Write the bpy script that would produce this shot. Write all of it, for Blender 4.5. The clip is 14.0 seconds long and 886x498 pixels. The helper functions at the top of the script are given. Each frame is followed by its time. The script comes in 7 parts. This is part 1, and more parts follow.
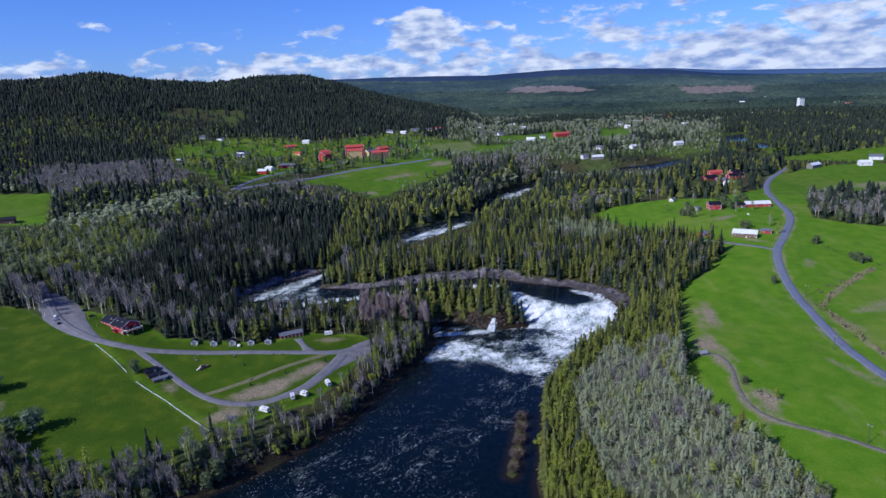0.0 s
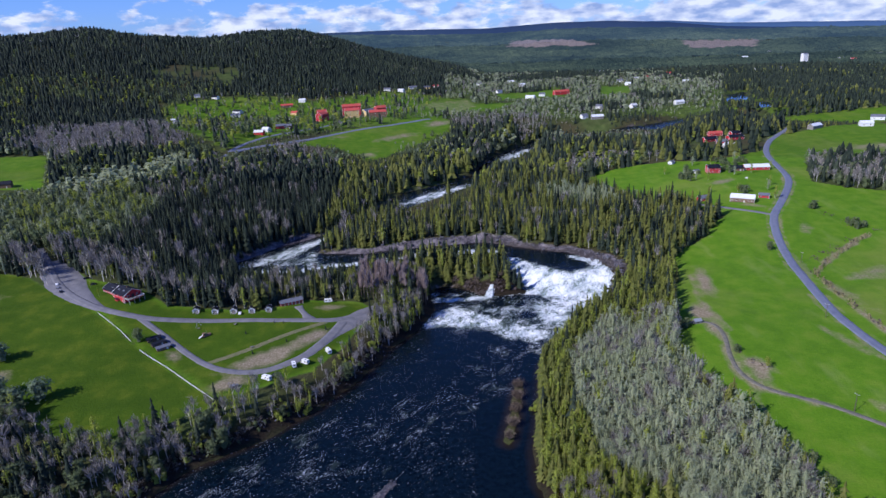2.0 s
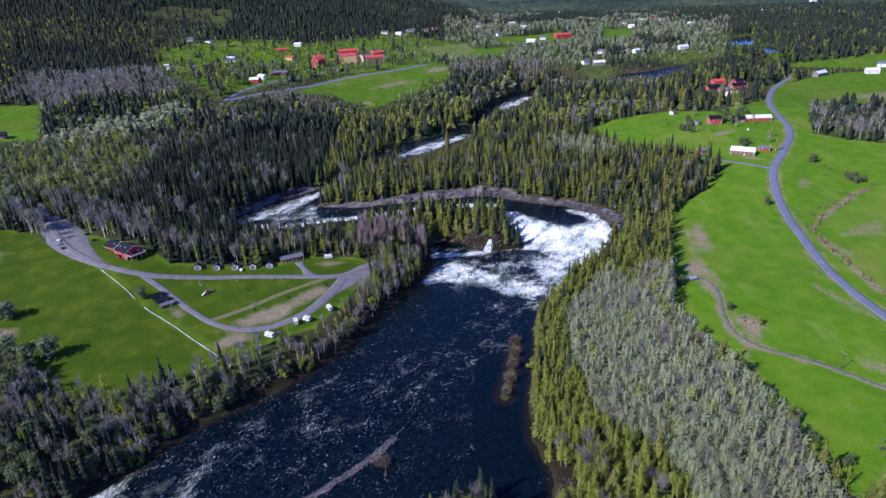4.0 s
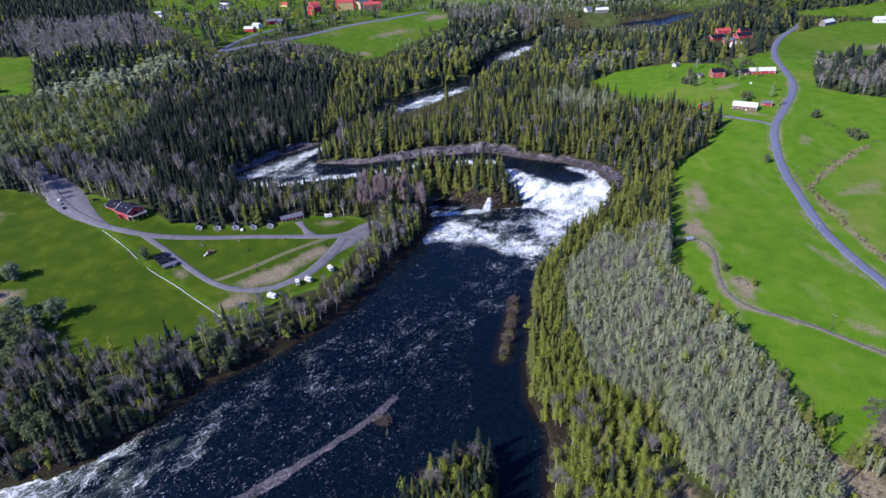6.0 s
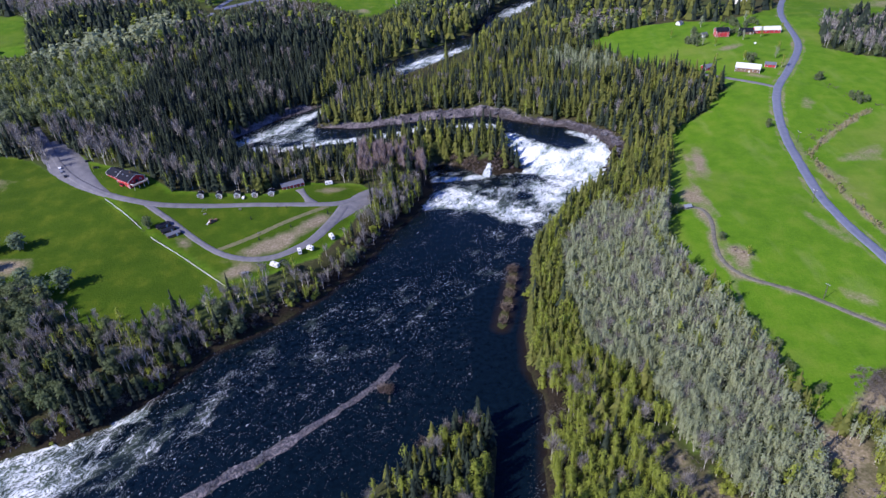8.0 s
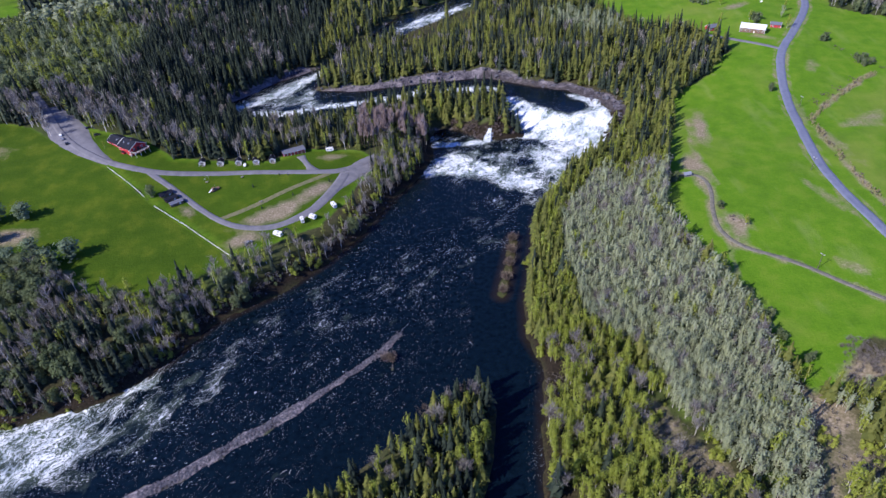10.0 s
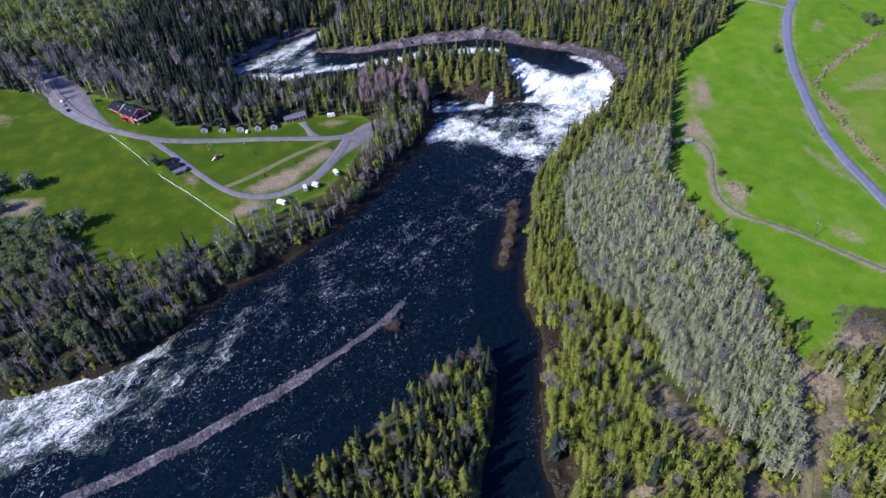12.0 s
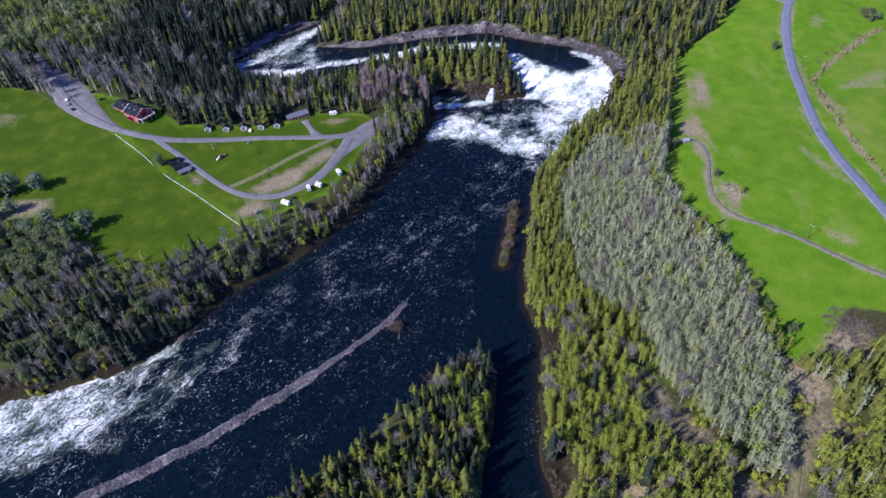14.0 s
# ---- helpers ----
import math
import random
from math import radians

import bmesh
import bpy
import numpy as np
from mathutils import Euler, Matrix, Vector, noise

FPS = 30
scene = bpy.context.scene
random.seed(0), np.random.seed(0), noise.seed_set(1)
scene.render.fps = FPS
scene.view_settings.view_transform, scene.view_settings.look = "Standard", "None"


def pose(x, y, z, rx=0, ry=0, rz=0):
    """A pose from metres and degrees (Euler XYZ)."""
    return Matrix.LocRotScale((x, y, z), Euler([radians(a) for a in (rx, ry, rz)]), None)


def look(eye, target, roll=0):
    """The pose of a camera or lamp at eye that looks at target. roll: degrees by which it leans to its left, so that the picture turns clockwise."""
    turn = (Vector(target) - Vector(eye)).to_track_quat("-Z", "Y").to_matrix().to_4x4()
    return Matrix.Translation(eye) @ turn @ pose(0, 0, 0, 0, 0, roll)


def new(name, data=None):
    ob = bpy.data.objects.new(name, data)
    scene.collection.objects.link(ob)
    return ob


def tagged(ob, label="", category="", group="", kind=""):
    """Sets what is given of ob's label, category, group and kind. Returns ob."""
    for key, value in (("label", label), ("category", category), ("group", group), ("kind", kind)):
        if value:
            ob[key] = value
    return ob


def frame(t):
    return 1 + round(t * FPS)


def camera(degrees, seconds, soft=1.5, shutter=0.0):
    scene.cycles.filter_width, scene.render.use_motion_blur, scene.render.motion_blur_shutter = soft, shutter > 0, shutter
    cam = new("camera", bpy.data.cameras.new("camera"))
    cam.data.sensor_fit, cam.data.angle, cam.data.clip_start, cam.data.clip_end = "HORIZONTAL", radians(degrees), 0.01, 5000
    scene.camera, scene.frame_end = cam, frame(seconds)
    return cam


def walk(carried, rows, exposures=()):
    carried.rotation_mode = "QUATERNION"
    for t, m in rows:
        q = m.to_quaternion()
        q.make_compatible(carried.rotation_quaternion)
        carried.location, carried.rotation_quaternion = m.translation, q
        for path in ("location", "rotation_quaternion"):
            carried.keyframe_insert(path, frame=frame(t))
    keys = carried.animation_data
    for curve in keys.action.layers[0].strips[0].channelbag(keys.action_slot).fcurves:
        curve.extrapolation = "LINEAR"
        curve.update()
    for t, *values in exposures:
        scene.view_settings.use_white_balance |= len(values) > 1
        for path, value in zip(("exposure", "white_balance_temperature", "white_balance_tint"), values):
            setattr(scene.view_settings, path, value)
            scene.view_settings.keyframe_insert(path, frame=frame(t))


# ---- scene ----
cam = camera(70.1, 14.0, soft=1.5)
PATH = [
    (0, (1.183, 1.791, 185.437), (1.191, 3.728, 184.941), -2.9),
    (0.5, (1.233, 1.843, 187.845), (1.242, 3.774, 187.322), -2.9),
    (1, (1.352, 1.896, 190.078), (1.36, 3.817, 189.522), -2.9),
    (1.5, (1.752, 1.856, 192.295), (1.758, 3.767, 191.704), -3.0),
    (2, (1.664, 2.016, 194.341), (1.67, 3.915, 193.711), -3.0),
    (2.5, (1.665, 2.026, 196.761), (1.669, 3.91, 196.089), -3.0),
    (3, (1.884, 2.246, 199.22), (1.887, 4.115, 198.506), -3.0),
    (5.5, (2.265, 2.868, 211.125), (2.261, 4.648, 210.213), -3.2),
    (6, (2.493, 3.13, 213.353), (2.487, 4.892, 212.407), -3.2),
    (6.5, (2.666, 3.368, 215.738), (2.658, 5.112, 214.759), -3.3),
    (7, (2.837, 3.511, 218.094), (2.826, 5.237, 217.084), -3.4),
    (7.5, (3.008, 3.565, 220.44), (2.995, 5.273, 219.4), -3.4),
    (8, (3.077, 3.674, 222.688), (3.062, 5.365, 221.62), -3.5),
    (10.5, (3.331, 4.618, 235.26), (3.304, 6.205, 234.043), -3.9),
    (11, (3.507, 4.863, 237.897), (3.476, 6.426, 236.65), -4.0),
    (11.5, (3.772, 5.131, 240.406), (3.737, 6.671, 239.131), -4.2),
    (12, (3.734, 5.438, 243.437), (3.696, 6.956, 242.135), -4.3),
    (12.5, (3.705, 5.913, 246.599), (3.665, 7.413, 245.276), -4.3),
    (13, (3.756, 6.389, 250.259), (3.714, 7.875, 248.922), -4.4),
    (13.5, (3.664, 6.861, 253.934), (3.623, 8.341, 252.589), -4.4),
    (14, (3.9, 7.336, 257.481), (3.858, 8.814, 256.133), -4.5),
]
walk(cam, [(t, look(eye, target, roll)) for t, eye, target, roll in PATH],
     exposures=[(0, -0.16, 5850, 14), (1, -0.10, 5950, 15), (2, 0.03, 6000, 17), (3, 0.18, 6050, 18), (5.5, 0.29, 6150, 19), (8, 0.37, 6200, 19), (10.5, 0.43, 6200, 19), (14, 0.46, 6200, 19)])

# ---- world and sun ----
SUN_FROM = Vector((-0.84, -0.54, 0.0)).normalized()
SUN_ELEV = radians(38.5)


def link(nt, a, b):
    nt.links.new(a, b)


def math_node(nt, op, a, b):
    m = nt.nodes.new("ShaderNodeMath")
    m.operation = op
    for i, v in enumerate((a, b)):
        if isinstance(v, (int, float)):
            m.inputs[i].default_value = v
        else:
            link(nt, v, m.inputs[i])
    return m.outputs[0]


def make_world():
    w = bpy.data.worlds.new("sky")
    scene.world = w
    w.use_nodes = True
    nt = w.node_tree
    nt.nodes.clear()
    out = nt.nodes.new("ShaderNodeOutputWorld")
    bg = nt.nodes.new("ShaderNodeBackground")
    sky = nt.nodes.new("ShaderNodeTexSky")
    sky.sky_type = "NISHITA"
    sky.sun_disc = False
    sky.sun_elevation = SUN_ELEV
    sky.sun_rotation = math.atan2(SUN_FROM.x, SUN_FROM.y)
    sky.altitude = 300
    sky.air_density, sky.dust_density, sky.ozone_density = 1.0, 0.35, 2.2
    co = nt.nodes.new("ShaderNodeTexCoord")
    mp = nt.nodes.new("ShaderNodeMapping")
    mp.inputs["Scale"].default_value = (1.0, 1.0, 2.6)
    link(nt, co.outputs["Generated"], mp.inputs["Vector"])
    big = nt.nodes.new("ShaderNodeTexNoise")
    big.inputs["Scale"].default_value = 17.0
    big.inputs["Detail"].default_value = 8
    big.inputs["Roughness"].default_value = 0.62
    big.inputs["Distortion"].default_value = 0.15
    link(nt, mp.outputs[0], big.inputs["Vector"])
    # cloud cover thins out higher up
    sep = nt.nodes.new("ShaderNodeSeparateXYZ")
    link(nt, co.outputs["Generated"], sep.inputs[0])
    cover = nt.nodes.new("ShaderNodeMapRange")
    cover.inputs["From Min"].default_value, cover.inputs["From Max"].default_value = 0.015, 0.125
    cover.inputs["To Min"].default_value, cover.inputs["To Max"].default_value = 0.115, -0.17
    link(nt, sep.outputs["Z"], cover.inputs["Value"])
    add = nt.nodes.new("ShaderNodeMath")
    add.operation = "ADD"
    # more cloud to the east
    east = math_node(nt, "MULTIPLY_ADD", sep.outputs["X"], 0.09)
    link(nt, big.outputs["Fac"], east.node.inputs[2])
    link(nt, east, add.inputs[0])
    link(nt, cover.outputs[0], add.inputs[1])
    ramp = nt.nodes.new("ShaderNodeMapRange")
    ramp.interpolation_type = "SMOOTHSTEP"
    ramp.inputs["From Min"].default_value, ramp.inputs["From Max"].default_value = 0.46, 0.60
    # one tall cumulus stands over the far hills
    tall = nt.nodes.new("ShaderNodeVectorMath")
    tall.operation = "SUBTRACT"
    tall.inputs[1].default_value = (0.0, 0.997, 0.084)
    link(nt, co.outputs["Generated"], tall.inputs[0])
    shape = nt.nodes.new("ShaderNodeVectorMath")
    shape.operation = "MULTIPLY"
    shape.inputs[1].default_value = (1.0, 1.0, 1.7)
    link(nt, tall.outputs[0], shape.inputs[0])
    size = nt.nodes.new("ShaderNodeVectorMath")
    size.operation = "LENGTH"
    link(nt, shape.outputs[0], size.inputs[0])
    lump = nt.nodes.new("ShaderNodeMapRange")
    lump.inputs["From Min"].default_value, lump.inputs["From Max"].default_value = 0.025, 0.07
    lump.inputs["To Min"].default_value, lump.inputs["To Max"].default_value = 0.40, 0.0
    link(nt, size.outputs["Value"], lump.inputs["Value"])
    both = nt.nodes.new("ShaderNodeMath")
    both.operation = "ADD"
    link(nt, add.outputs[0], both.inputs[0])
    link(nt, lump.outputs[0], both.inputs[1])
    link(nt, both.outputs[0], ramp.inputs["Value"])
    # cloud brightness: bright tops, blue-grey undersides
    fine = nt.nodes.new("ShaderNodeTexNoise")
    fine.inputs["Scale"].default_value = 30
    fine.inputs["Detail"].default_value = 6
    link(nt, mp.outputs[0], fine.inputs["Vector"])
    tone = nt.nodes.new("ShaderNodeValToRGB")
    tone.color_ramp.elements[0].position, tone.color_ramp.elements[0].color = 0.36, (2.9, 4.1, 7.0, 1)
    tone.color_ramp.elements[1].position, tone.color_ramp.elements[1].color = 0.62, (8.0, 8.7, 9.8, 1)
    link(nt, fine.outputs["Fac"], tone.inputs[0])
    blue = nt.nodes.new("ShaderNodeMix")
    blue.data_type, blue.blend_type = "RGBA", "MULTIPLY"
    blue.inputs["Factor"].default_value = 1.0
    blue.inputs["B"].default_value = (0.48, 0.75, 1.55, 1)
    link(nt, sky.outputs[0], blue.inputs["A"])
    mix = nt.nodes.new("ShaderNodeMix")
    mix.data_type = "RGBA"
    link(nt, ramp.outputs[0], mix.inputs["Factor"])
    link(nt, blue.outputs["Result"], mix.inputs["A"])
    link(nt, tone.outputs[0], mix.inputs["B"])
    link(nt, mix.outputs["Result"], bg.inputs["Color"])
    bg.inputs["Strength"].default_value = 0.10
    link(nt, bg.outputs[0], out.inputs["Surface"])


make_world()
sun = new("sun", bpy.data.lights.new("sun", "SUN"))
sun.data.energy, sun.data.angle, sun.data.color = 4.9, radians(0.55), (1.0, 0.95, 0.86)
_d = Vector((SUN_FROM.x * math.cos(SUN_ELEV), SUN_FROM.y * math.cos(SUN_ELEV), math.sin(SUN_ELEV)))
sun.matrix_world = look(_d * 900, (0, 0, 0))

# ---- materials ----
def mat(name, rough=0.8, metal=0.0):
    m = bpy.data.materials.new(name)
    m.use_nodes = True
    p = m.node_tree.nodes["Principled BSDF"]
    p.inputs["Roughness"].default_value, p.inputs["Metallic"].default_value = rough, metal
    return m, m.node_tree, p


def noise_node(nt, scale, detail=4.0, rough=0.55, coord=None):
    n = nt.nodes.new("ShaderNodeTexNoise")
    n.inputs["Scale"].default_value, n.inputs["Detail"].default_value, n.inputs["Roughness"].default_value = scale, detail, rough
    if coord is None:
        coord = nt.nodes.new("ShaderNodeNewGeometry").outputs["Position"]
    link(nt, coord, n.inputs["Vector"])
    return n.outputs["Fac"]


def ramp_node(nt, fac, stops):
    r = nt.nodes.new("ShaderNodeValToRGB")
    els = r.color_ramp.elements
    while len(els) < len(stops):
        els.new(0.5)
    for e, (pos, col) in zip(els, stops):
        e.position, e.color = pos, (*col, 1)
    link(nt, fac, r.inputs[0])
    return r.outputs[0]


def mix_node(nt, fac, a, b, blend="MIX"):
    m = nt.nodes.new("ShaderNodeMix")
    m.data_type, m.blend_type = "RGBA", blend
    for key, v in (("Factor", fac), ("A", a), ("B", b)):
        if isinstance(v, (int, float)):
            m.inputs[key].default_value = v
        elif isinstance(v, tuple):
            m.inputs[key].default_value = (*v, 1)
        else:
            link(nt, v, m.inputs[key])
    return m.outputs["Result"]


def range_node(nt, v, a, b, lo=0.0, hi=1.0):
    r = nt.nodes.new("ShaderNodeMapRange")
    for i, k in enumerate((a, b, lo, hi)):
        r.inputs[1 + i].default_value = k
    link(nt, v, r.inputs[0])
    return r.outputs[0]


def bump_node(nt, height, p, strength=0.4, distance=0.1):
    b = nt.nodes.new("ShaderNodeBump")
    b.inputs["Strength"].default_value, b.inputs["Distance"].default_value = strength, distance
    link(nt, height, b.inputs["Height"])
    link(nt, b.outputs[0], p.inputs["Normal"])


def attr_node(nt, name):
    a = nt.nodes.new("ShaderNodeAttribute")
    a.attribute_name = name
    return a.outputs["Fac"]


def plain_mat(name, dark, light, scale=1.5, rough=0.75, metal=0.0, bump=0.15, fine=9.0):
    """A surface between two tones, mottled at two scales."""
    m, nt, p = mat(name, rough, metal)
    n1, n2 = noise_node(nt, scale), noise_node(nt, scale * fine, 3)
    both = math_node(nt, "ADD", math_node(nt, "MULTIPLY", n1, 0.6), math_node(nt, "MULTIPLY", n2, 0.4))
    link(nt, ramp_node(nt, both, [(0.35, dark), (0.65, light)]), p.inputs["Base Color"])
    bump_node(nt, n2, p, bump, 0.05)
    p.inputs["Specular IOR Level"].default_value = 0.25
    return m


def leaf_mat(name, dark, mid, light, clear=0.25):
    """Foliage: each leaf clump differs, and trees differ from one another."""
    m, nt, p = mat(name, 0.75)
    p.inputs["Specular IOR Level"].default_value = 0.2
    geo = nt.nodes.new("ShaderNodeNewGeometry")
    obj = nt.nodes.new("ShaderNodeObjectInfo")
    tree = noise_node(nt, 0.11, 2, coord=geo.outputs["Position"])
    stand = noise_node(nt, 0.012, 3, coord=geo.outputs["Position"])
    f = math_node(nt, "ADD", math_node(nt, "MULTIPLY", geo.outputs["Random Per Island"], 0.45), math_node(nt, "MULTIPLY", tree, 0.75))
    f = math_node(nt, "ADD", f, math_node(nt, "MULTIPLY", stand, 0.5))
    f = math_node(nt, "ADD", f, math_node(nt, "MULTIPLY", obj.outputs["Random"], 0.12))
    col = ramp_node(nt, range_node(nt, f, 0.45, 1.25), [(0.0, dark), (0.5, mid), (1.0, light)])
    link(nt, col, p.inputs["Base Color"])
    tr = nt.nodes.new("ShaderNodeBsdfTranslucent")
    link(nt, col, tr.inputs["Color"])
    mx = nt.nodes.new("ShaderNodeMixShader")
    mx.inputs[0].default_value = clear
    link(nt, p.outputs[0], mx.inputs[1])
    link(nt, tr.outputs[0], mx.inputs[2])
    link(nt, mx.outputs[0], nt.nodes["Material Output"].inputs["Surface"])
    return m


def ground_mat():
    """Forest floor, with meadow grass, bare earth and rock where the plan lays them."""
    m, nt, p = mat("ground_cover", 0.95)
    p.inputs["Specular IOR Level"].default_value = 0.1
    n_big, n_mid, n_fine = noise_node(nt, 0.012, 5), noise_node(nt, 0.09, 5), noise_node(nt, 0.9, 4)
    wobble = math_node(nt, "MULTIPLY", math_node(nt, "SUBTRACT", n_mid, 0.5), 0.9)

    def mask(name, soft=0.14):
        return range_node(nt, math_node(nt, "ADD", attr_node(nt, name), wobble), 0.5 - soft, 0.5 + soft)
    floor = ramp_node(nt, n_fine, [(0.3, (0.022, 0.024, 0.012)), (0.55, (0.06, 0.055, 0.025)), (0.8, (0.11, 0.09, 0.05))])
    floor = mix_node(nt, range_node(nt, n_big, 0.42, 0.62), floor, ramp_node(nt, n_mid, [(0.3, (0.03, 0.05, 0.012)), (0.7, (0.075, 0.10, 0.03))]))
    g1 = ramp_node(nt, n_mid, [(0.32, (0.056, 0.140, 0.006)), (0.5, (0.085, 0.190, 0.008)), (0.68, (0.135, 0.215, 0.018))])
    g2 = ramp_node(nt, n_fine, [(0.3, (0.060, 0.145, 0.006)), (0.7, (0.12, 0.225, 0.014))])
    grass = mix_node(nt, 0.4, g1, g2)
    grass = mix_node(nt, range_node(nt, n_big, 0.52, 0.70, 0.0, 0.55), grass, (0.19, 0.215, 0.045))
    strip = nt.nodes.new("ShaderNodeMapping")
    strip.inputs["Rotation"].default_value, strip.inputs["Scale"].default_value = (0, 0, 0.55), (0.05, 0.016, 0.0)
    link(nt, nt.nodes.new("ShaderNodeNewGeometry").outputs["Position"], strip.inputs["Vector"])
    streak = noise_node(nt, 1.0, 5, 0.6, strip.outputs[0])
    grass = mix_node(nt, range_node(nt, streak, 0.56, 0.78, 0.0, 0.4), grass, (0.24, 0.27, 0.085))
    grass = mix_node(nt, range_node(nt, streak, 0.44, 0.28, 0.0, 0.35), grass, (0.055, 0.135, 0.006))
    # darker olive tone for the left field, camp lawn and far meadows
    dark_tone = ramp_node(nt, n_mid, [(0.3, (0.019, 0.038, 0.002)), (0.5, (0.031, 0.056, 0.003)), (0.68, (0.074, 0.090, 0.007))])
    grass = mix_node(nt, range_node(nt, attr_node(nt, "dark_grass"), 0.3, 0.7), grass, mix_node(nt, 0.25, dark_tone, g2))
    earth = ramp_node(nt, n_fine, [(0.25, (0.125, 0.105, 0.06)), (0.5, (0.225, 0.190, 0.120)), (0.62, (0.30, 0.245, 0.175)), (0.8, (0.40, 0.345, 0.26))])
    rock = ramp_node(nt, math_node(nt, "ADD", math_node(nt, "MULTIPLY", n_mid, 0.5), math_node(nt, "MULTIPLY", n_fine, 0.5)),
                     [(0.36, (0.018, 0.017, 0.022)), (0.46, (0.065, 0.060, 0.070)), (0.56, (0.185, 0.165, 0.175)), (0.68, (0.37, 0.335, 0.34))])
    col = mix_node(nt, mask("grass"), floor, grass)
    col = mix_node(nt, mask("earth", 0.22), col, earth)
    col = mix_node(nt, mask("rock"), col, rock)
    col = mix_node(nt, mask("wet", 0.3), col, ramp_node(nt, n_fine, [(0.3, (0.009, 0.008, 0.006)), (0.7, (0.036, 0.027, 0.018))]))
    link(nt, col, p.inputs["Base Color"])
    bump_node(nt, n_fine, p, 0.5, 0.6)
    return m


def water_mat():
    """Dark peaty river water with wind ripple; foam where the water breaks."""
    m, nt, p = mat("river_water", 0.12)
    pos = nt.nodes.new("ShaderNodeNewGeometry").outputs["Position"]
    foam = attr_node(nt, "foam")
    warp = nt.nodes.new("ShaderNodeTexNoise")
    warp.inputs["Scale"].default_value, warp.inputs["Detail"].default_value = 0.10, 3
    link(nt, pos, warp.inputs["Vector"])
    off = nt.nodes.new("ShaderNodeVectorMath")
    off.operation = "MULTIPLY_ADD"
    off.inputs[1].default_value = (9, 9, 0)
    link(nt, warp.outputs["Color"], off.inputs[0])
    flow = nt.nodes.new("ShaderNodeMapping")
    flow.vector_type = "TEXTURE"
    flow.inputs["Rotation"].default_value, flow.inputs["Scale"].default_value = (0, 0, 0.85), (1.6, 1.0, 1.0)
    link(nt, pos, flow.inputs["Vector"])
    link(nt, flow.outputs[0], off.inputs[2])
    n1 = noise_node(nt, 0.11, 6, 0.62, off.outputs[0])
    n2 = noise_node(nt, 0.8, 5, 0.55, off.outputs[0])
    n3 = noise_node(nt, 1.6, 3, 0.5, pos)
    n4 = noise_node(nt, 0.35, 4, 0.6, pos)
    n5 = noise_node(nt, 0.27, 5, 0.58, off.outputs[0])
    n6 = noise_node(nt, 0.075, 4, 0.6, off.outputs[0])
    n7 = noise_node(nt, 0.75, 4, 0.58, off.outputs[0])
    # lace of foam: thin where the noise crosses its middle, closing up where the water breaks more
    def crest(n, sharp):
        return math_node(nt, "SUBTRACT", 1.0, math_node(nt, "MULTIPLY", math_node(nt, "ABSOLUTE", math_node(nt, "SUBTRACT", n, 0.5), 0.0), sharp))
    lace = math_node(nt, "MAXIMUM", crest(n5, 12.0), math_node(nt, "SUBTRACT", crest(n7, 8.0), 0.06))
    lace = math_node(nt, "ADD", lace, math_node(nt, "MULTIPLY", math_node(nt, "SUBTRACT", n6, 0.5), 0.5))
    lace = math_node(nt, "ADD", lace, math_node(nt, "MULTIPLY", math_node(nt, "SUBTRACT", n1, 0.5), math_node(nt, "ADD", 0.2, math_node(nt, "MULTIPLY", foam, 3.0))))
    n8 = noise_node(nt, 1.35, 2, 0.55, off.outputs[0])
    fleck = range_node(nt, math_node(nt, "ADD", n8, math_node(nt, "ADD", math_node(nt, "MULTIPLY", foam, 0.12), math_node(nt, "ADD", math_node(nt, "MULTIPLY", math_node(nt, "SUBTRACT", n6, 0.5), 0.30), math_node(nt, "MULTIPLY", math_node(nt, "SUBTRACT", crest(n7, 6.0), 0.5), 0.30)))), 0.75, 0.83)
    f = range_node(nt, math_node(nt, "ADD", lace, math_node(nt, "MULTIPLY", foam, math_node(nt, "ADD", 0.80, math_node(nt, "MULTIPLY", foam, 0.22)))), 1.04, 1.22)
    f = math_node(nt, "MAXIMUM", f, math_node(nt, "MULTIPLY", fleck, range_node(nt, foam, -0.02, 0.05)))
    deep = ramp_node(nt, n4, [(0.3, (0.001, 0.0035, 0.007)), (0.7, (0.003, 0.009, 0.016))])
    deep = mix_node(nt, range_node(nt, attr_node(nt, "shoal"), 0.2, 1.6), deep, (0.035, 0.022, 0.011))
    deep = mix_node(nt, range_node(nt, math_node(nt, "ADD", foam, math_node(nt, "MULTIPLY", math_node(nt, "SUBTRACT", n1, 0.5), 0.9)), 0.14, 0.62, 0.0, 0.9), deep, (0.13, 0.175, 0.12))
    spray = ramp_node(nt, math_node(nt, "ADD", math_node(nt, "MULTIPLY", n1, 0.6), math_node(nt, "MULTIPLY", n2, 0.4)), [(0.37, (0.24, 0.30, 0.33)), (0.46, (0.42, 0.48, 0.51)), (0.56, (0.74, 0.77, 0.79))])
    link(nt, mix_node(nt, f, deep, spray), p.inputs["Base Color"])
    link(nt, range_node(nt, f, 0, 1, 0.14, 0.85), p.inputs["Roughness"])
    p.inputs["IOR"].default_value = 1.33
    p.inputs["Specular IOR Level"].default_value = 0.2
    h = math_node(nt, "ADD", math_node(nt, "MULTIPLY", n3, 0.25), math_node(nt, "ADD", math_node(nt, "MULTIPLY", n2, 0.5), math_node(nt, "MULTIPLY", f, 0.5)))
    bump_node(nt, h, p, 0.35, 0.6)
    return m


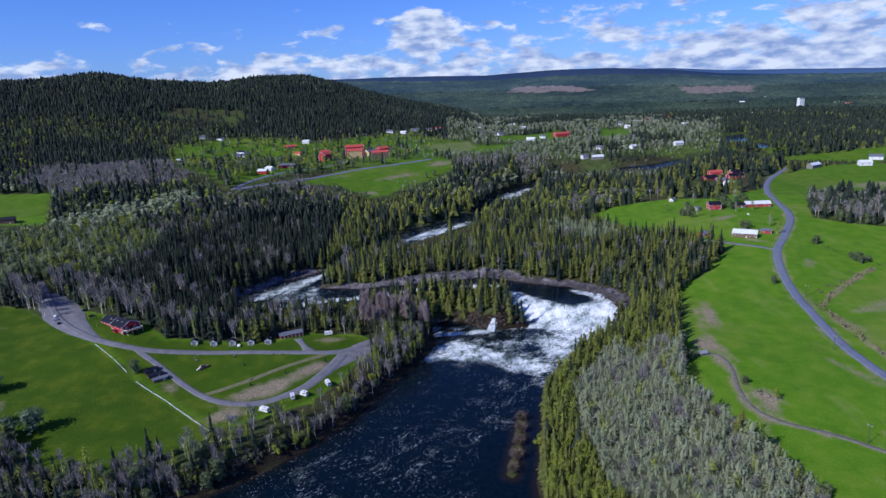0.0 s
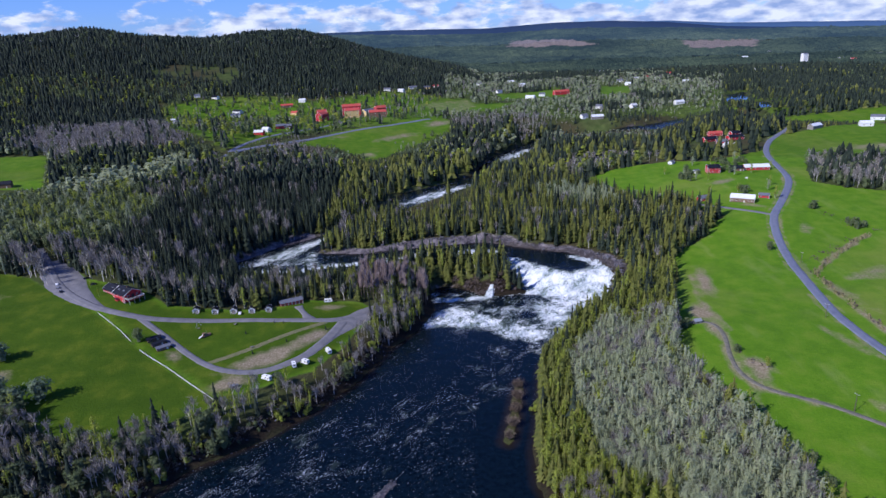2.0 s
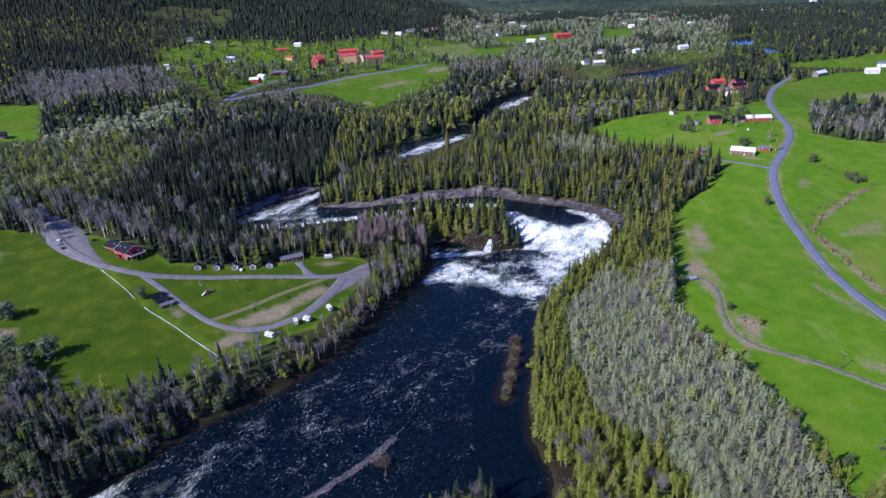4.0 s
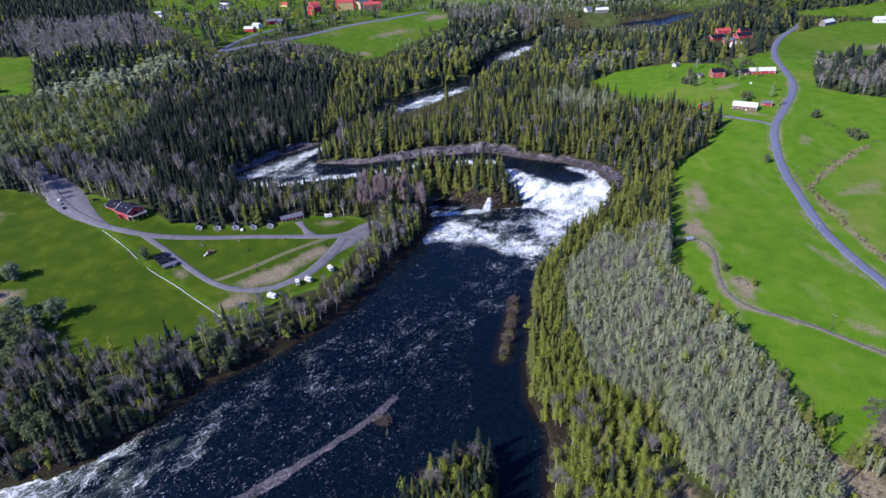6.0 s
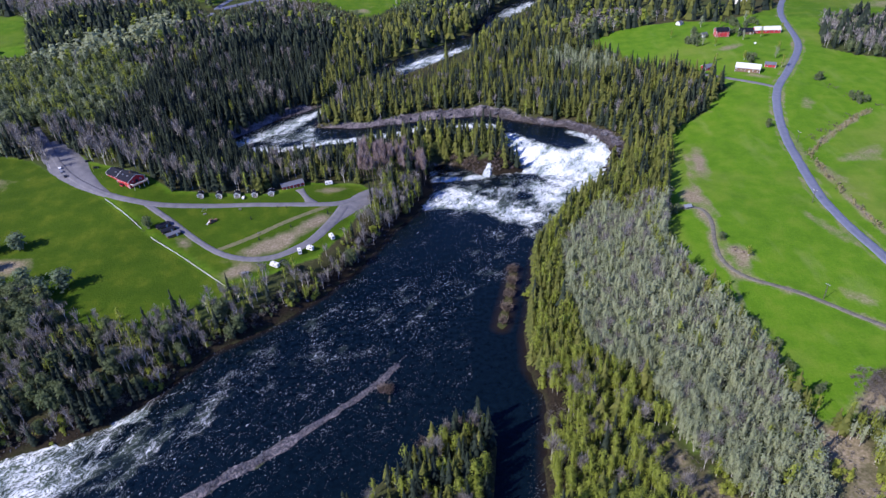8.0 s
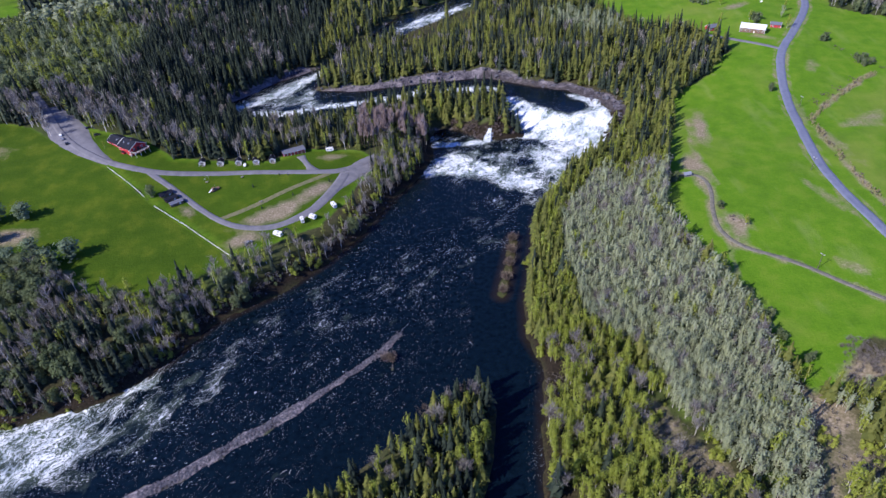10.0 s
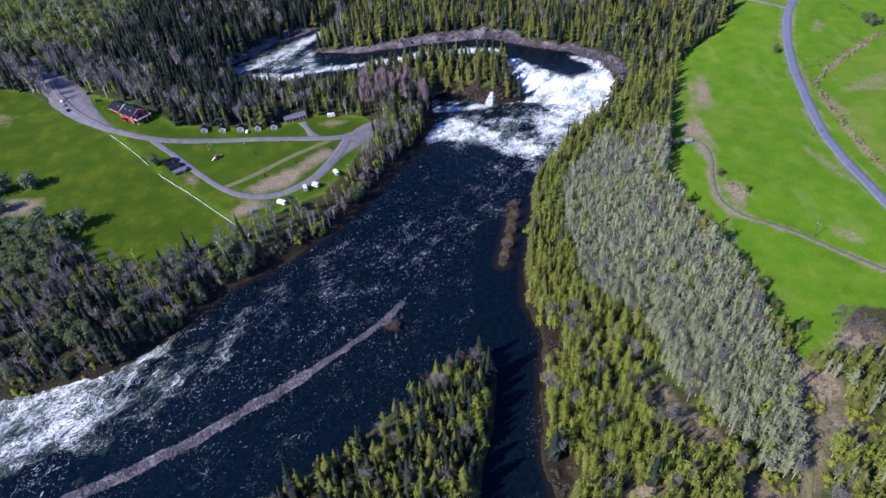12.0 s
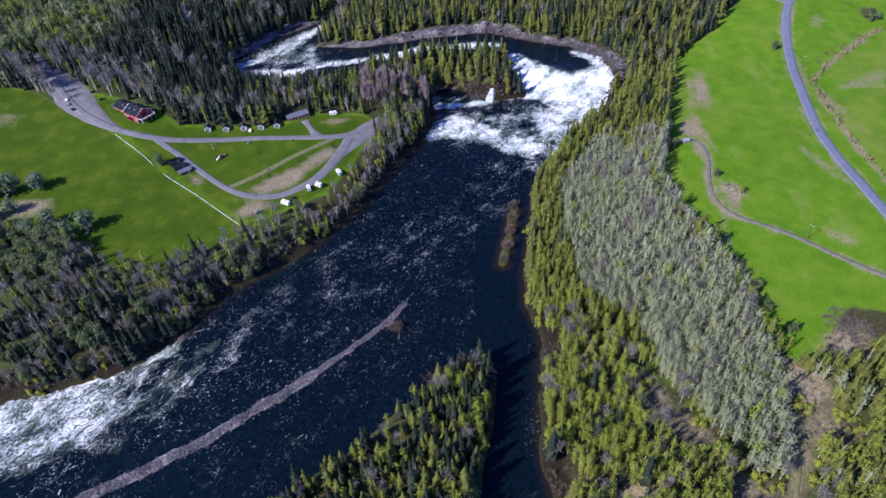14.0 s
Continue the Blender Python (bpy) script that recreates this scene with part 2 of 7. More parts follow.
def pond_mat():
    """Still water that mirrors the sky."""
    m, nt, p = mat("pond_water", 0.06)
    n = noise_node(nt, 0.5, 4)
    link(nt, ramp_node(nt, n, [(0.3, (0.004, 0.012, 0.024)), (0.7, (0.008, 0.020, 0.036))]), p.inputs["Base Color"])
    p.inputs["IOR"].default_value = 1.33
    bump_node(nt, n, p, 0.2, 0.1)
    return m


M_GROUND, M_WATER, M_POND = ground_mat(), water_mat(), pond_mat()
# shading in the needle colours: spruce darkened for shaded woods, next one lightened for sun
M_SPRUCE = leaf_mat("shaded_spruce_needles", (0.008, 0.014, 0.012), (0.019, 0.031, 0.022), (0.046, 0.062, 0.036), 0.15)
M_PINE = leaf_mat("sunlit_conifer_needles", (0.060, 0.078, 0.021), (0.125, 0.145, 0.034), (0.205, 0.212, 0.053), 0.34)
M_BIRCH = leaf_mat("young_birch_leaves", (0.185, 0.23, 0.036), (0.29, 0.345, 0.056), (0.40, 0.44, 0.095), 0.5)
M_ASPEN = leaf_mat("pale_aspen_leaves", (0.28, 0.325, 0.190), (0.355, 0.40, 0.240), (0.43, 0.465, 0.295), 0.5)
M_BROAD = leaf_mat("broad_leaves", (0.062, 0.090, 0.042), (0.118, 0.155, 0.070), (0.19, 0.225, 0.108), 0.4)
M_SCRUB = leaf_mat("brown_scrub_twigs", (0.11, 0.08, 0.06), (0.18, 0.135, 0.11), (0.26, 0.21, 0.17), 0.2)
M_STRAW = leaf_mat("straw_shrubs", (0.16, 0.15, 0.06), (0.26, 0.235, 0.11), (0.36, 0.33, 0.17), 0.3)
M_WILLOW = leaf_mat("willow_leaves", (0.095, 0.140, 0.080), (0.150, 0.205, 0.120), (0.22, 0.275, 0.165), 0.4)
M_TWIG = leaf_mat("bare_twigs", (0.145, 0.133, 0.124), (0.225, 0.207, 0.190), (0.33, 0.312, 0.285), 0.3)
M_DEAD = leaf_mat("brown_dead_needles", (0.24, 0.18, 0.165), (0.35, 0.275, 0.255), (0.44, 0.365, 0.34), 0.35)
M_BARK = plain_mat("dark_bark", (0.05, 0.04, 0.03), (0.12, 0.10, 0.08), 2.0, 0.9)
M_WHITE_BARK = plain_mat("birch_bark", (0.28, 0.26, 0.24), (0.66, 0.63, 0.58), 1.6, 0.8)
M_STONE = plain_mat("river_stone", (0.034, 0.035, 0.044), (0.145, 0.145, 0.165), 0.9, 0.85, 0, 0.4)
M_WET_STONE = plain_mat("wet_dark_rock", (0.025, 0.02, 0.018), (0.09, 0.07, 0.065), 0.5, 0.6, 0, 0.4)
M_ASPHALT = plain_mat("grey_asphalt", (0.115, 0.13, 0.18), (0.165, 0.18, 0.24), 0.25, 0.85, 0, 0.2)
M_GRAVEL = plain_mat("pale_gravel", (0.125, 0.125, 0.138), (0.205, 0.20, 0.212), 0.2, 0.95, 0, 0.3)
M_TRACK = plain_mat("worn_grass_track", (0.10, 0.125, 0.04), (0.20, 0.175, 0.10), 0.35, 0.95, 0, 0.3)
M_MUD = plain_mat("earth_track", (0.095, 0.095, 0.072), (0.20, 0.185, 0.150), 0.4, 0.95, 0, 0.3)
M_RED = plain_mat("falu_red_boards", (0.38, 0.022, 0.030), (0.55, 0.05, 0.06), 1.2, 0.7)
M_WHITE = plain_mat("white_paint", (0.66, 0.66, 0.65), (0.82, 0.82, 0.8), 1.0, 0.6)
M_YELLOW = plain_mat("yellow_boards", (0.55, 0.38, 0.16), (0.68, 0.5, 0.24), 1.0, 0.7)
M_GREY_WOOD = plain_mat("grey_boards", (0.15, 0.14, 0.13), (0.30, 0.28, 0.26), 1.5, 0.85)
M_BROWN_WOOD = plain_mat("brown_boards", (0.12, 0.07, 0.045), (0.24, 0.15, 0.10), 1.5, 0.8)
M_DARK_ROOF = plain_mat("black_metal_roof", (0.004, 0.005, 0.010), (0.011, 0.013, 0.023), 0.6, 0.7)
M_RED_ROOF = plain_mat("red_tile_roof", (0.36, 0.05, 0.04), (0.52, 0.10, 0.08), 1.2, 0.7)
M_LIGHT_ROOF = plain_mat("pale_sheet_roof", (0.55, 0.57, 0.6), (0.72, 0.74, 0.77), 0.7, 0.4)
M_GREY_ROOF = plain_mat("grey_sheet_roof", (0.09, 0.095, 0.12), (0.16, 0.17, 0.205), 0.7, 0.65)
M_GLASS = plain_mat("dark_window_glass", (0.02, 0.025, 0.03), (0.04, 0.045, 0.055), 0.5, 0.08, 0, 0.0)
M_CARBODY = plain_mat("white_car_paint", (0.74, 0.74, 0.73), (0.82, 0.82, 0.82), 0.6, 0.25, 0, 0.0)
M_CARDARK = plain_mat("dark_car_paint", (0.02, 0.022, 0.03), (0.04, 0.045, 0.055), 0.6, 0.2, 0.3, 0.0)
M_CARGREY = plain_mat("silver_car_paint", (0.30, 0.31, 0.33), (0.40, 0.41, 0.43), 0.6, 0.25, 0.5, 0.0)
M_TYRE = plain_mat("tyre_rubber", (0.015, 0.015, 0.015), (0.03, 0.03, 0.03), 3.0, 0.9)
def hazed_ridge_mat(name, dark, light, haze_glow):
    """A distant ridge whose blue air haze is painted into base colour and emission."""
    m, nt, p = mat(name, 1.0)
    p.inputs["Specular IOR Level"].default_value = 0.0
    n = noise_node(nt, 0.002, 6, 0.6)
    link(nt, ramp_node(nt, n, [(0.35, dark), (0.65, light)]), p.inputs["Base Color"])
    p.inputs["Emission Color"].default_value, p.inputs["Emission Strength"].default_value = (*haze_glow, 1), 1.0
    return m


M_RIDGE = hazed_ridge_mat("near_hazed_ridge", (0.010, 0.016, 0.028), (0.020, 0.030, 0.045), (0.018, 0.036, 0.095))
M_FAR_RIDGE = hazed_ridge_mat("far_hazed_ridge", (0.020, 0.035, 0.06), (0.030, 0.050, 0.08), (0.035, 0.075, 0.19))
M_STEEL = plain_mat("galvanised_steel", (0.42, 0.43, 0.44), (0.56, 0.57, 0.58), 1.0, 0.4, 0.6)
M_POLE = plain_mat("tarred_pole", (0.07, 0.055, 0.045), (0.15, 0.12, 0.10), 2.0, 0.9)

# ---- plan ----
# spot heights of the valley floor and its sides: x, y, z
SPOTS_LEFT = [(-103, 327, 13), (-72, 357, 13), (-78, 422, 18), (-90, 396, 18), (-201, 403, 34), (-234, 418, 39), (-279, 431, 40), (-184, 361, 22), (-152, 372, 19), (-128, 307, 14),
              (-255, 346, 25), (-243, 297, 23), (-60, 423, 15), (-38, 380, 7), (-165, 545, 13), (-300, 560, 45), (-330, 250, 22), (-420, 420, 50), (-90, 215, 2), (-260, 180, 6)]
SPOTS_RIGHT = [(160, 362, 16.5), (168, 307, 14), (160, 277, 10), (205, 271, 9), (195, 211, 5), (160, 180, 3), (91, 156, 2), (342, 491, 20), (267, 474, 20), (299, 543, 29),
               (294, 586, 33), (305, 683, 41), (359, 700, 40), (43, 575, 16), (135, 520, 11), (-60, 585, 13), (60, 60, 1), (260, 120, 4), (420, 330, 12), (120, 380, 10)]
SPOTS_FAR = [(-25, 760, 17), (120, 960, 22), (-140, 1090, 74), (-360, 900, 80), (-420, 650, 55), (-150, 700, 26), (230, 900, 38), (480, 900, 42), (600, 700, 36), (90, 720, 24), (350, 1150, 42), (80, 1180, 55), (-600, 500, 60)]
_S = np.array(SPOTS_LEFT + SPOTS_RIGHT + SPOTS_FAR, float)
def _phi(d): return d
def _solve():
    P = _S[:, :2] / 100
    K = _phi(np.hypot(*(P[:, None] - P[None]).transpose(2, 0, 1)))
    n = len(P)
    A = np.zeros((n + 3, n + 3)); A[:n, :n] = -K - 0.08*np.eye(n); A[:n, n] = 1; A[:n, n+1:] = P; A[n, :n] = 1; A[n+1:, :n] = P.T
    return P, np.linalg.solve(A, np.r_[_S[:, 2], 0, 0, 0])
_P, _W = _solve()
def near_h(x, y):
    x = np.asarray(x, float)/100; y = np.asarray(y, float)/100
    z = _W[len(_P)] + _W[-2]*x + _W[-1]*y
    for (px, py), w in zip(_P, _W): z = z - w*np.sqrt((x-px)**2+(y-py)**2+0.04)
    return z
def sstep(a, b, v):
    k = np.clip((v-a)/(b-a), 0, 1); return k*k*(3-2*k)
# crests of the wooded ridge on the left and of the far hills, by bearing x / y
RIDGE_B = [-0.9, -0.7, -0.6, -0.505, -0.43, -0.34, -0.25, -0.19, -0.116, -0.055, 0.014, 0.083, 0.2]
RIDGE_Z = [226, 243, 247, 262, 238, 222, 232, 230, 185, 145, 110, 66, 55]
FAR_B = [-0.9, -0.3, -0.15, -0.07, 0.083, 0.19, 0.275, 0.36, 0.45, 0.535, 0.68, 0.9]
FAR_Z = [250, 250, 250, 235, 205, 212, 205, 186, 160, 150, 135, 130]
def far_h(x, y):
    b = x/np.maximum(y, 200.0)
    base = 62 + 0*x
    r = np.hypot(x, y)
    rz = np.interp(b, RIDGE_B, RIDGE_Z)
    up = sstep(1150, 2100, r)
    z = base + (np.maximum(rz, base)-base)*up*(1-0.35*sstep(2200, 3200, r))
    fz = np.interp(b, FAR_B, FAR_Z)
    return np.maximum(z, 58 + (fz-58)*sstep(2500, 4600, r))
def base_h(x, y):
    x = np.asarray(x, float); y = np.asarray(y, float)
    r = np.hypot(x, y)
    k = sstep(950, 1350, r)
    n = near_h(np.clip(x, -650, 800), np.clip(y, 20, 1250))
    n = np.maximum(n, 1.0)
    return n*(1-k) + far_h(x, y)*k

LOWER_RIVER = [(-700, 60), (-330, 176), (-230, 200), (-205, 207), (-172, 217), (-150, 233), (-130, 263), (-100, 284), (-73, 312), (-53, 342), (-36, 383), (-18, 410),
               (-8, 433), (-8, 466), (-6, 486), (4, 491), (16, 485), (27, 474), (35, 464), (58, 466), (70, 470), (125, 450), (127, 438), (112, 419), (89, 394), (76, 367), (60, 349), (54, 319), (49, 293),
               (42, 264), (40, 240), (47, 217), (43, 200), (39, 174), (37, 151), (39, 130), (36, 60), (20, -120), (-700, -120)]
UPPER_RIVER = [(-192, 545), (-159, 583), (-130, 606), (-115, 617), (-82, 671), (-40, 765), (44, 830), (86, 957), (160, 1055), (220, 1075), (300, 1056), (346, 1050), (436, 1100), (408, 1042), (352, 1000),
               (300, 1018), (245, 1040), (196, 1030), (160, 1000), (104, 900), (52, 784), (-20, 708), (-76, 653), (-110, 592), (-114, 566), (-70, 558), (-29, 566), (14, 571),
               (47, 572), (85, 546), (114, 533), (137, 508), (142, 484), (134, 455), (127, 440), (70, 462), (59, 485), (58, 520), (-7, 531), (-17, 525), (-47, 517),
               (-85, 507), (-122, 497), (-166, 511)]
POND = [(537, 1181), (596, 1302), (654, 1342), (620, 1259), (579, 1179)]
POND_NEAR = [(546, 1066), (580, 1146), (601, 1149), (574, 1070)]
FALL_WHITE = [(62, 524), (78, 510), (94, 490), (106, 481), (121, 488), (131, 500), (141, 486), (141, 466), (130, 446), (116, 439), (95, 450), (78, 461), (70, 478), (60, 505)]
FALL_ARM = [(128, 524), (138, 500), (141, 480), (132, 480), (124, 500), (112, 522)]
WAVES_WEST = [(-17, 413), (-5, 436), (7, 444), (20, 437), (30, 430), (46, 416), (66, 408), (72, 390), (63, 380), (46, 390), (30, 405), (8, 412)]
WAVES_ALL = [(-17, 413), (0, 440), (10, 452), (60, 458), (125, 441), (112, 402), (92, 375), (63, 376), (30, 400)]
WAVES_EAST = [(60, 432), (72, 446), (92, 452), (122, 441), (126, 425), (108, 402), (90, 378), (84, 395), (74, 412)]
ISLET = [(14, 210), (19, 190), (15, 165), (9, 145), (4, 110), (-10, 60), (-130, 60), (-92, 122), (-66, 145), (-47, 158), (-28, 177), (-4, 195)]
BAR = [(-26, 247), (-36, 234), (-47, 223), (-61, 211), (-73, 200), (-88, 189), (-103, 179), (-121, 167), (-142, 157), (-164, 147), (-195, 133)]
SMALL_ISLET = [(43, 327), (38, 303), (30, 273)]
BUSH_ISLET = [(-33, 231), (-29, 223)]
LEFT_FIELD = [(-640, 560), (-480, 500), (-400, 468), (-333, 452), (-305, 446), (-282, 428), (-229, 391), (-182, 351), (-126, 306), (-128, 297), (-167, 272), (-199, 276),
              (-226, 297), (-262, 304), (-330, 322), (-520, 400)]
CAMP = [(-308, 474), (-282, 430), (-229, 393), (-182, 353), (-126, 308), (-108, 316), (-78, 337), (-64, 366), (-56, 392), (-44, 411), (-58, 429), (-99, 429), (-121, 411),
        (-189, 405), (-211, 424), (-259, 443), (-288, 470)]
RIGHT_FIELD = [(163, 190), (158, 209), (152, 239), (147, 268), (137, 297), (135, 324), (146, 358), (157, 392), (177, 439), (186, 481), (207, 503), (230, 516), (244, 540),
               (264, 556), (252, 582), (248, 596), (192, 640), (165, 725), (223, 759), (281, 758), (330, 742), (372, 768), (410, 790), (440, 832), (470, 885), (600, 930),
               (820, 880), (900, 640), (640, 330), (420, 210), (300, 196), (226, 214), (205, 222), (191, 210), (180, 192)]
STRIP_WOOD = [(432, 727), (600, 712), (560, 640), (440, 600), (410, 612), (389, 638)]
VILLAGE_GREEN = [(-557, 1326), (-405, 1408), (-249, 1357), (-88, 1479), (77, 1427), (30, 1127), (-157, 1035), (-216, 966), (-285, 857), (-396, 970)]
# stands of different trees on the valley's sides
FELLED = [(-654, 1507), (-602, 1599), (-507, 1599), (-437, 1539), (-432, 1465), (-505, 1499), (-568, 1495)]
GREEN_BAND = [(-911, 1376), (-828, 1393), (-564, 1484), (-429, 1454), (-514, 1335), (-588, 1290), (-716, 1283), (-805, 1194)]
DARK_BAND = [(-739, 1264), (-581, 1301), (-380, 974), (-498, 1124), (-580, 1110), (-697, 1111), (-751, 1208)]
GREY_BIRCH = [(-707, 1110), (-585, 1141), (-528, 1194), (-343, 894), (-328, 827), (-410, 801), (-452, 761), (-514, 809)]
GREEN_MIX = [(-446, 749), (-447, 805), (-335, 848), (-291, 933), (-283, 850), (-368, 738)]
WILLOWS = [(-440, 650), (-420, 658), (-370, 727), (-320, 804), (-295, 804), (-311, 725), (-378, 667)]
LEAFY_WEST = [(-470, 672), (-415, 648), (-334, 703), (-296, 642), (-305, 555), (-307, 505), (-297, 455), (-420, 470), (-560, 560)]
OLIVE_WOOD = [(-332, 699), (-286, 788), (-217, 822), (-203, 734), (-256, 625), (-293, 620)]
SPRUCE_WEST = [(-276, 515), (-274, 628), (-216, 788), (-55, 807), (-49, 747), (-122, 598), (-141, 585), (-184, 545), (-225, 503)]
GREY_STANDS = [[(42, 1490), (148, 1643), (166, 1243), (104, 1070), (56, 1058), (30, 1127)], [(138, 1151), (254, 1186), (212, 1081), (135, 1048)], [(-226, 931), (-176, 977), (-160, 878), (-204, 846)]]
ASPEN_PATCH = [(112, 690), (148, 700), (178, 650), (186, 612), (146, 610), (112, 640)]
FARM_ROW = [(262, 803), (290, 765), (221, 764), (170, 745), (150, 780), (200, 815)]
# places where the upper river shows between the trees
RIVER_GAPS = [(-24, 750, 22), (-8, 770, 22), (31, 794, 18), (124, 974, 30), (142, 1000, 30)]
GROVE_FLOOR = [(50, 130), (50, 370), (140, 370), (150, 250), (160, 130)]
DITCH = [(360, 500), (341, 489), (317, 470), (290, 447), (276, 432), (271, 405), (269, 370), (268, 337), (270, 300)]
FAR_FIELDS = [[(-199, 920), (-156, 1022), (0, 1154), (30, 1127), (27, 1063), (-67, 902), (-98, 881), (-144, 930)], [(-620, 820), (-494, 815), (-432, 690), (-477, 683), (-640, 700)],
              [(374, 1446), (430, 1409), (487, 1601), (432, 1644)], [(520, 1000), (700, 1010), (900, 1060), (880, 960), (640, 930)], [(-380, 1130), (-300, 1180), (-200, 1190), (-210, 1140), (-330, 1090)],
              [(0, 1250), (90, 1330), (180, 1340), (120, 1240)], [(-34, 1325), (77, 1427), (87, 1300), (32, 1200)], [(148, 1506), (321, 1637), (293, 1429), (151, 1410)], [(426, 1635), (483, 1597), (421, 1412), (366, 1405)]]
ROCKY = [(-125, 562), (-70, 558), (-29, 567), (14, 573), (47, 574), (85, 548), (114, 535), (139, 510), (146, 484), (138, 452), (130, 432)]
ROCKY_SOUTH = [(-190, 548), (-159, 583), (-130, 606)]
FALL_ROCK = [(20, 484), (32, 470), (57, 472)]
MAIN_ROAD = [(262, 150), (258, 240), (252, 329), (251, 352), (253, 378), (261, 415), (269, 452), (279, 486), (288, 514), (302, 546), (332, 586), (361, 629), (376, 661),
             (390, 716), (406, 766), (435, 823), (469, 874), (540, 950)]
CAMP_ROAD = [(-330, 505), (-301, 468), (-284, 443), (-259, 415), (-231, 397), (-206, 389), (-184, 388), (-148, 394), (-118, 396), (-90, 396), (-70, 400), (-55, 413), (-46, 424)]
LOOP_ROAD = [(-200, 388), (-189, 380), (-175, 369), (-158, 354), (-142, 341), (-129, 334), (-112, 333), (-99, 339), (-84, 353), (-74, 376), (-68, 398)]
SPUR_ROAD = [(-90, 397), (-97, 408), (-102, 418)]
GRASS_PATH = [(-142, 343), (-124, 356), (-106, 373), (-89, 387), (-79, 396)]
FIELD_TRACK = [(158, 366), (170, 363), (171, 346), (163, 322), (161, 304), (169, 290), (183, 282), (196, 273), (212, 257), (245, 225)]
WOOD_TRACK = [(118, 92), (127, 109), (135, 124), (143, 139), (150, 153), (154, 170), (156, 189)]
WHEEL_MARKS = [(163, 303), (163, 292), (158, 268), (154, 246), (158, 222)]
WHEEL_MARKS_EAST = [(176, 352), (176, 380), (180, 410), (190, 450)]
BROOK = [(89, 189), (96, 173), (102, 161), (110, 151), (118, 142)]
FARM_DRIVE = [(254, 592), (281, 569), (302, 547)]
FENCE_LINE = [(-228, 391), (-204, 371), (-186, 354), (-161, 335), (-126, 305)]
VILLAGE_ROAD = [(-276, 852), (-254, 881), (-195, 945), (-138, 1029), (-68, 1081), (-5, 1138)]
VILLAGE_LANE = [(-280, 839), (-262, 915), (-229, 984), (-164, 1080), (-144, 1120)]


def inside(x, y, poly):
    x, y = np.asarray(x, float), np.asarray(y, float)
    hit = np.zeros(x.shape, bool)
    for (x0, y0), (x1, y1) in zip(poly, poly[1:] + poly[:1]):
        if y0 == y1:
            continue
        hit ^= ((y0 > y) != (y1 > y)) & (x < (x1 - x0) * (y - y0) / (y1 - y0) + x0)
    return hit


def dist(x, y, line, closed=False):
    x, y = np.asarray(x, float), np.asarray(y, float)
    best = np.full(x.shape, 1e9)
    for (x0, y0), (x1, y1) in zip(line, line[1:] + (line[:1] if closed else [])):
        dx, dy = x1 - x0, y1 - y0
        k = np.clip(((x - x0) * dx + (y - y0) * dy) / (dx * dx + dy * dy + 1e-9), 0, 1)
        best = np.minimum(best, np.hypot(x - x0 - k * dx, y - y0 - k * dy))
    return best


def wave(x, y, s, seed=0.0):
    """Smooth cheap unevenness between -1 and 1."""
    a = np.sin(x / s + seed + 1.7 * np.sin(y / s * 0.61 + seed)) + np.sin(y / s * 1.13 - 2.1 * seed + 1.3 * np.sin(x / s * 0.47 + 3 * seed))
    b = np.sin((x + y) / s * 1.9 + seed * 5) * np.sin((x - y) / s * 1.7 - seed)
    return (a + b) / 3


def level(x, y):
    """The height of the water."""
    low = -5.5 * sstep(-100, -195, x + 0.25 * (y - 220))
    high = np.interp(y, [520, 560, 610, 750, 990, 1100, 1200, 1300], [9, 9.5, 12, 17, 21, 26, 34, 44])
    high = np.where((x > 500) & (y > 1020), 60.0, high + 20 * sstep(220, 345, x) * (y > 900))
    lip = np.interp(x, [-10, 50, 60, 90, 114, 136, 160], [524, 517, 512, 494, 486, 478, 470])
    foot = np.interp(x, [-10, 50, 60, 69, 91, 119, 135, 160], [500, 488, 482, 474, 457, 446, 446, 444])
    return low + (high - low) * sstep(0, 1, (y - foot) / (lip - foot))


def river_dist(x, y):
    """Metres to the nearest bank: plus on land, minus in the water."""
    d = np.full(np.shape(x), 1e9)
    for poly in (LOWER_RIVER, UPPER_RIVER, POND, POND_NEAR):
        e = dist(x, y, poly, True)
        d = np.minimum(d, np.where(inside(x, y, poly), -e, e))
    return d


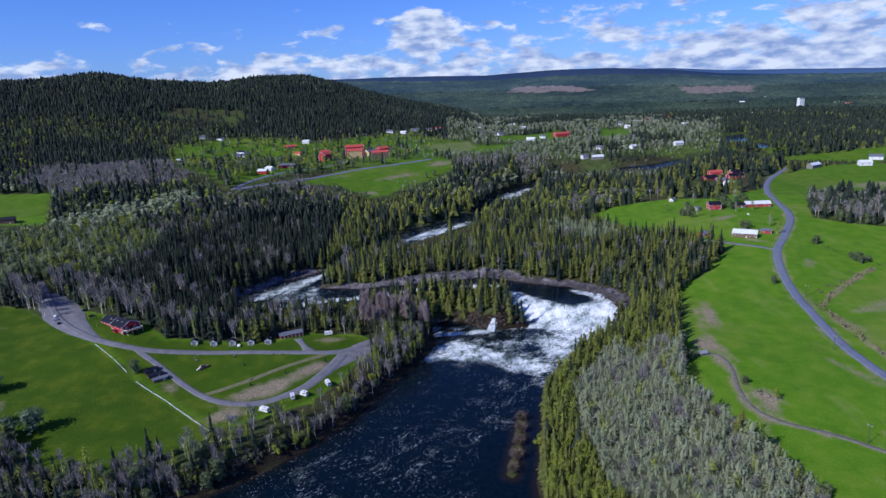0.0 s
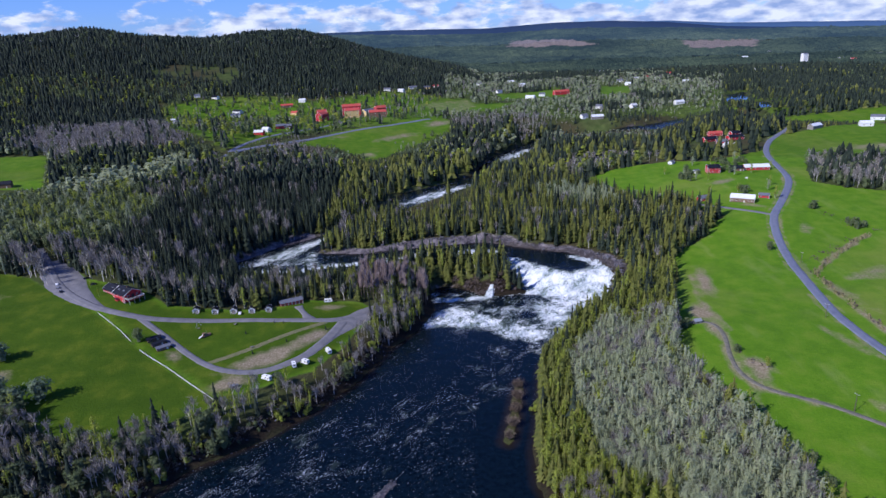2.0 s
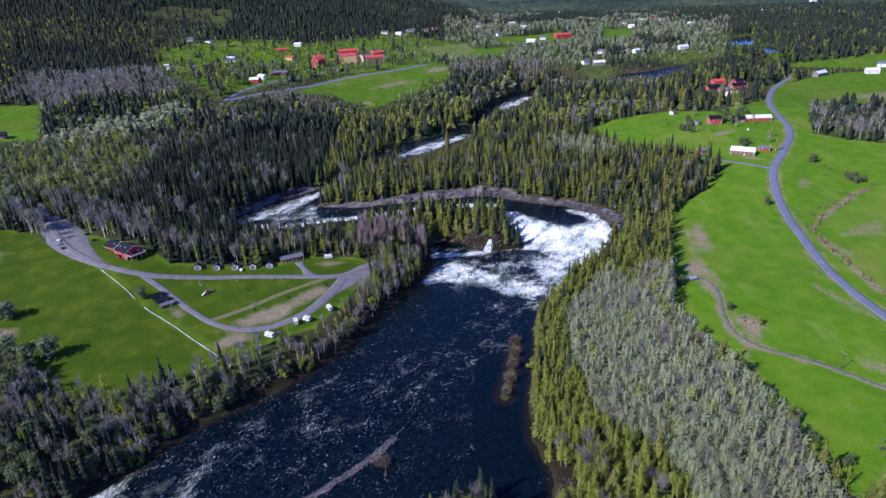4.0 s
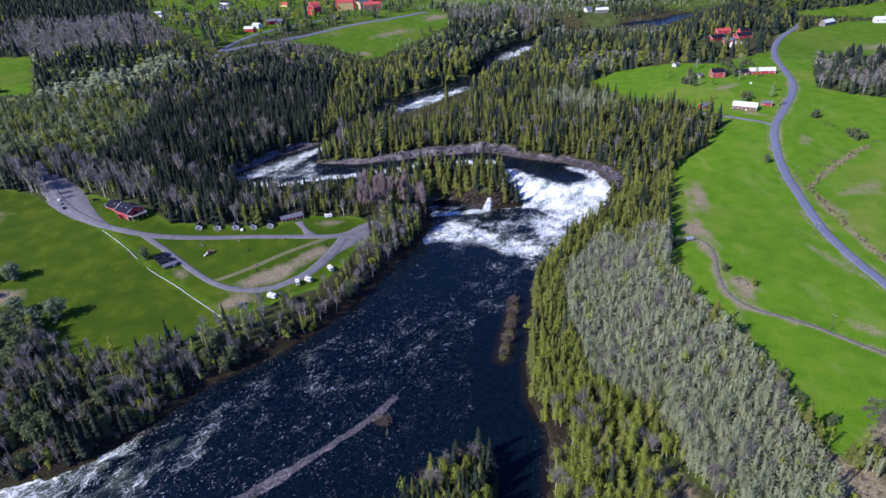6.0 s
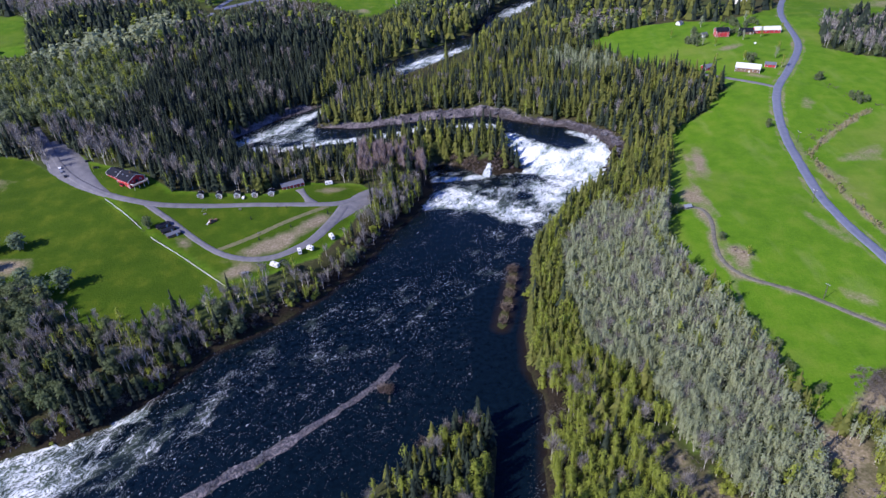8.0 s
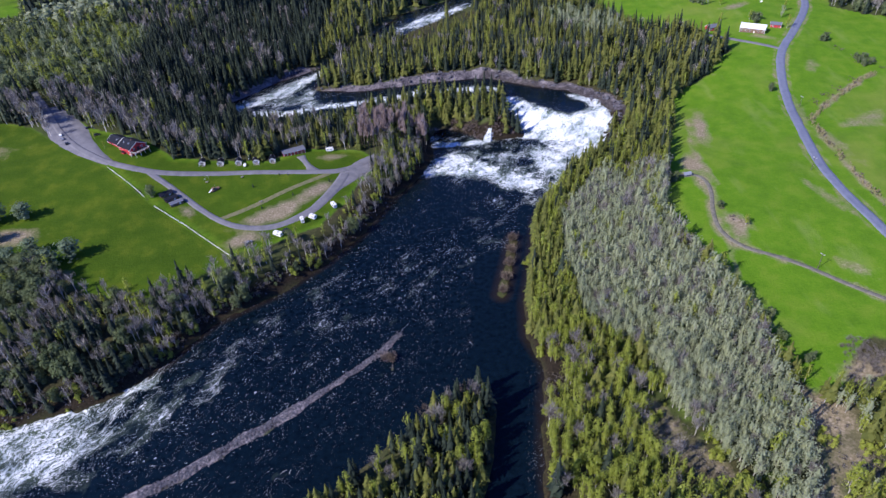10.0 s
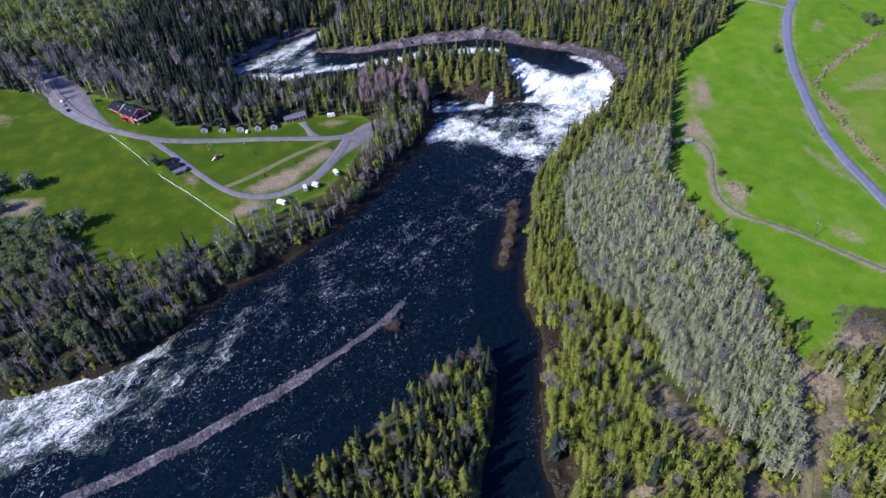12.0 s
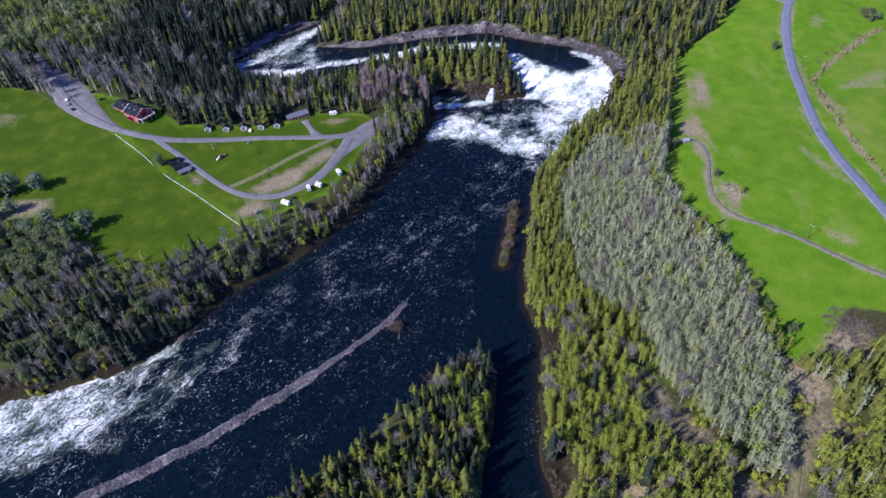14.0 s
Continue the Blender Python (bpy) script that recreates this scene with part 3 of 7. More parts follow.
def land(x, y):
    """The height of the ground, and its distance from the river."""
    x, y = np.asarray(x, float), np.asarray(y, float)
    d = river_dist(x, y) + 1.6 * wave(x, y, 7.0, 1.0) * (np.hypot(x, y) < 700)
    z = base_h(x, y) + 0.7 * wave(x, y, 23, 2.0) + np.where(np.hypot(x, y) > 900, 5.0, 0.0) * wave(x, y, 120, 0.7)
    lev = level(x, y)
    bank = np.clip(z, lev + 0.25 + 0.10 * d, lev + 0.5 + 0.75 * d)
    k = sstep(40, 90, d)
    z = np.where(d > 0, bank * (1 - k) + z * k, lev - 0.2 - 2.6 * sstep(0, 9, -d))
    # rocky shelf above the falls
    rk = np.minimum(dist(x, y, ROCKY), dist(x, y, FALL_ROCK))
    z = np.where((d > 0) & (rk < 22), z + (1 - rk / 22) * (0.3 + 1.9 * wave(x, y, 4.2, 4.0) + 1.6 * wave(x, y, 11, 1.0)), z)
    # wooded islet, gravel bar and the two scrubby shoals in the lower river
    e = np.where(inside(x, y, ISLET), dist(x, y, ISLET, True), -dist(x, y, ISLET, True))
    z = np.where(e > -4, np.maximum(z, lev - 0.6 + np.clip(0.5 * (e + 2), -2, 2.4)), z)
    jag = 0.9 * wave(x, y, 3.2, 2.2) + 0.7 * wave(x, y, 1.3, 0.4)
    for line, r, top in ((BAR, 2.8, 0.7), (BAR[4:], 4.6, 0.6), (SMALL_ISLET, 4.5, 0.5), (BUSH_ISLET, 3.0, 0.4)):
        b = np.maximum(dist(x, y, line) + jag, 0)
        z = np.maximum(z, lev + top - 1.3 * (b / r) ** 2 + 0.25 * wave(x, y, 2.2, 3.0) * (b < 2 * r))
    return z, d, e


def ground_at(x, y):
    return float(land(np.array([x]), np.array([y]))[0][0])


def mesh_np(name, v, f, mats, mi=None, smooth=False):
    """A mesh from arrays of corners and triangles."""
    me = bpy.data.meshes.new(name)
    v, f = np.asarray(v, np.float32), np.asarray(f, np.int32)
    me.vertices.add(len(v))
    me.vertices.foreach_set("co", v.ravel())
    k = f.shape[1]
    me.loops.add(f.size)
    me.loops.foreach_set("vertex_index", f.ravel())
    me.polygons.add(len(f))
    me.polygons.foreach_set("loop_start", np.arange(0, f.size, k, dtype=np.int32))
    me.polygons.foreach_set("loop_total", np.full(len(f), k, np.int32))
    for m in mats:
        me.materials.append(m)
    if mi is not None:
        me.polygons.foreach_set("material_index", np.asarray(mi, np.int32))
    me.polygons.foreach_set("use_smooth", np.full(len(f), smooth, bool))
    me.update(calc_edges=True)
    return me


def put_attr(me, name, values):
    a = me.attributes.new(name, "FLOAT", "POINT")
    a.data.foreach_set("value", np.asarray(values, np.float32))


def spread(first, last, step, outer_lo, outer_hi, grow):
    mid = list(np.arange(first, last + step, step))
    for sign, lim in ((-1, outer_lo), (1, outer_hi)):
        s, p = step, (mid[0] if sign < 0 else mid[-1])
        while sign * (lim - p) > 0:
            s *= grow
            p += sign * s
            mid = [p] + mid if sign < 0 else mid + [p]
    return np.array(mid)


def grid_faces(nx, ny):
    i, j = np.meshgrid(np.arange(nx - 1), np.arange(ny - 1), indexing="ij")
    a = (i * ny + j).ravel()
    return np.stack([a, a + ny, a + ny + 1, a + 1], 1)


def build_ground():
    gx, gy = spread(-330, 400, 3.5, -4700, 4700, 1.07), spread(120, 620, 3.5, -1500, 4900, 1.032)
    x, y = [c.ravel() for c in np.meshgrid(gx, gy, indexing="ij")]
    z, d, e = land(x, y)
    me = mesh_np("ground", np.stack([x, y, z], 1), grid_faces(len(gx), len(gy)), [M_GROUND], smooth=True)

    def field(poly, soft=4.0):
        s = dist(x, y, poly, True)
        return np.clip(0.5 + np.where(inside(x, y, poly), s, -s) / soft * 0.5, 0, 1)
    grass = np.maximum.reduce([field(LEFT_FIELD), field(CAMP), field(RIGHT_FIELD)] + [field(p, 12) for p in FAR_FIELDS])
    grass = np.where(inside(x, y, STRIP_WOOD), 0, grass)
    grass = np.maximum(grass, 0.66 * field(VILLAGE_GREEN, 20))
    rr = np.hypot(x, y)
    grass = np.maximum(grass, 0.46 * ((rr > 1150) & (rr < 2300) & (x > 0.02 * y)))
    grass = np.maximum(grass, 0.35 * field(GROVE_FLOOR, 10))
    put_attr(me, "grass", grass)
    put_attr(me, "dark_grass", np.maximum.reduce([field(LEFT_FIELD), 0.68 * field(CAMP), 0.44 * (np.hypot(x, y) > 850)]))
    earth = np.zeros(len(x))
    # worn patches: camp lawn, field corners, gully beside the track, clearing in the birch wood
    for (cx, cy, rx, ry, ang, k) in ((-60, 1010, 46, 12, 0.75, 0.62), (8, 1104, 30, 14, 0.75, 0.8), (-98, 905, 26, 10, 0.5, 0.6), (-150, 985, 20, 9, 0.7, 0.5), (-108, 350, 23, 8, 0.75, 0.92), (-86, 374, 16, 6, 0.85, 0.86), (-122, 322, 11, 6, 0.6, 0.9), (-116, 344, 8, 5, 0.7, 0.78), (170, 380, 7, 15, -0.1, 0.85), (174, 312, 7, 9, 0.3, 0.85), (-165, 351, 7, 4, -0.7, 0.7), (-78, 418, 12, 4, 0.2, 0.55), (192, 200, 13, 8, 0.4, 1.0),
                                     (164, 178, 14, 9, 1.1, 0.9), (97, 163, 20, 9, -0.95, 0.62), (120, 126, 15, 12, 0.0, 0.55), (162, 158, 14, 22, 0.0, 0.6), (42, 138, 8, 12, 0.0, 0.5), (48, 210, 6, 10, 0.0, 0.5), (172, 304, 5, 9, 0.1, 0.9), (168, 352, 5, 22, 0.1, 0.7), (-264, 322, 16, 8, 0.2, 0.95), (-225, 286, 12, 5, 0.4, 0.85),
                                     (194, 432, 6, 30, -0.25, 0.82), (300, 648, 16, 6, 0.5, 0.75), (317, 520, 6, 20, -0.4, 0.55), (301, 423, 9, 6, 0.3, 0.62), (228, 538, 6, 20, 0.3, 0.55), (296, 575, 14, 5, -0.5, 0.6), (234, 344, 4, 16, 0.2, 0.55), (222, 268, 5, 12, 0.6, 0.5), (160, 246, 3, 16, 0.1, 0.55), (276, 400, 5, 30, 0.1, 0.6), (-330, 400, 30, 14, 0.5, 0.6), (70, 128, 14, 8, 0.2, 0.8), (272, 440, 5, 24, -0.3, 0.6), (560, 800, 60, 16, 0.1, 0.62), (480, 760, 30, 8, -0.4, 0.5), (320, 430, 26, 9, 0.8, 0.5), (240, 330, 5, 20, 0.3, 0.45)):
        c, s = math.cos(ang), math.sin(ang)
        u, v = ((x - cx) * c + (y - cy) * s) / rx, (-(x - cx) * s + (y - cy) * c) / ry
        earth = np.maximum(earth, k * np.exp(-0.7 * (u * u + v * v)))
    earth = np.maximum(earth, 0.82 * np.exp(-(dist(x, y, DITCH) / 4.0) ** 2) * (0.8 + 0.4 * wave(x, y, 9, 0.2)))
    earth = np.maximum(earth, 0.75 * np.exp(-(np.minimum(dist(x, y, WOOD_TRACK) / 8, dist(x, y, BROOK) / 5)) ** 2) * (0.85 + 0.3 * wave(x, y, 6, 0.7)))
    earth = np.maximum(earth, (0.62 + 0.2 * wave(x, y, 6, 0.3)) * np.exp(-(dist(x, y, FIELD_TRACK) / 4.0) ** 2))
    earth = np.maximum(earth, (0.50 + 0.2 * wave(x, y, 11, 0.9)) * np.exp(-((dist(x, y, MAIN_ROAD) - 5.0) / 2.2) ** 2))
    for line in (WHEEL_MARKS, WHEEL_MARKS_EAST):
        earth = np.maximum(earth, 0.60 * np.exp(-(dist(x, y, line) / 3.0) ** 2))
    # felled slopes on the far hill, a dry meadow beyond the village
    far = np.hypot(x, y)
    earth = np.maximum(earth, 0.75 * ((far > 2900) & (far < 3450) & (x > 0.12 * y) & (x < 0.52 * y) & (wave(x, y, 210, 0.4) > 0.25)))
    earth = np.maximum(earth, 0.42 * inside(x, y, [(-34, 1325), (77, 1427), (87, 1300), (32, 1200)]))
    put_attr(me, "earth", earth)
    put_attr(me, "wet", 0.9 * np.exp(-((d - 4) / 8.0) ** 2) * (y < 480) * (d > -6) + 0.8 * np.exp(-(dist(x, y, FALL_ROCK) / 7.0) ** 2) + 0.55 * ((d < 4) & (d > -6) & (y > 430) & (x > 40)))
    shore = np.clip(1.0 - np.abs(d - 0.5) / 4.0, 0, 1) * (0.34 + 0.25 * (y > 480))
    shelf = np.clip(1.2 - np.minimum(dist(x, y, ROCKY) / np.maximum(1.5, 7.5 + 5.5 * wave(x, y, 14, 0.6) + 3.5 * wave(x, y, 5, 0.2)), dist(x, y, FALL_ROCK) / 4.5), 0, 1)
    bar = np.clip(1.2 - np.minimum(dist(x, y, BAR), dist(x, y, BUSH_ISLET) + 2) / 5, 0, 1)
    put_attr(me, "rock", np.maximum.reduce([shore * (d < 30), shelf, bar, np.clip(1 - dist(x, y, ROCKY_SOUTH) / 12, 0, 1), 0.3 * np.clip(1.2 - dist(x, y, SMALL_ISLET) / 6, 0, 1)]))
    tagged(new("ground", me), "valley floor of meadow grass, forest floor and bare rock", "ground", kind="structure")


def build_water(name, label, x0, x1, y0, y1, step, keep, material=M_WATER):
    gx, gy = np.arange(x0, x1 + step, step), np.arange(y0, y1 + step, step)
    x, y = [c.ravel() for c in np.meshgrid(gx, gy, indexing="ij")]
    d = river_dist(x, y)
    f = grid_faces(len(gx), len(gy))
    ok = keep(x, y) & (d < 5.0)
    f = f[ok[f].all(1)]
    used = np.unique(f)
    back = np.zeros(len(x), np.int64)
    back[used] = np.arange(len(used))
    x, y, d, f = x[used], y[used], d[used], back[f]
    fm = foam_at(x, y)
    z = level(x, y)
    rough = np.array([noise.turbulence(Vector((a * 0.28, b * 0.28, 0.0)), 4, False) if k > 0.22 else 0.3 for a, b, k in zip(x, y, fm)])
    z = z + (rough - 0.3) * 2.6 * np.clip(fm - 0.15, 0, 1) + 0.12 * wave(x, y, 2.4, 5.0)
    me = mesh_np(name, np.stack([x, y, z], 1), f, [material], smooth=True)
    put_attr(me, "foam", fm)
    put_attr(me, "shoal", np.clip(1 - np.minimum(-d, np.abs(dist(x, y, SMALL_ISLET)) - 2) / 7.0, 0, 1) * 0.9)
    tagged(new(name, me), label, "water", kind="structure")


def blob(x, y, cx, cy, rx, ry, ang=0.0):
    c, s = math.cos(ang), math.sin(ang)
    u, v = ((x - cx) * c + (y - cy) * s) / rx, (-(x - cx) * s + (y - cy) * c) / ry
    return np.exp(-(u * u + v * v))


def foam_at(x, y):
    """How much the water breaks: falls, the rapids under and above them, and the run at the river's bend."""
    f = -0.04 + 0.11 * np.exp(-(dist(x, y, [(60, 400), (30, 330), (-30, 285), (-60, 255), (-130, 205), (-230, 170)]) / 30) ** 2)
    wx, wy = x + 3.0 * wave(x, y, 6, 0.4), y + 3.0 * wave(x, y, 7, 1.4)
    for poly, k, soft in ((FALL_WHITE, 1.02, 11), (FALL_ARM, 0.72, 7), (WAVES_WEST, 0.72, 12), (WAVES_EAST, 0.78, 11), (WAVES_ALL, 0.28, 12)):
        e = dist(wx, wy, poly, True)
        f = np.maximum(f, k * np.clip(0.5 + np.where(inside(wx, wy, poly), e, -e) / soft, 0, 1) * (1 + (0.10 if k > 1 else 0.55) * (wave(x + 0.6 * y, 0.8 * y, 3.4, 0.9) + 0.5 * wave(x, y, 1.9, 0.3))))
    for line, r, k in (([(-112, 604), (-135, 576), (-155, 556), (-180, 534)], 8, 0.62), ([(-172, 524), (-137, 521), (-117, 524), (-89, 530), (-69, 533), (-39, 537), (-15, 546), (11, 548), (50, 545)], 5.0, 0.72), ([(-120, 560), (-118, 540), (-110, 528)], 9, 0.42),
                       ([(38, 467), (58, 470), (82, 463), (100, 455)], 5, 1.0), ([(-4, 462), (15, 460), (36, 462)], 4.5, 0.80), ([(-14, 470), (6, 472), (22, 468)], 7, 0.22), ([(-232, 202), (-203, 208), (-180, 213)], 4.5, 0.8), ([(-180, 213), (-152, 226)], 3.5, 0.5), ([(-152, 228), (-123, 243), (-96, 265), (-60, 296)], 10, 0.10)):
        f = np.maximum(f, k * np.exp(-(dist(wx, wy, line) / r) ** 2))
    for cx, cy, rx, ry, ang, k in ((-138, 548, 30, 24, 0.0, 0.30), (72, 366, 22, 30, 0.0, 0.18), (0, 745, 13, 58, -0.85, 0.72), (128, 965, 14, 50, -0.7, 0.75), (-256, 184, 46, 24, 0.42, 0.86), (-205, 192, 48, 16, 0.42, 0.52), (-195, 178, 50, 12, 0.5, 0.48), (-150, 200, 60, 20, 0.65, 0.22), (-70, 250, 80, 36, 0.8, 0.07)):
        f = np.maximum(f, k * blob(x, y, cx, cy, rx, ry, ang))
    # dark tongues between the broken water
    for cx, cy, rx, ry, ang, k in ((110, 507, 15, 9, -0.4, 0.95), (46, 445, 20, 5, -0.1, 0.7), (62, 424, 7, 14, -0.5, 0.7), (26, 450, 20, 4, -0.2, 0.5), (85, 441, 14, 3.5, -0.3, 0.5), (99, 424, 9, 6, 0.2, 0.45), (90, 527, 30, 5, -0.15, 0.6)):
        f = f * (1 - k * blob(x, y, cx, cy, rx, ry, ang))
    f = np.where(dist(x, y, [(10, 130), (25, 230), (30, 300)]) < 14, np.minimum(f, -0.04), f)
    f = np.where((x > -120) & (y < 200) & (dist(x, y, BAR) < 200) & (y < 205 + 0.8 * (x + 70)), np.minimum(f, 0.03), f)
    return f


build_ground()
build_water("water_river", "dark blue-black river with waterfall, white rapids and foam streaks", -400, 160, -60, 640, 1.75, lambda x, y: y > -1000)
build_water("water_far_river", "dark far river reach with white rapids", -140, 450, 636, 1110, 4.0, lambda x, y: y > 630)
build_water("water_pond", "blue far pond among woods", 530, 662, 1056, 1350, 4.0, lambda x, y: y > 0, M_POND)


def ribbon(name, line, width, material, label, category="road", lift=0.12):
    """A road laid on the ground along a line, smoothed at its corners."""
    p = np.array(line, float)
    for _ in range(2):
        p = np.vstack([p[:1], np.stack([0.75 * p[:-1] + 0.25 * p[1:], 0.25 * p[:-1] + 0.75 * p[1:]], 1).reshape(-1, 2), p[-1:]])
    s = np.r_[0, np.cumsum(np.hypot(*np.diff(p, axis=0).T))]
    n = max(int(s[-1] / 2.5), 4)
    t = np.linspace(0, s[-1], n)
    c = np.stack([np.interp(t, s, p[:, 0]), np.interp(t, s, p[:, 1])], 1)
    tan = np.gradient(c, axis=0)
    tan /= np.linalg.norm(tan, axis=1)[:, None]
    nor = np.stack([-tan[:, 1], tan[:, 0]], 1)
    rows = []
    for k in (-0.56, -0.5, -0.2, 0.0, 0.2, 0.5, 0.56):
        w = np.interp(t / s[-1], np.linspace(0, 1, len(np.atleast_1d(width))), np.atleast_1d(width))
        w = w * (1 + 0.09 * wave(t, t * 0.3, 4.0, k)) if abs(k) > 0.3 else w
        q = c + nor * np.reshape(k * w, (-1, 1))
        z = land(q[:, 0], q[:, 1])[0] + (lift if abs(k) < 0.53 else -0.35)
        rows.append(np.c_[q, z])
    v = np.stack(rows, 1)
    me = mesh_np(name, v.reshape(-1, 3), grid_faces(n, 7)[:, ::-1], [material], smooth=True)
    return tagged(new(name, me), label, category, kind="structure")


def hazed_forest_mat(name, haze_glow):
    """Unbroken forest three kilometres off and more, its blue air haze painted as emission."""
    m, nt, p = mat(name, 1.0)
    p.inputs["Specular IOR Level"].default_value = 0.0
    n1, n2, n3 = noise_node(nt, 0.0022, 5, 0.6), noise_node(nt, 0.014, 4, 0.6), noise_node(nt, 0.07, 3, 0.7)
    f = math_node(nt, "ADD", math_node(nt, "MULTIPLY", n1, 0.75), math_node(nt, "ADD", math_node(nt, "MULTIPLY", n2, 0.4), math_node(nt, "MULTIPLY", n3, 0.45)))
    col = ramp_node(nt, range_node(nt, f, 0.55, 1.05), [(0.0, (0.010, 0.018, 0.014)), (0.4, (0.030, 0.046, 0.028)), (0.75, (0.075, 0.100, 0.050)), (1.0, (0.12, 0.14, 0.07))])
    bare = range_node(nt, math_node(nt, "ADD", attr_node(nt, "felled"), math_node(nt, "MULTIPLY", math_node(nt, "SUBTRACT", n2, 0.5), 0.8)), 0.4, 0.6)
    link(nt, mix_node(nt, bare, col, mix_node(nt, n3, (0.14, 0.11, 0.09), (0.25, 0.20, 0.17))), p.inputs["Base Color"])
    p.inputs["Emission Color"].default_value, p.inputs["Emission Strength"].default_value = (*haze_glow, 1), 1.0
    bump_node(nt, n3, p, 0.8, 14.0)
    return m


FAR_CUTS = [[(473, 3745), (749, 3664), (863, 3358), (416, 3542)], [(1277, 3368), (1642, 3271), (1466, 2985), (1214, 3055)]]


def distant_ridges():
    """The wooded far hills and blue mountains beyond the valley's end, haze painted in."""
    rng = np.random.default_rng(3)
    # each farther band gets a stronger blue emission in place of air haze
    for r0, r1, haze_glow in ((2250, 2960, (0.007, 0.014, 0.026)), (2940, 3660, (0.012, 0.024, 0.046)), (3650, 4705, (0.018, 0.038, 0.080))):
        bb, r = np.linspace(-0.42 if r0 > 2900 else -0.10, 0.92, 300), np.linspace(r0, r1, 44)
        b, rr = [c.ravel() for c in np.meshgrid(bb, r, indexing="ij")]
        k = np.sqrt(1 + b * b)
        x, y = b / k * rr, rr / k
        top = base_h(x, y) + 5 * wave(x, y, 120, 0.7) + 5 + 4 * wave(x, y, 31, 0.5) + 3 * rng.normal(size=len(x))
        felled = np.max([np.clip(0.5 + np.where(inside(x, y, c), 1, -1) * dist(x, y, c, True) / 120, 0, 1) for c in FAR_CUTS], 0)
        me = mesh_np("backdrop", np.stack([x, y, top], 1), grid_faces(len(bb), len(r)), [hazed_forest_mat("hazed_far_forest", haze_glow)], smooth=True)
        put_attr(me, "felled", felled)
        tagged(new("backdrop", me), "far wooded hills with felled slopes and painted blue haze", "hill", kind="structure")
    b = np.linspace(-1.0, 1.0, 121)
    # both ridges carry their haze as blue colour and emission, the farther one more
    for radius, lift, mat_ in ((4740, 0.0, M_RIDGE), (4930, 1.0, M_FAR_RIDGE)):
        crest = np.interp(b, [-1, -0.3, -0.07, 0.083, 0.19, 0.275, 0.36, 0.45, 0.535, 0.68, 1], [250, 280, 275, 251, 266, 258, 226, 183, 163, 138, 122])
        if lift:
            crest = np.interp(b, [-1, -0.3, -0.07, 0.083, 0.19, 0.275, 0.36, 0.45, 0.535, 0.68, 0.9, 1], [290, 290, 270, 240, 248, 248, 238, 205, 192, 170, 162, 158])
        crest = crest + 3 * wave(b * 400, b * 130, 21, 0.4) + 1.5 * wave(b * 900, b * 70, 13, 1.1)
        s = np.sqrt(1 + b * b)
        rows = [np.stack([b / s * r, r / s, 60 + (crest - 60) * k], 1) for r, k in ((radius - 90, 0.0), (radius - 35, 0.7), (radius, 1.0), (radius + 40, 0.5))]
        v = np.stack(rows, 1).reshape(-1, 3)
        tagged(new("backdrop", mesh_np("backdrop", v, grid_faces(len(b), 4), [mat_], smooth=True)), "wooded ridge on the horizon with painted blue haze", "mountain", kind="structure")


distant_ridges()
ribbon("road_main", MAIN_ROAD, 6.6, M_ASPHALT, "grey asphalt country road winding between meadows", lift=0.25)
ribbon("road_camp", CAMP_ROAD, 4.8, M_GRAVEL, "pale gravel road past the camping cabins", lift=0.2)
ribbon("road_loop", LOOP_ROAD, [4.2, 4.2, 4.2, 4.6, 5.5, 6.5, 6.5], M_GRAVEL, "pale gravel loop road round the camping lawn", lift=0.16)
ribbon("road_spur", SPUR_ROAD, [9.5, 4.2, 3.8, 6.5], M_GRAVEL, "short gravel spur to the service building", lift=0.14)
ribbon("road_turning", [(-79, 362), (-74, 376), (-67, 390), (-59, 404), (-50, 416), (-44, 424)], [4.5, 6, 9, 14, 15, 11], M_GRAVEL, "wide gravel turning place at the wood's edge", lift=0.12)
ribbon("path_lawn", GRASS_PATH, 3.6, M_TRACK, "worn grass path across the camping lawn", "path", 0.1)
ribbon("track_field", FIELD_TRACK, 2.5, M_MUD, "narrow gravel farm track through the meadow", "track", 0.18)
ribbon("track_wood", WOOD_TRACK, 2.0, M_TRACK, "overgrown track beside the birch wood", "track", 0.12)
ribbon("road_farm", FARM_DRIVE, 4.0, M_GRAVEL, "pale gravel drive to the farm", lift=0.15)
ribbon("road_village", VILLAGE_ROAD, 6.5, M_ASPHALT, "grey village road along the hillside", lift=0.3)
ribbon("road_lane", VILLAGE_LANE, 5.0, M_ASPHALT, "grey village lane between gardens", lift=0.3)
ribbon("car_park", [(-306, 478), (-288, 455), (-266, 428), (-246, 408), (-228, 396)], [12, 24, 25, 15, 5], M_GRAVEL, "wide grey gravel car park beside the red house", "car park", 0.14)

# ---- trees ----


def tube(p0, p1, r0, r1, sides=5):
    """A tapered stick between two points."""
    p0, p1 = np.array(p0, float), np.array(p1, float)
    w = p1 - p0
    w /= np.linalg.norm(w)
    u = np.cross(w, (0.3, 0.9, 0.1))
    u /= np.linalg.norm(u)
    t = np.cross(w, u)
    a = np.arange(sides) * 2 * np.pi / sides
    ring = np.cos(a)[:, None] * u + np.sin(a)[:, None] * t
    v = np.vstack([p0 + ring * r0, p1 + ring * r1])
    i = np.arange(sides)
    j = (i + 1) % sides
    return v, np.vstack([np.stack([i, j, j + sides], 1), np.stack([i, j + sides, i + sides], 1)])


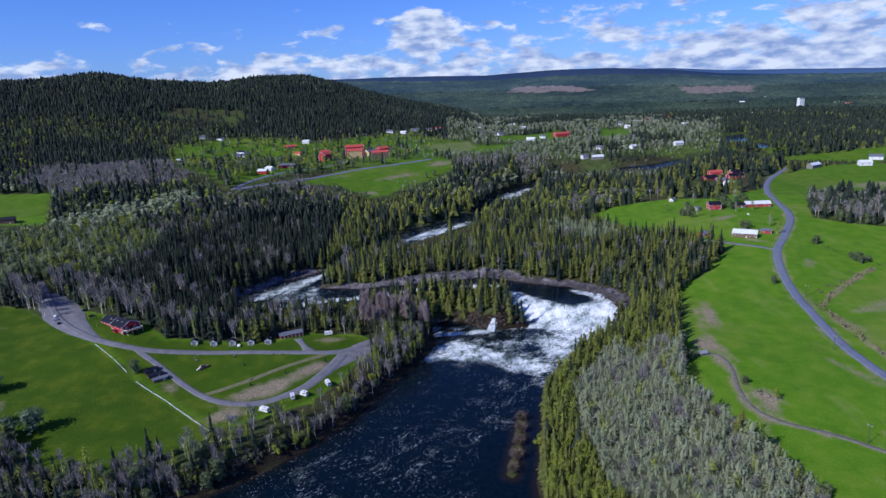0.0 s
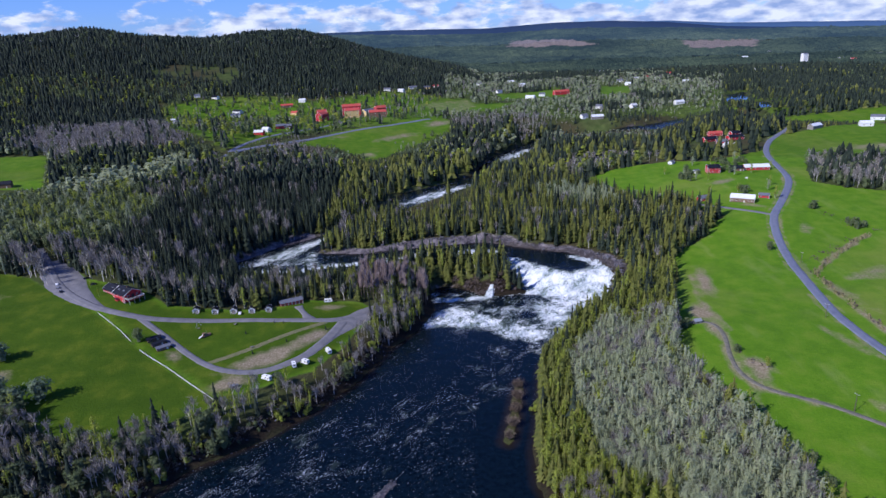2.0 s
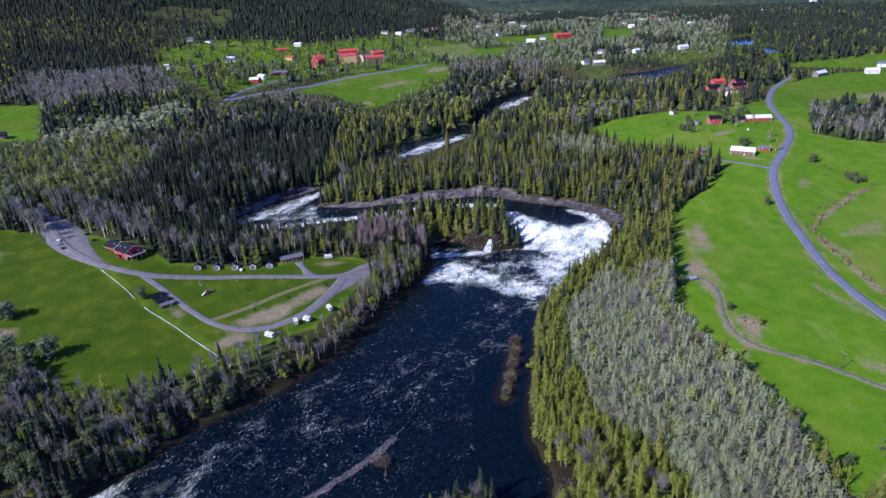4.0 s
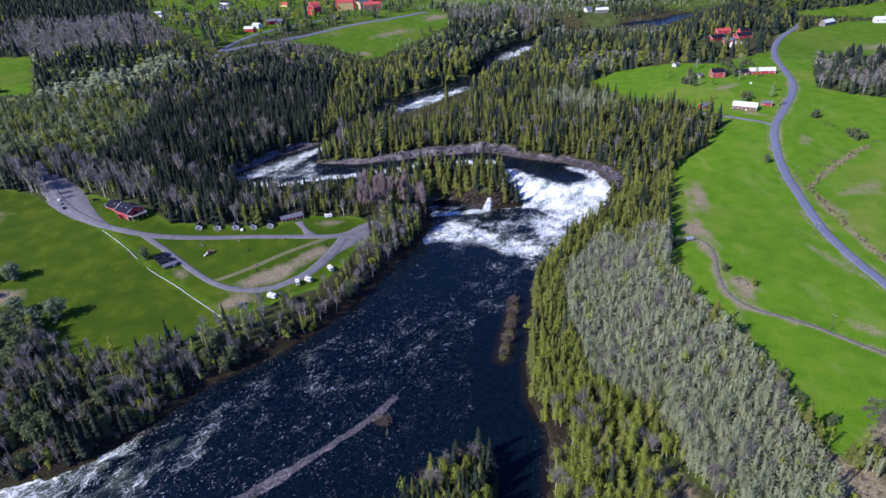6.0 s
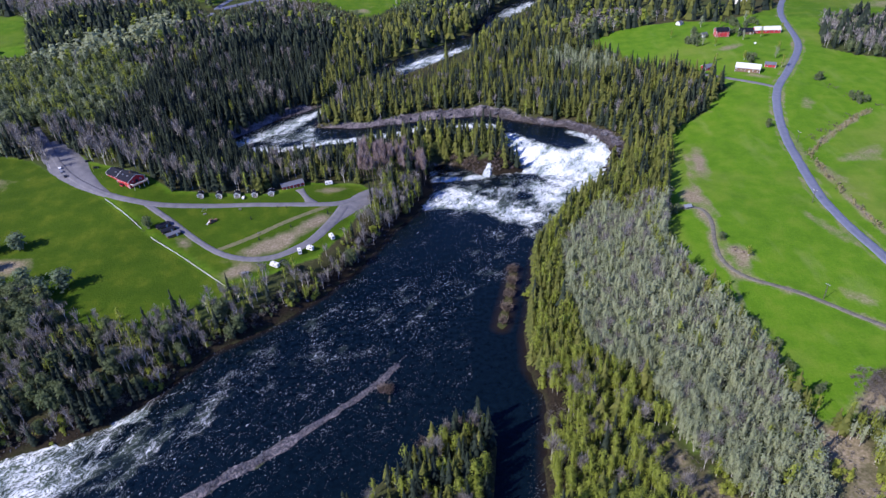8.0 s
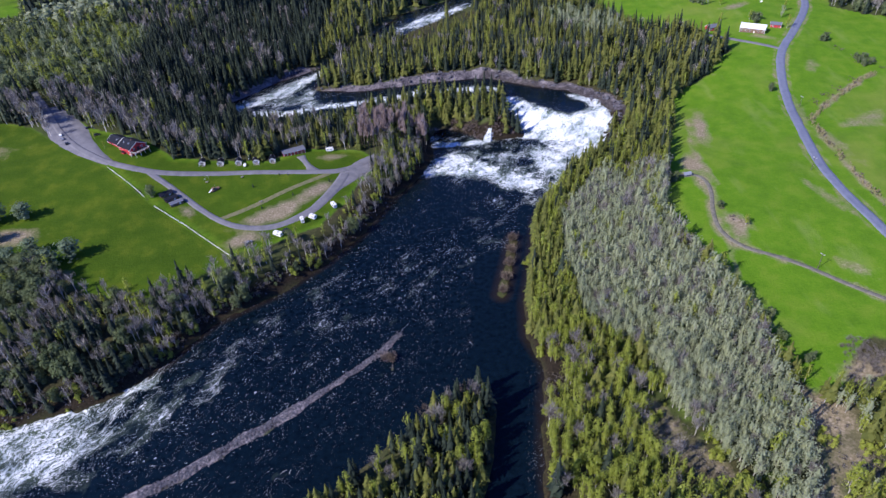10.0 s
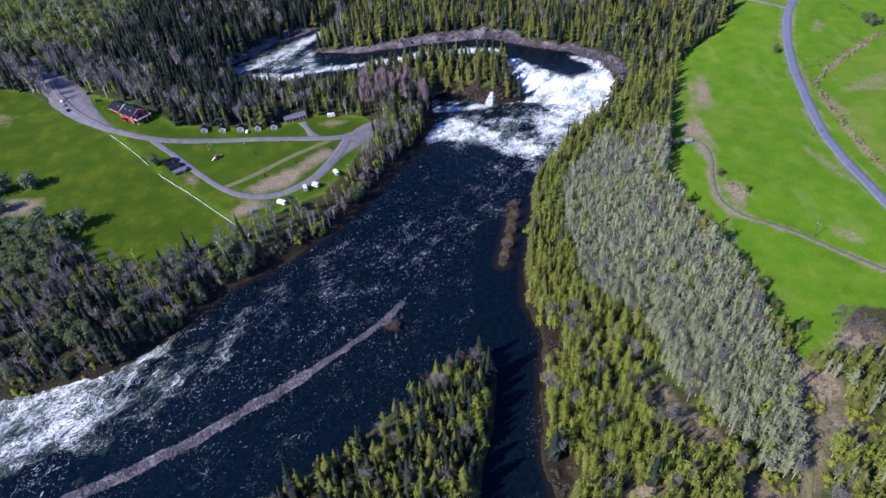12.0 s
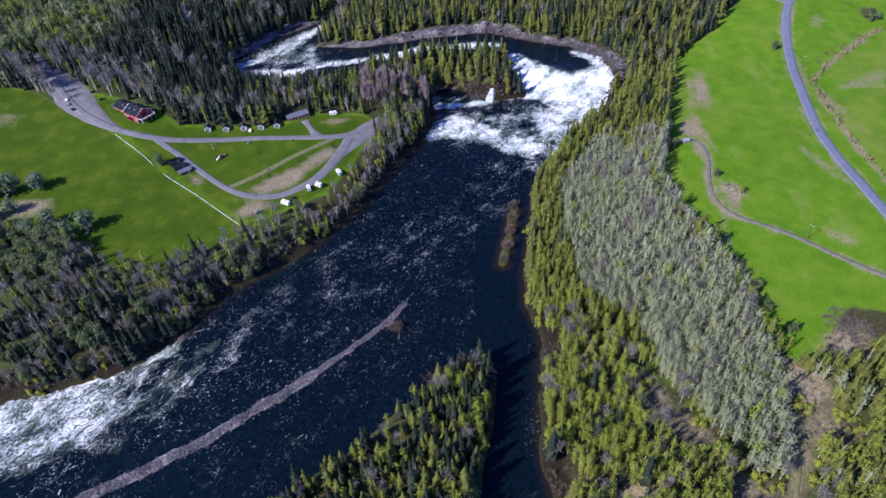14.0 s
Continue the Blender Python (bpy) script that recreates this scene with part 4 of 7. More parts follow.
def stem(points, radii, sides):
    """One tapered trunk through several points."""
    a = np.arange(sides) * 2 * np.pi / sides
    ring = np.stack([np.cos(a), np.sin(a), 0 * a], 1)
    v = np.vstack([np.array(p) + ring * r for p, r in zip(points, radii)])
    i = np.arange(sides)
    j = (i + 1) % sides
    f = [np.vstack([np.stack([i, j, j + sides], 1), np.stack([i, j + sides, i + sides], 1)]) + k * sides for k in range(len(points) - 1)]
    return v, np.vstack(f)


class Shape:
    """Gathers corners, triangles and their material numbers."""

    def __init__(self):
        self.v, self.f, self.m, self.n = [], [], [], 0

    def add(self, v, f, m=0):
        v, f = np.asarray(v, float), np.asarray(f, int)
        self.v.append(v)
        self.f.append(f + self.n)
        self.m.append(np.full(len(f), m))
        self.n += len(v)

    def limb(self, v, f, trunk, m=1):
        """Adds a limb that grows out of the nearest corner of the trunk."""
        near = int(np.argmin(np.linalg.norm(trunk - v[0], axis=1)))
        f = np.asarray(f, int)
        self.v.append(np.asarray(v, float)[1:])
        self.f.append(np.where(f == 0, near, f - 1 + self.n))
        self.m.append(np.full(len(f), m))
        self.n += len(v) - 1

    def done(self):
        return np.vstack(self.v), np.vstack(self.f), np.concatenate(self.m)


def cone(z0, z1, r, sides, rng, ragged=0.25):
    a = np.arange(sides) * 2 * np.pi / sides + rng.random()
    rr = r * (1 + ragged * (rng.random(sides) - 0.5) * 2)
    v = np.vstack([np.stack([rr * np.cos(a), rr * np.sin(a), z0 - 0.12 * (z1 - z0) * rng.random(sides)], 1), [[0, 0, z1]]])
    i = np.arange(sides)
    return v, np.stack([i, (i + 1) % sides, np.full(sides, sides)], 1)


def conifer(rng, tiers, boughs, slim):
    """A spruce one metre high: trunk, a dark core, and whorls of drooping boughs."""
    s = Shape()
    if tiers > 4:
        s.add(*tube((0, 0, -0.03), (0, 0, 0.9), 0.014, 0.003, 4), 1)
    if tiers <= 3:
        z = np.linspace(0.06, 1.0, tiers + 1)
        for i in range(tiers):
            s.add(*cone(z[i], min(1.0, z[i + 1] + 0.22), slim * (1 - 0.75 * z[i]), boughs, rng, 0.3))
        return s.done()
    s.add(*cone(0.1, 0.97, slim * 0.55, 6, rng))
    lean = (rng.random(2) - 0.5) * 0.02
    for i in range(tiers):
        h = 0.10 + 0.84 * (i + 0.5 * rng.random()) / tiers
        r = slim * (1.05 - h) ** 0.8 * (0.85 + 0.35 * rng.random()) * (0.75 if h < 0.2 else 1.0)
        a = rng.random() * 6.28 + np.arange(boughs) * 2 * np.pi / boughs + (rng.random(boughs) - 0.5) * 0.5
        for b in a:
            k = r * (0.55 + 0.75 * rng.random())
            w = np.pi / boughs * 1.15
            d, l, q = np.array([np.cos(b), np.sin(b)]), np.array([np.cos(b - w), np.sin(b - w)]), np.array([np.cos(b + w), np.sin(b + w)])
            v = np.array([[*(lean * h), h + 0.055], [*(l * k * 0.6), h - 0.02], [*(d * k), h - 0.035 - 0.25 * k], [*(q * k * 0.6), h - 0.02]])
            s.add(v, [[0, 1, 2], [0, 2, 3]])
    s.add(*cone(0.9, 1.02, slim * 0.14, 4, rng))
    return s.done()


def tri_leaves(s, c, nrm, size, rng, m=0, thin=1.0):
    n = len(c)
    nrm = nrm / np.linalg.norm(nrm, axis=1)[:, None]
    u = np.cross(nrm, rng.normal(size=(n, 3)))
    u /= np.linalg.norm(u, axis=1)[:, None]
    t = np.cross(nrm, u) * thin
    k = (size * (0.6 + 0.8 * rng.random(n)))[:, None]
    v = np.stack([c - u * k * 0.6 - t * k * 0.4, c + u * k * 0.6 - t * k * 0.35, c + t * k * 0.75 + u * k * 0.2 * (rng.random((n, 1)) - 0.5)], 1)
    s.add(v.reshape(-1, 3), np.arange(3 * n).reshape(-1, 3), m)


def broadleaf(rng, leaves, size, wide, low=0.28, clumps=6, bark=True, core=0.62, thin=1.0, girth=1.0):
    """A leafy tree one metre high: trunk, limbs and clumps of leaves over a loose core."""
    s = Shape()
    if bark:
        trunk = stem([(0, 0, -0.03)] + [(0.01 * k, 0, 0.12 + 0.63 * k) for k in np.linspace(0, 1, 6)], [0.013 * girth] + list(np.linspace(0.012, 0.004, 6) * girth), 3)
        s.add(*trunk, 1)
    cs = []
    for i in range(clumps):
        a, h = rng.random() * 6.28, low + 0.12 + (0.80 - low) * (i + 0.6) / clumps
        r = wide * (0.5 if i < clumps - 1 else 0.12) * np.sqrt(max(0.05, 1 - ((h - 0.55) / 0.5) ** 2)) * (0.5 + 0.7 * rng.random())
        cs.append((np.cos(a) * r, np.sin(a) * r, h, wide * (0.5 + 0.3 * rng.random())))
        if bark:
            s.limb(*tube((0, 0, max(0.15, h - 0.22)), (cs[-1][0] * 0.8, cs[-1][1] * 0.8, h), 0.006, 0.002, 3), trunk[0])
    per = max(leaves // clumps, 3)
    for cx, cy, cz, r in cs:
        d = rng.normal(size=(per, 3))
        d /= np.linalg.norm(d, axis=1)[:, None]
        d[:, 2] = np.where(d[:, 2] < -0.35, -d[:, 2] * 0.6, d[:, 2])
        c = np.array([cx, cy, cz]) + d * r * (0.55 + 0.65 * rng.random((per, 1))) * np.array([1, 1, 1.45])
        c[:, 2] = np.clip(c[:, 2], low * 0.8, 1.0)
        tri_leaves(s, c, d + np.array([0, 0, 0.35]) + 0.35 * rng.normal(size=d.shape), size, rng, 0, thin)
        v, f = cone(cz - r * 0.6, cz + r * 0.7, r * core, 5, rng)
        s.add(v, f)
    return s.done()


def leafless(rng, twigs, wide, limbs=7, w=0.011, rings=9):
    """A birch before leafing, one metre high: pale trunk, rising limbs and a haze of fine twigs."""
    s = Shape()
    trunk = stem([(0, 0, -0.03)] + [(0.01 * k, 0.012 * k, 0.3 + 0.66 * k) for k in np.linspace(0, 1, rings)], [0.013] + list(np.linspace(0.011, 0.002, rings)), 3)
    s.add(*trunk, 1)
    tips = [(0.0, 0.01, 0.85)]
    for i in range(limbs):
        a, h = i * 2.4 + rng.random(), 0.3 + 0.45 * i / limbs
        r = wide * (0.5 + 0.5 * rng.random())
        tip = (np.cos(a) * r, np.sin(a) * r, min(0.97, h + 0.26 + 0.1 * rng.random()))
        s.limb(*tube((0.005, 0.005, h), tip, 0.006, 0.0015, 3), trunk[0])
        tips.append(tip)
    tips = np.array(tips)
    k = rng.integers(0, len(tips), twigs)
    back = rng.random((twigs, 1)) ** 1.5 * 0.6
    c = tips[k] * (1 - back) + np.array([0, 0, 0.55]) * back + rng.normal(size=(twigs, 3)) * wide * 0.36
    d = (c - np.array([0, 0, 0.45])) + rng.normal(size=(twigs, 3)) * 0.1
    side = np.cross(d, rng.normal(size=(twigs, 3)))
    side /= np.linalg.norm(side, axis=1)[:, None]
    d = d / np.linalg.norm(d, axis=1)[:, None] * (0.05 + 0.05 * rng.random((twigs, 1)))
    v = np.stack([c - d - side * w, c - d + side * w, c + d], 1)
    s.add(v.reshape(-1, 3), np.arange(3 * twigs).reshape(-1, 3))
    return s.done()


def scatter_mesh(name, shapes, x, y, z, h, wide, mats, rng):
    """Joins many scaled and turned copies of a few shapes into one mesh."""
    pick = rng.integers(0, len(shapes), len(x))
    vs, fs, ms, n = [], [], [], 0
    for k, (v, f, m) in enumerate(shapes):
        i = np.nonzero(pick == k)[0]
        if not len(i):
            continue
        a = rng.random(len(i)) * 6.283
        c, s = np.cos(a)[:, None], np.sin(a)[:, None]
        hh, ww = h[i][:, None], (h[i] * wide[i])[:, None]
        out = np.stack([(v[:, 0] * c - v[:, 1] * s) * ww + x[i][:, None], (v[:, 0] * s + v[:, 1] * c) * ww + y[i][:, None], v[:, 2] * hh + z[i][:, None]], 2)
        vs.append(out.reshape(-1, 3))
        fs.append((f[None] + (np.arange(len(i)) * len(v))[:, None, None]).reshape(-1, 3) + n)
        ms.append(np.tile(m, len(i)))
        n += len(i) * len(v)
    return mesh_np(name, np.vstack(vs), np.vstack(fs), mats, np.concatenate(ms))


LABELS = {
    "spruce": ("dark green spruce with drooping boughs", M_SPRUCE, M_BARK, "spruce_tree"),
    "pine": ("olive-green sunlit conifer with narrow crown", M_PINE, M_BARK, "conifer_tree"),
    "birch": ("young birch with fresh yellow-green leaves", M_BIRCH, M_WHITE_BARK, "birch_tree"),
    "aspen": ("aspen with pale grey-green spring leaves", M_ASPEN, M_WHITE_BARK, "aspen_tree"),
    "broad": ("broadleaf tree with full green crown", M_BROAD, M_BARK, "leafy_tree"),
    "bare": ("leafless birch with pale trunk and grey twigs", M_TWIG, M_WHITE_BARK, "bare_birch_tree"),
    "dead": ("brown dry larch with sparse crown", M_DEAD, M_BARK, "dry_larch_tree"),
}


def shapes_for(kind, lod):
    r = np.random.default_rng(sum(map(ord, kind)) * 10 + lod)
    n = (4, 4, 3, 3)[lod]
    if kind in ("spruce", "pine"):
        t, b = ((12, 7), (7, 6), (3, 5), (2, 4))[lod]
        return [conifer(r, t, b, (0.170 if kind == "spruce" else 0.245) * (1, 1.05, 1.1, 1.25)[lod]) for _ in range(n)]
    if kind == "bare":
        return [leafless(r, (260, 92, 30, 12)[lod], 0.16, (9, 6, 3, 1)[lod], (0.008, 0.0130, 0.028, 0.055)[lod], (9, 4, 2, 2)[lod]) for _ in range(n)]
    if kind == "dead":
        return [leafless(r, (240, 130, 34, 14)[lod], 0.062, (10, 7, 3, 1)[lod], (0.008, 0.0105, 0.026, 0.055)[lod], (9, 4, 2, 2)[lod]) for _ in range(n)]
    wide = {"birch": 0.150, "aspen": 0.190, "broad": 0.36}[kind]
    leaves, size = ((250, 0.050), (84, 0.088), (16, 0.18), (6, 0.34))[lod]
    if kind in ("aspen", "birch") and lod < 2:
        leaves, size = ((380, 0.033), (116 if kind == "aspen" else 112, 0.048))[lod]
        return [broadleaf(r, leaves, size, wide, 0.13, (11, 8)[lod], True, 0.36, 0.55, 1.0) for _ in range(n)]
    if kind == "broad" and lod == 0:
        leaves, size = 420, 0.075
    return [broadleaf(r, leaves, size, wide, 0.22 if kind != "broad" else 0.08, (9, 6, 3, 1)[lod], lod < 2) for _ in range(n)]


HEIGHT = {"spruce": (14, 23), "pine": (12, 20), "birch": (12, 18), "aspen": (12, 17), "broad": (8, 14), "bare": (11, 16), "dead": (18, 25)}
KINDS = list(LABELS)
GROVE = [(103, 375), (126, 345), (126, 306), (131, 276), (145, 253), (150, 218), (152, 178), (148, 150), (132, 130), (115, 138), (108, 168), (97, 185), (93, 219), (71, 236), (66, 280), (70, 322)]
CLOSE_WOOD = [(30, 90), (30, 300), (60, 392), (150, 392), (160, 250), (175, 185), (215, 160), (200, 90)]
CLEARINGS = [(92, 172, 7, 13), (100, 157, 8, 13), (160, 175, 10, 10), (165, 155, 11, 14), (192, 200, 12, 9), (120, 125, 14, 11), (70, 128, 9, 6), (48, 208, 6, 9), (42, 138, 7, 9), (-255, 318, 11, 6), (-30, 1090, 8, 8)]


def zone_mix(x, y, r):
    """For each place the share of each kind of tree, and how dense the stand is."""
    n = len(x)
    p = np.zeros((n, len(KINDS)))
    dens = np.ones(n)

    def lay(mask, **shares):
        p[mask] = [shares.get(k, 0.0) for k in KINDS]
    rr = np.hypot(x, y)
    stand = wave(x, y, 75, 0.3) + 0.55 * wave(x, y, 31, 1.3) + np.where((x > -270) & (x < -40) & (y > 520) & (y < 720), -0.8, 0.0) + np.where((x < -290) & (rr < 1000), 0.45, 0.0) + np.where(rr > 700, 0.25, 0.0)
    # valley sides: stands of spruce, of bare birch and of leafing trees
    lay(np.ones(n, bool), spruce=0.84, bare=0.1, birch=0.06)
    wx, wy = x + 14 * wave(x, y, 23, 0.8) + 6 * wave(x, y, 9, 0.1), y + 18 * wave(x, y, 27, 1.9) + 7 * wave(x, y, 11, 0.6)
    mid = (rr > 560) & (rr < 1250) & (x < 120)
    lay(mid, broad=0.33, birch=0.07, bare=0.26, spruce=0.34)
    lay(mid & (stand > 0.35), broad=0.48, aspen=0.08, birch=0.10, spruce=0.34)
    lay((rr > 1250) & (rr < 1500) & (x < -0.3 * y), broad=0.25, birch=0.12, spruce=0.63)
    lay((rr > 1450) & (x < 0.02 * y), spruce=0.94, broad=0.06)
    lay((rr > 1700) & (x < 0.02 * y) & (stand > 0.5), spruce=0.7, broad=0.2, bare=0.1)
    east = (rr > 700) & (x > 120)
    lay(east, spruce=0.62, pine=0.36, birch=0.02)
    lay(east & (rr > 1100), spruce=0.80, pine=0.12, broad=0.08)
    lay(east & (stand > 0.1) & (rr > 950) & (x < 0.36 * y), bare=0.34, broad=0.30, aspen=0.24, spruce=0.12)
    lay((rr > 1500) & (x > 0.02 * y) & (stand < 0.35), spruce=0.8, broad=0.2)
    hill = (rr > 2300) & (x > 0.05 * y)
    lay(hill, spruce=0.7, broad=0.3)
    lay(inside(wx, wy, GREEN_BAND), broad=0.50, birch=0.08, spruce=0.42)
    lay(inside(wx, wy, DARK_BAND), spruce=0.86, broad=0.14)
    lay(inside(wx, wy, GREY_BIRCH), bare=0.86, spruce=0.05, broad=0.09)
    lay(inside(wx, wy, GREEN_MIX), broad=0.55, spruce=0.37, birch=0.08)
    lay(inside(wx, wy, LEAFY_WEST), broad=0.56, aspen=0.18, birch=0.22, bare=0.04)
    lay(inside(wx, wy, OLIVE_WOOD), bare=0.40, birch=0.14, broad=0.16, spruce=0.30)
    lay(inside(wx, wy, SPRUCE_WEST), spruce=0.90, bare=0.10)
    lay(inside(x, y, WILLOWS), aspen=0.95, broad=0.05)
    for stand_ in GREY_STANDS:
        lay(inside(wx, wy, stand_), bare=0.9, broad=0.1)
    dens[inside(wx, wy, FELLED)] = 0.10
    # wood round the camp and left of the rapids
    left = (x < -5) & (y > 400) & (y < 640)
    lay(left, spruce=0.92, bare=0.05, birch=0.03)
    lay(left & (x < -275), broad=0.58, aspen=0.16, birch=0.22, spruce=0.04)
    lay(left & (dist(x, y, CAMP, True) < 26), spruce=0.46, bare=0.40, birch=0.14)
    lay(left & (x > -135) & (y < 520), spruce=0.42, pine=0.3, bare=0.14, birch=0.14)
    lay(left & (x > -62) & (x < -10) & (y > 430) & (y < 480), dead=0.8, pine=0.08, birch=0.12)
    dens[left & (x > -62) & (x < -10) & (y > 430) & (y < 480)] = 1.0
    near_bank = left & (x > -45) & (y < 440)
    lay(near_bank, birch=0.36, bare=0.34, spruce=0.18, pine=0.12)
    dens[near_bank] = 0.75
    # left bank below the camp
    bank = (x < -20) & (y < 420) & ~left
    lay(bank, bare=0.58, spruce=0.20, birch=0.07, broad=0.15)
    dens[bank] = 0.7
    lay(bank & (x < -165) & (y < 250), spruce=0.40, bare=0.36, birch=0.06, broad=0.18)
    lay(bank & (x < -215) & (y > 255), broad=0.7, bare=0.2, birch=0.1)
    lay(bank & (y > 320), birch=0.5, broad=0.14, bare=0.32, spruce=0.04)
    shore = bank & (x > -150) & (y > 285)
    lay(shore, bare=0.62, birch=0.24, spruce=0.08, broad=0.06)
    dens[shore] = 0.45
    dens[bank & (dist(x, y, LOOP_ROAD) < 17)] = 0.2
    # wood between the two arms and beyond the falls
    lay((x > -120) & (x < 260) & (y > 470) & (rr < 900), spruce=0.36, pine=0.52, birch=0.06, bare=0.06)
    dens[(x > -120) & (x < 260) & (y > 470) & (rr < 900)] = 0.85
    lay(inside(wx, wy, ASPEN_PATCH), pine=0.12, aspen=0.72, broad=0.16)
    lay(inside(wx, wy, FARM_ROW), bare=0.5, birch=0.25, broad=0.25)
    lay((x > -20) & (x < 62) & (y > 462) & (y < 535), spruce=0.35, pine=0.6, birch=0.05)
    # right bank
    rb = (x > 36) & (x < 260) & (y < 470) & (y > 360)
    lay(rb, pine=0.62, spruce=0.12, birch=0.26)
    low = (x > 34) & (x < 200) & (y <= 375)
    lay(low, pine=0.52, birch=0.42, spruce=0.06)
    lay(low & (x > 100) & (y > 228), aspen=0.5, birch=0.24, pine=0.12, bare=0.14)
    lay(low & (y < 228), birch=0.74, pine=0.10, bare=0.13, spruce=0.03)
    dens[low & (y < 228)] = 0.60
    lay(inside(x, y, GROVE), aspen=0.86, birch=0.04, bare=0.10)
    dens[inside(x, y, GROVE)] = 1.0
    lay(inside(x, y, GROVE) & (y > 322), aspen=0.70, bare=0.30)
    lay(inside(x, y, STRIP_WOOD), bare=0.55, spruce=0.25, broad=0.2)
    lay((x > 150) & (x < 420) & (y < 205), pine=0.45, birch=0.35, aspen=0.2)
    lay((x > 175) & (x < 420) & (y >= 195) & (y < 260), bare=0.6, birch=0.3, pine=0.1)
    dens[(x > 175) & (x < 420) & (y >= 195) & (y < 260)] = 0.06
    lay(inside(x, y, ISLET), pine=0.28, spruce=0.42, birch=0.2, bare=0.1)
    yard = (x > 250) & (x < 460) & (y > 590) & (y < 910)
    dens[yard & ~inside(x, y, STRIP_WOOD)] = 0.25
    # village and valley floor are half open
    vil = inside(x, y, VILLAGE_GREEN)
    lay(vil, broad=0.5, birch=0.25, spruce=0.1, bare=0.15)
    dens[vil] = 0.28 + 0.25 * (wave(x[vil], y[vil], 40, 0.2) > 0.45)
    floor = (rr > 1150) & (rr < 1900) & (x > 0.02 * y) & (x < 0.45 * y)
    lay(floor & (stand > -0.4), broad=0.34, aspen=0.34, bare=0.26, spruce=0.06)
    dens[floor] = 0.55 + 0.3 * (stand[floor] < -0.1)
    dens[(rr > 1300) & (x > 0.62 * y)] = 0.6
    return p, dens


def open_ground(x, y):
    o = inside(x, y, LEFT_FIELD) | inside(x, y, CAMP) | (inside(x, y, RIGHT_FIELD) & ~inside(x, y, STRIP_WOOD))
    for poly in FAR_FIELDS:
        o |= inside(x, y, poly)
    for line, w in ((MAIN_ROAD, 8), (CAMP_ROAD, 5), (LOOP_ROAD, 5), (WOOD_TRACK, 6), (BROOK, 4), (VILLAGE_ROAD, 9), (VILLAGE_LANE, 8), (FARM_DRIVE, 5), (FIELD_TRACK, 4), (FENCE_LINE, 7)):
        o |= dist(x, y, line) < w
    for cx, cy, rx, ry in CLEARINGS:
        o |= ((x - cx) / rx) ** 2 + ((y - cy) / ry) ** 2 < 1
    for hx, hy, hr in KEEP_CLEAR:
        o |= np.hypot(x - hx, y - hy) < hr
    return o


KEEP_CLEAR = []
TREES = []


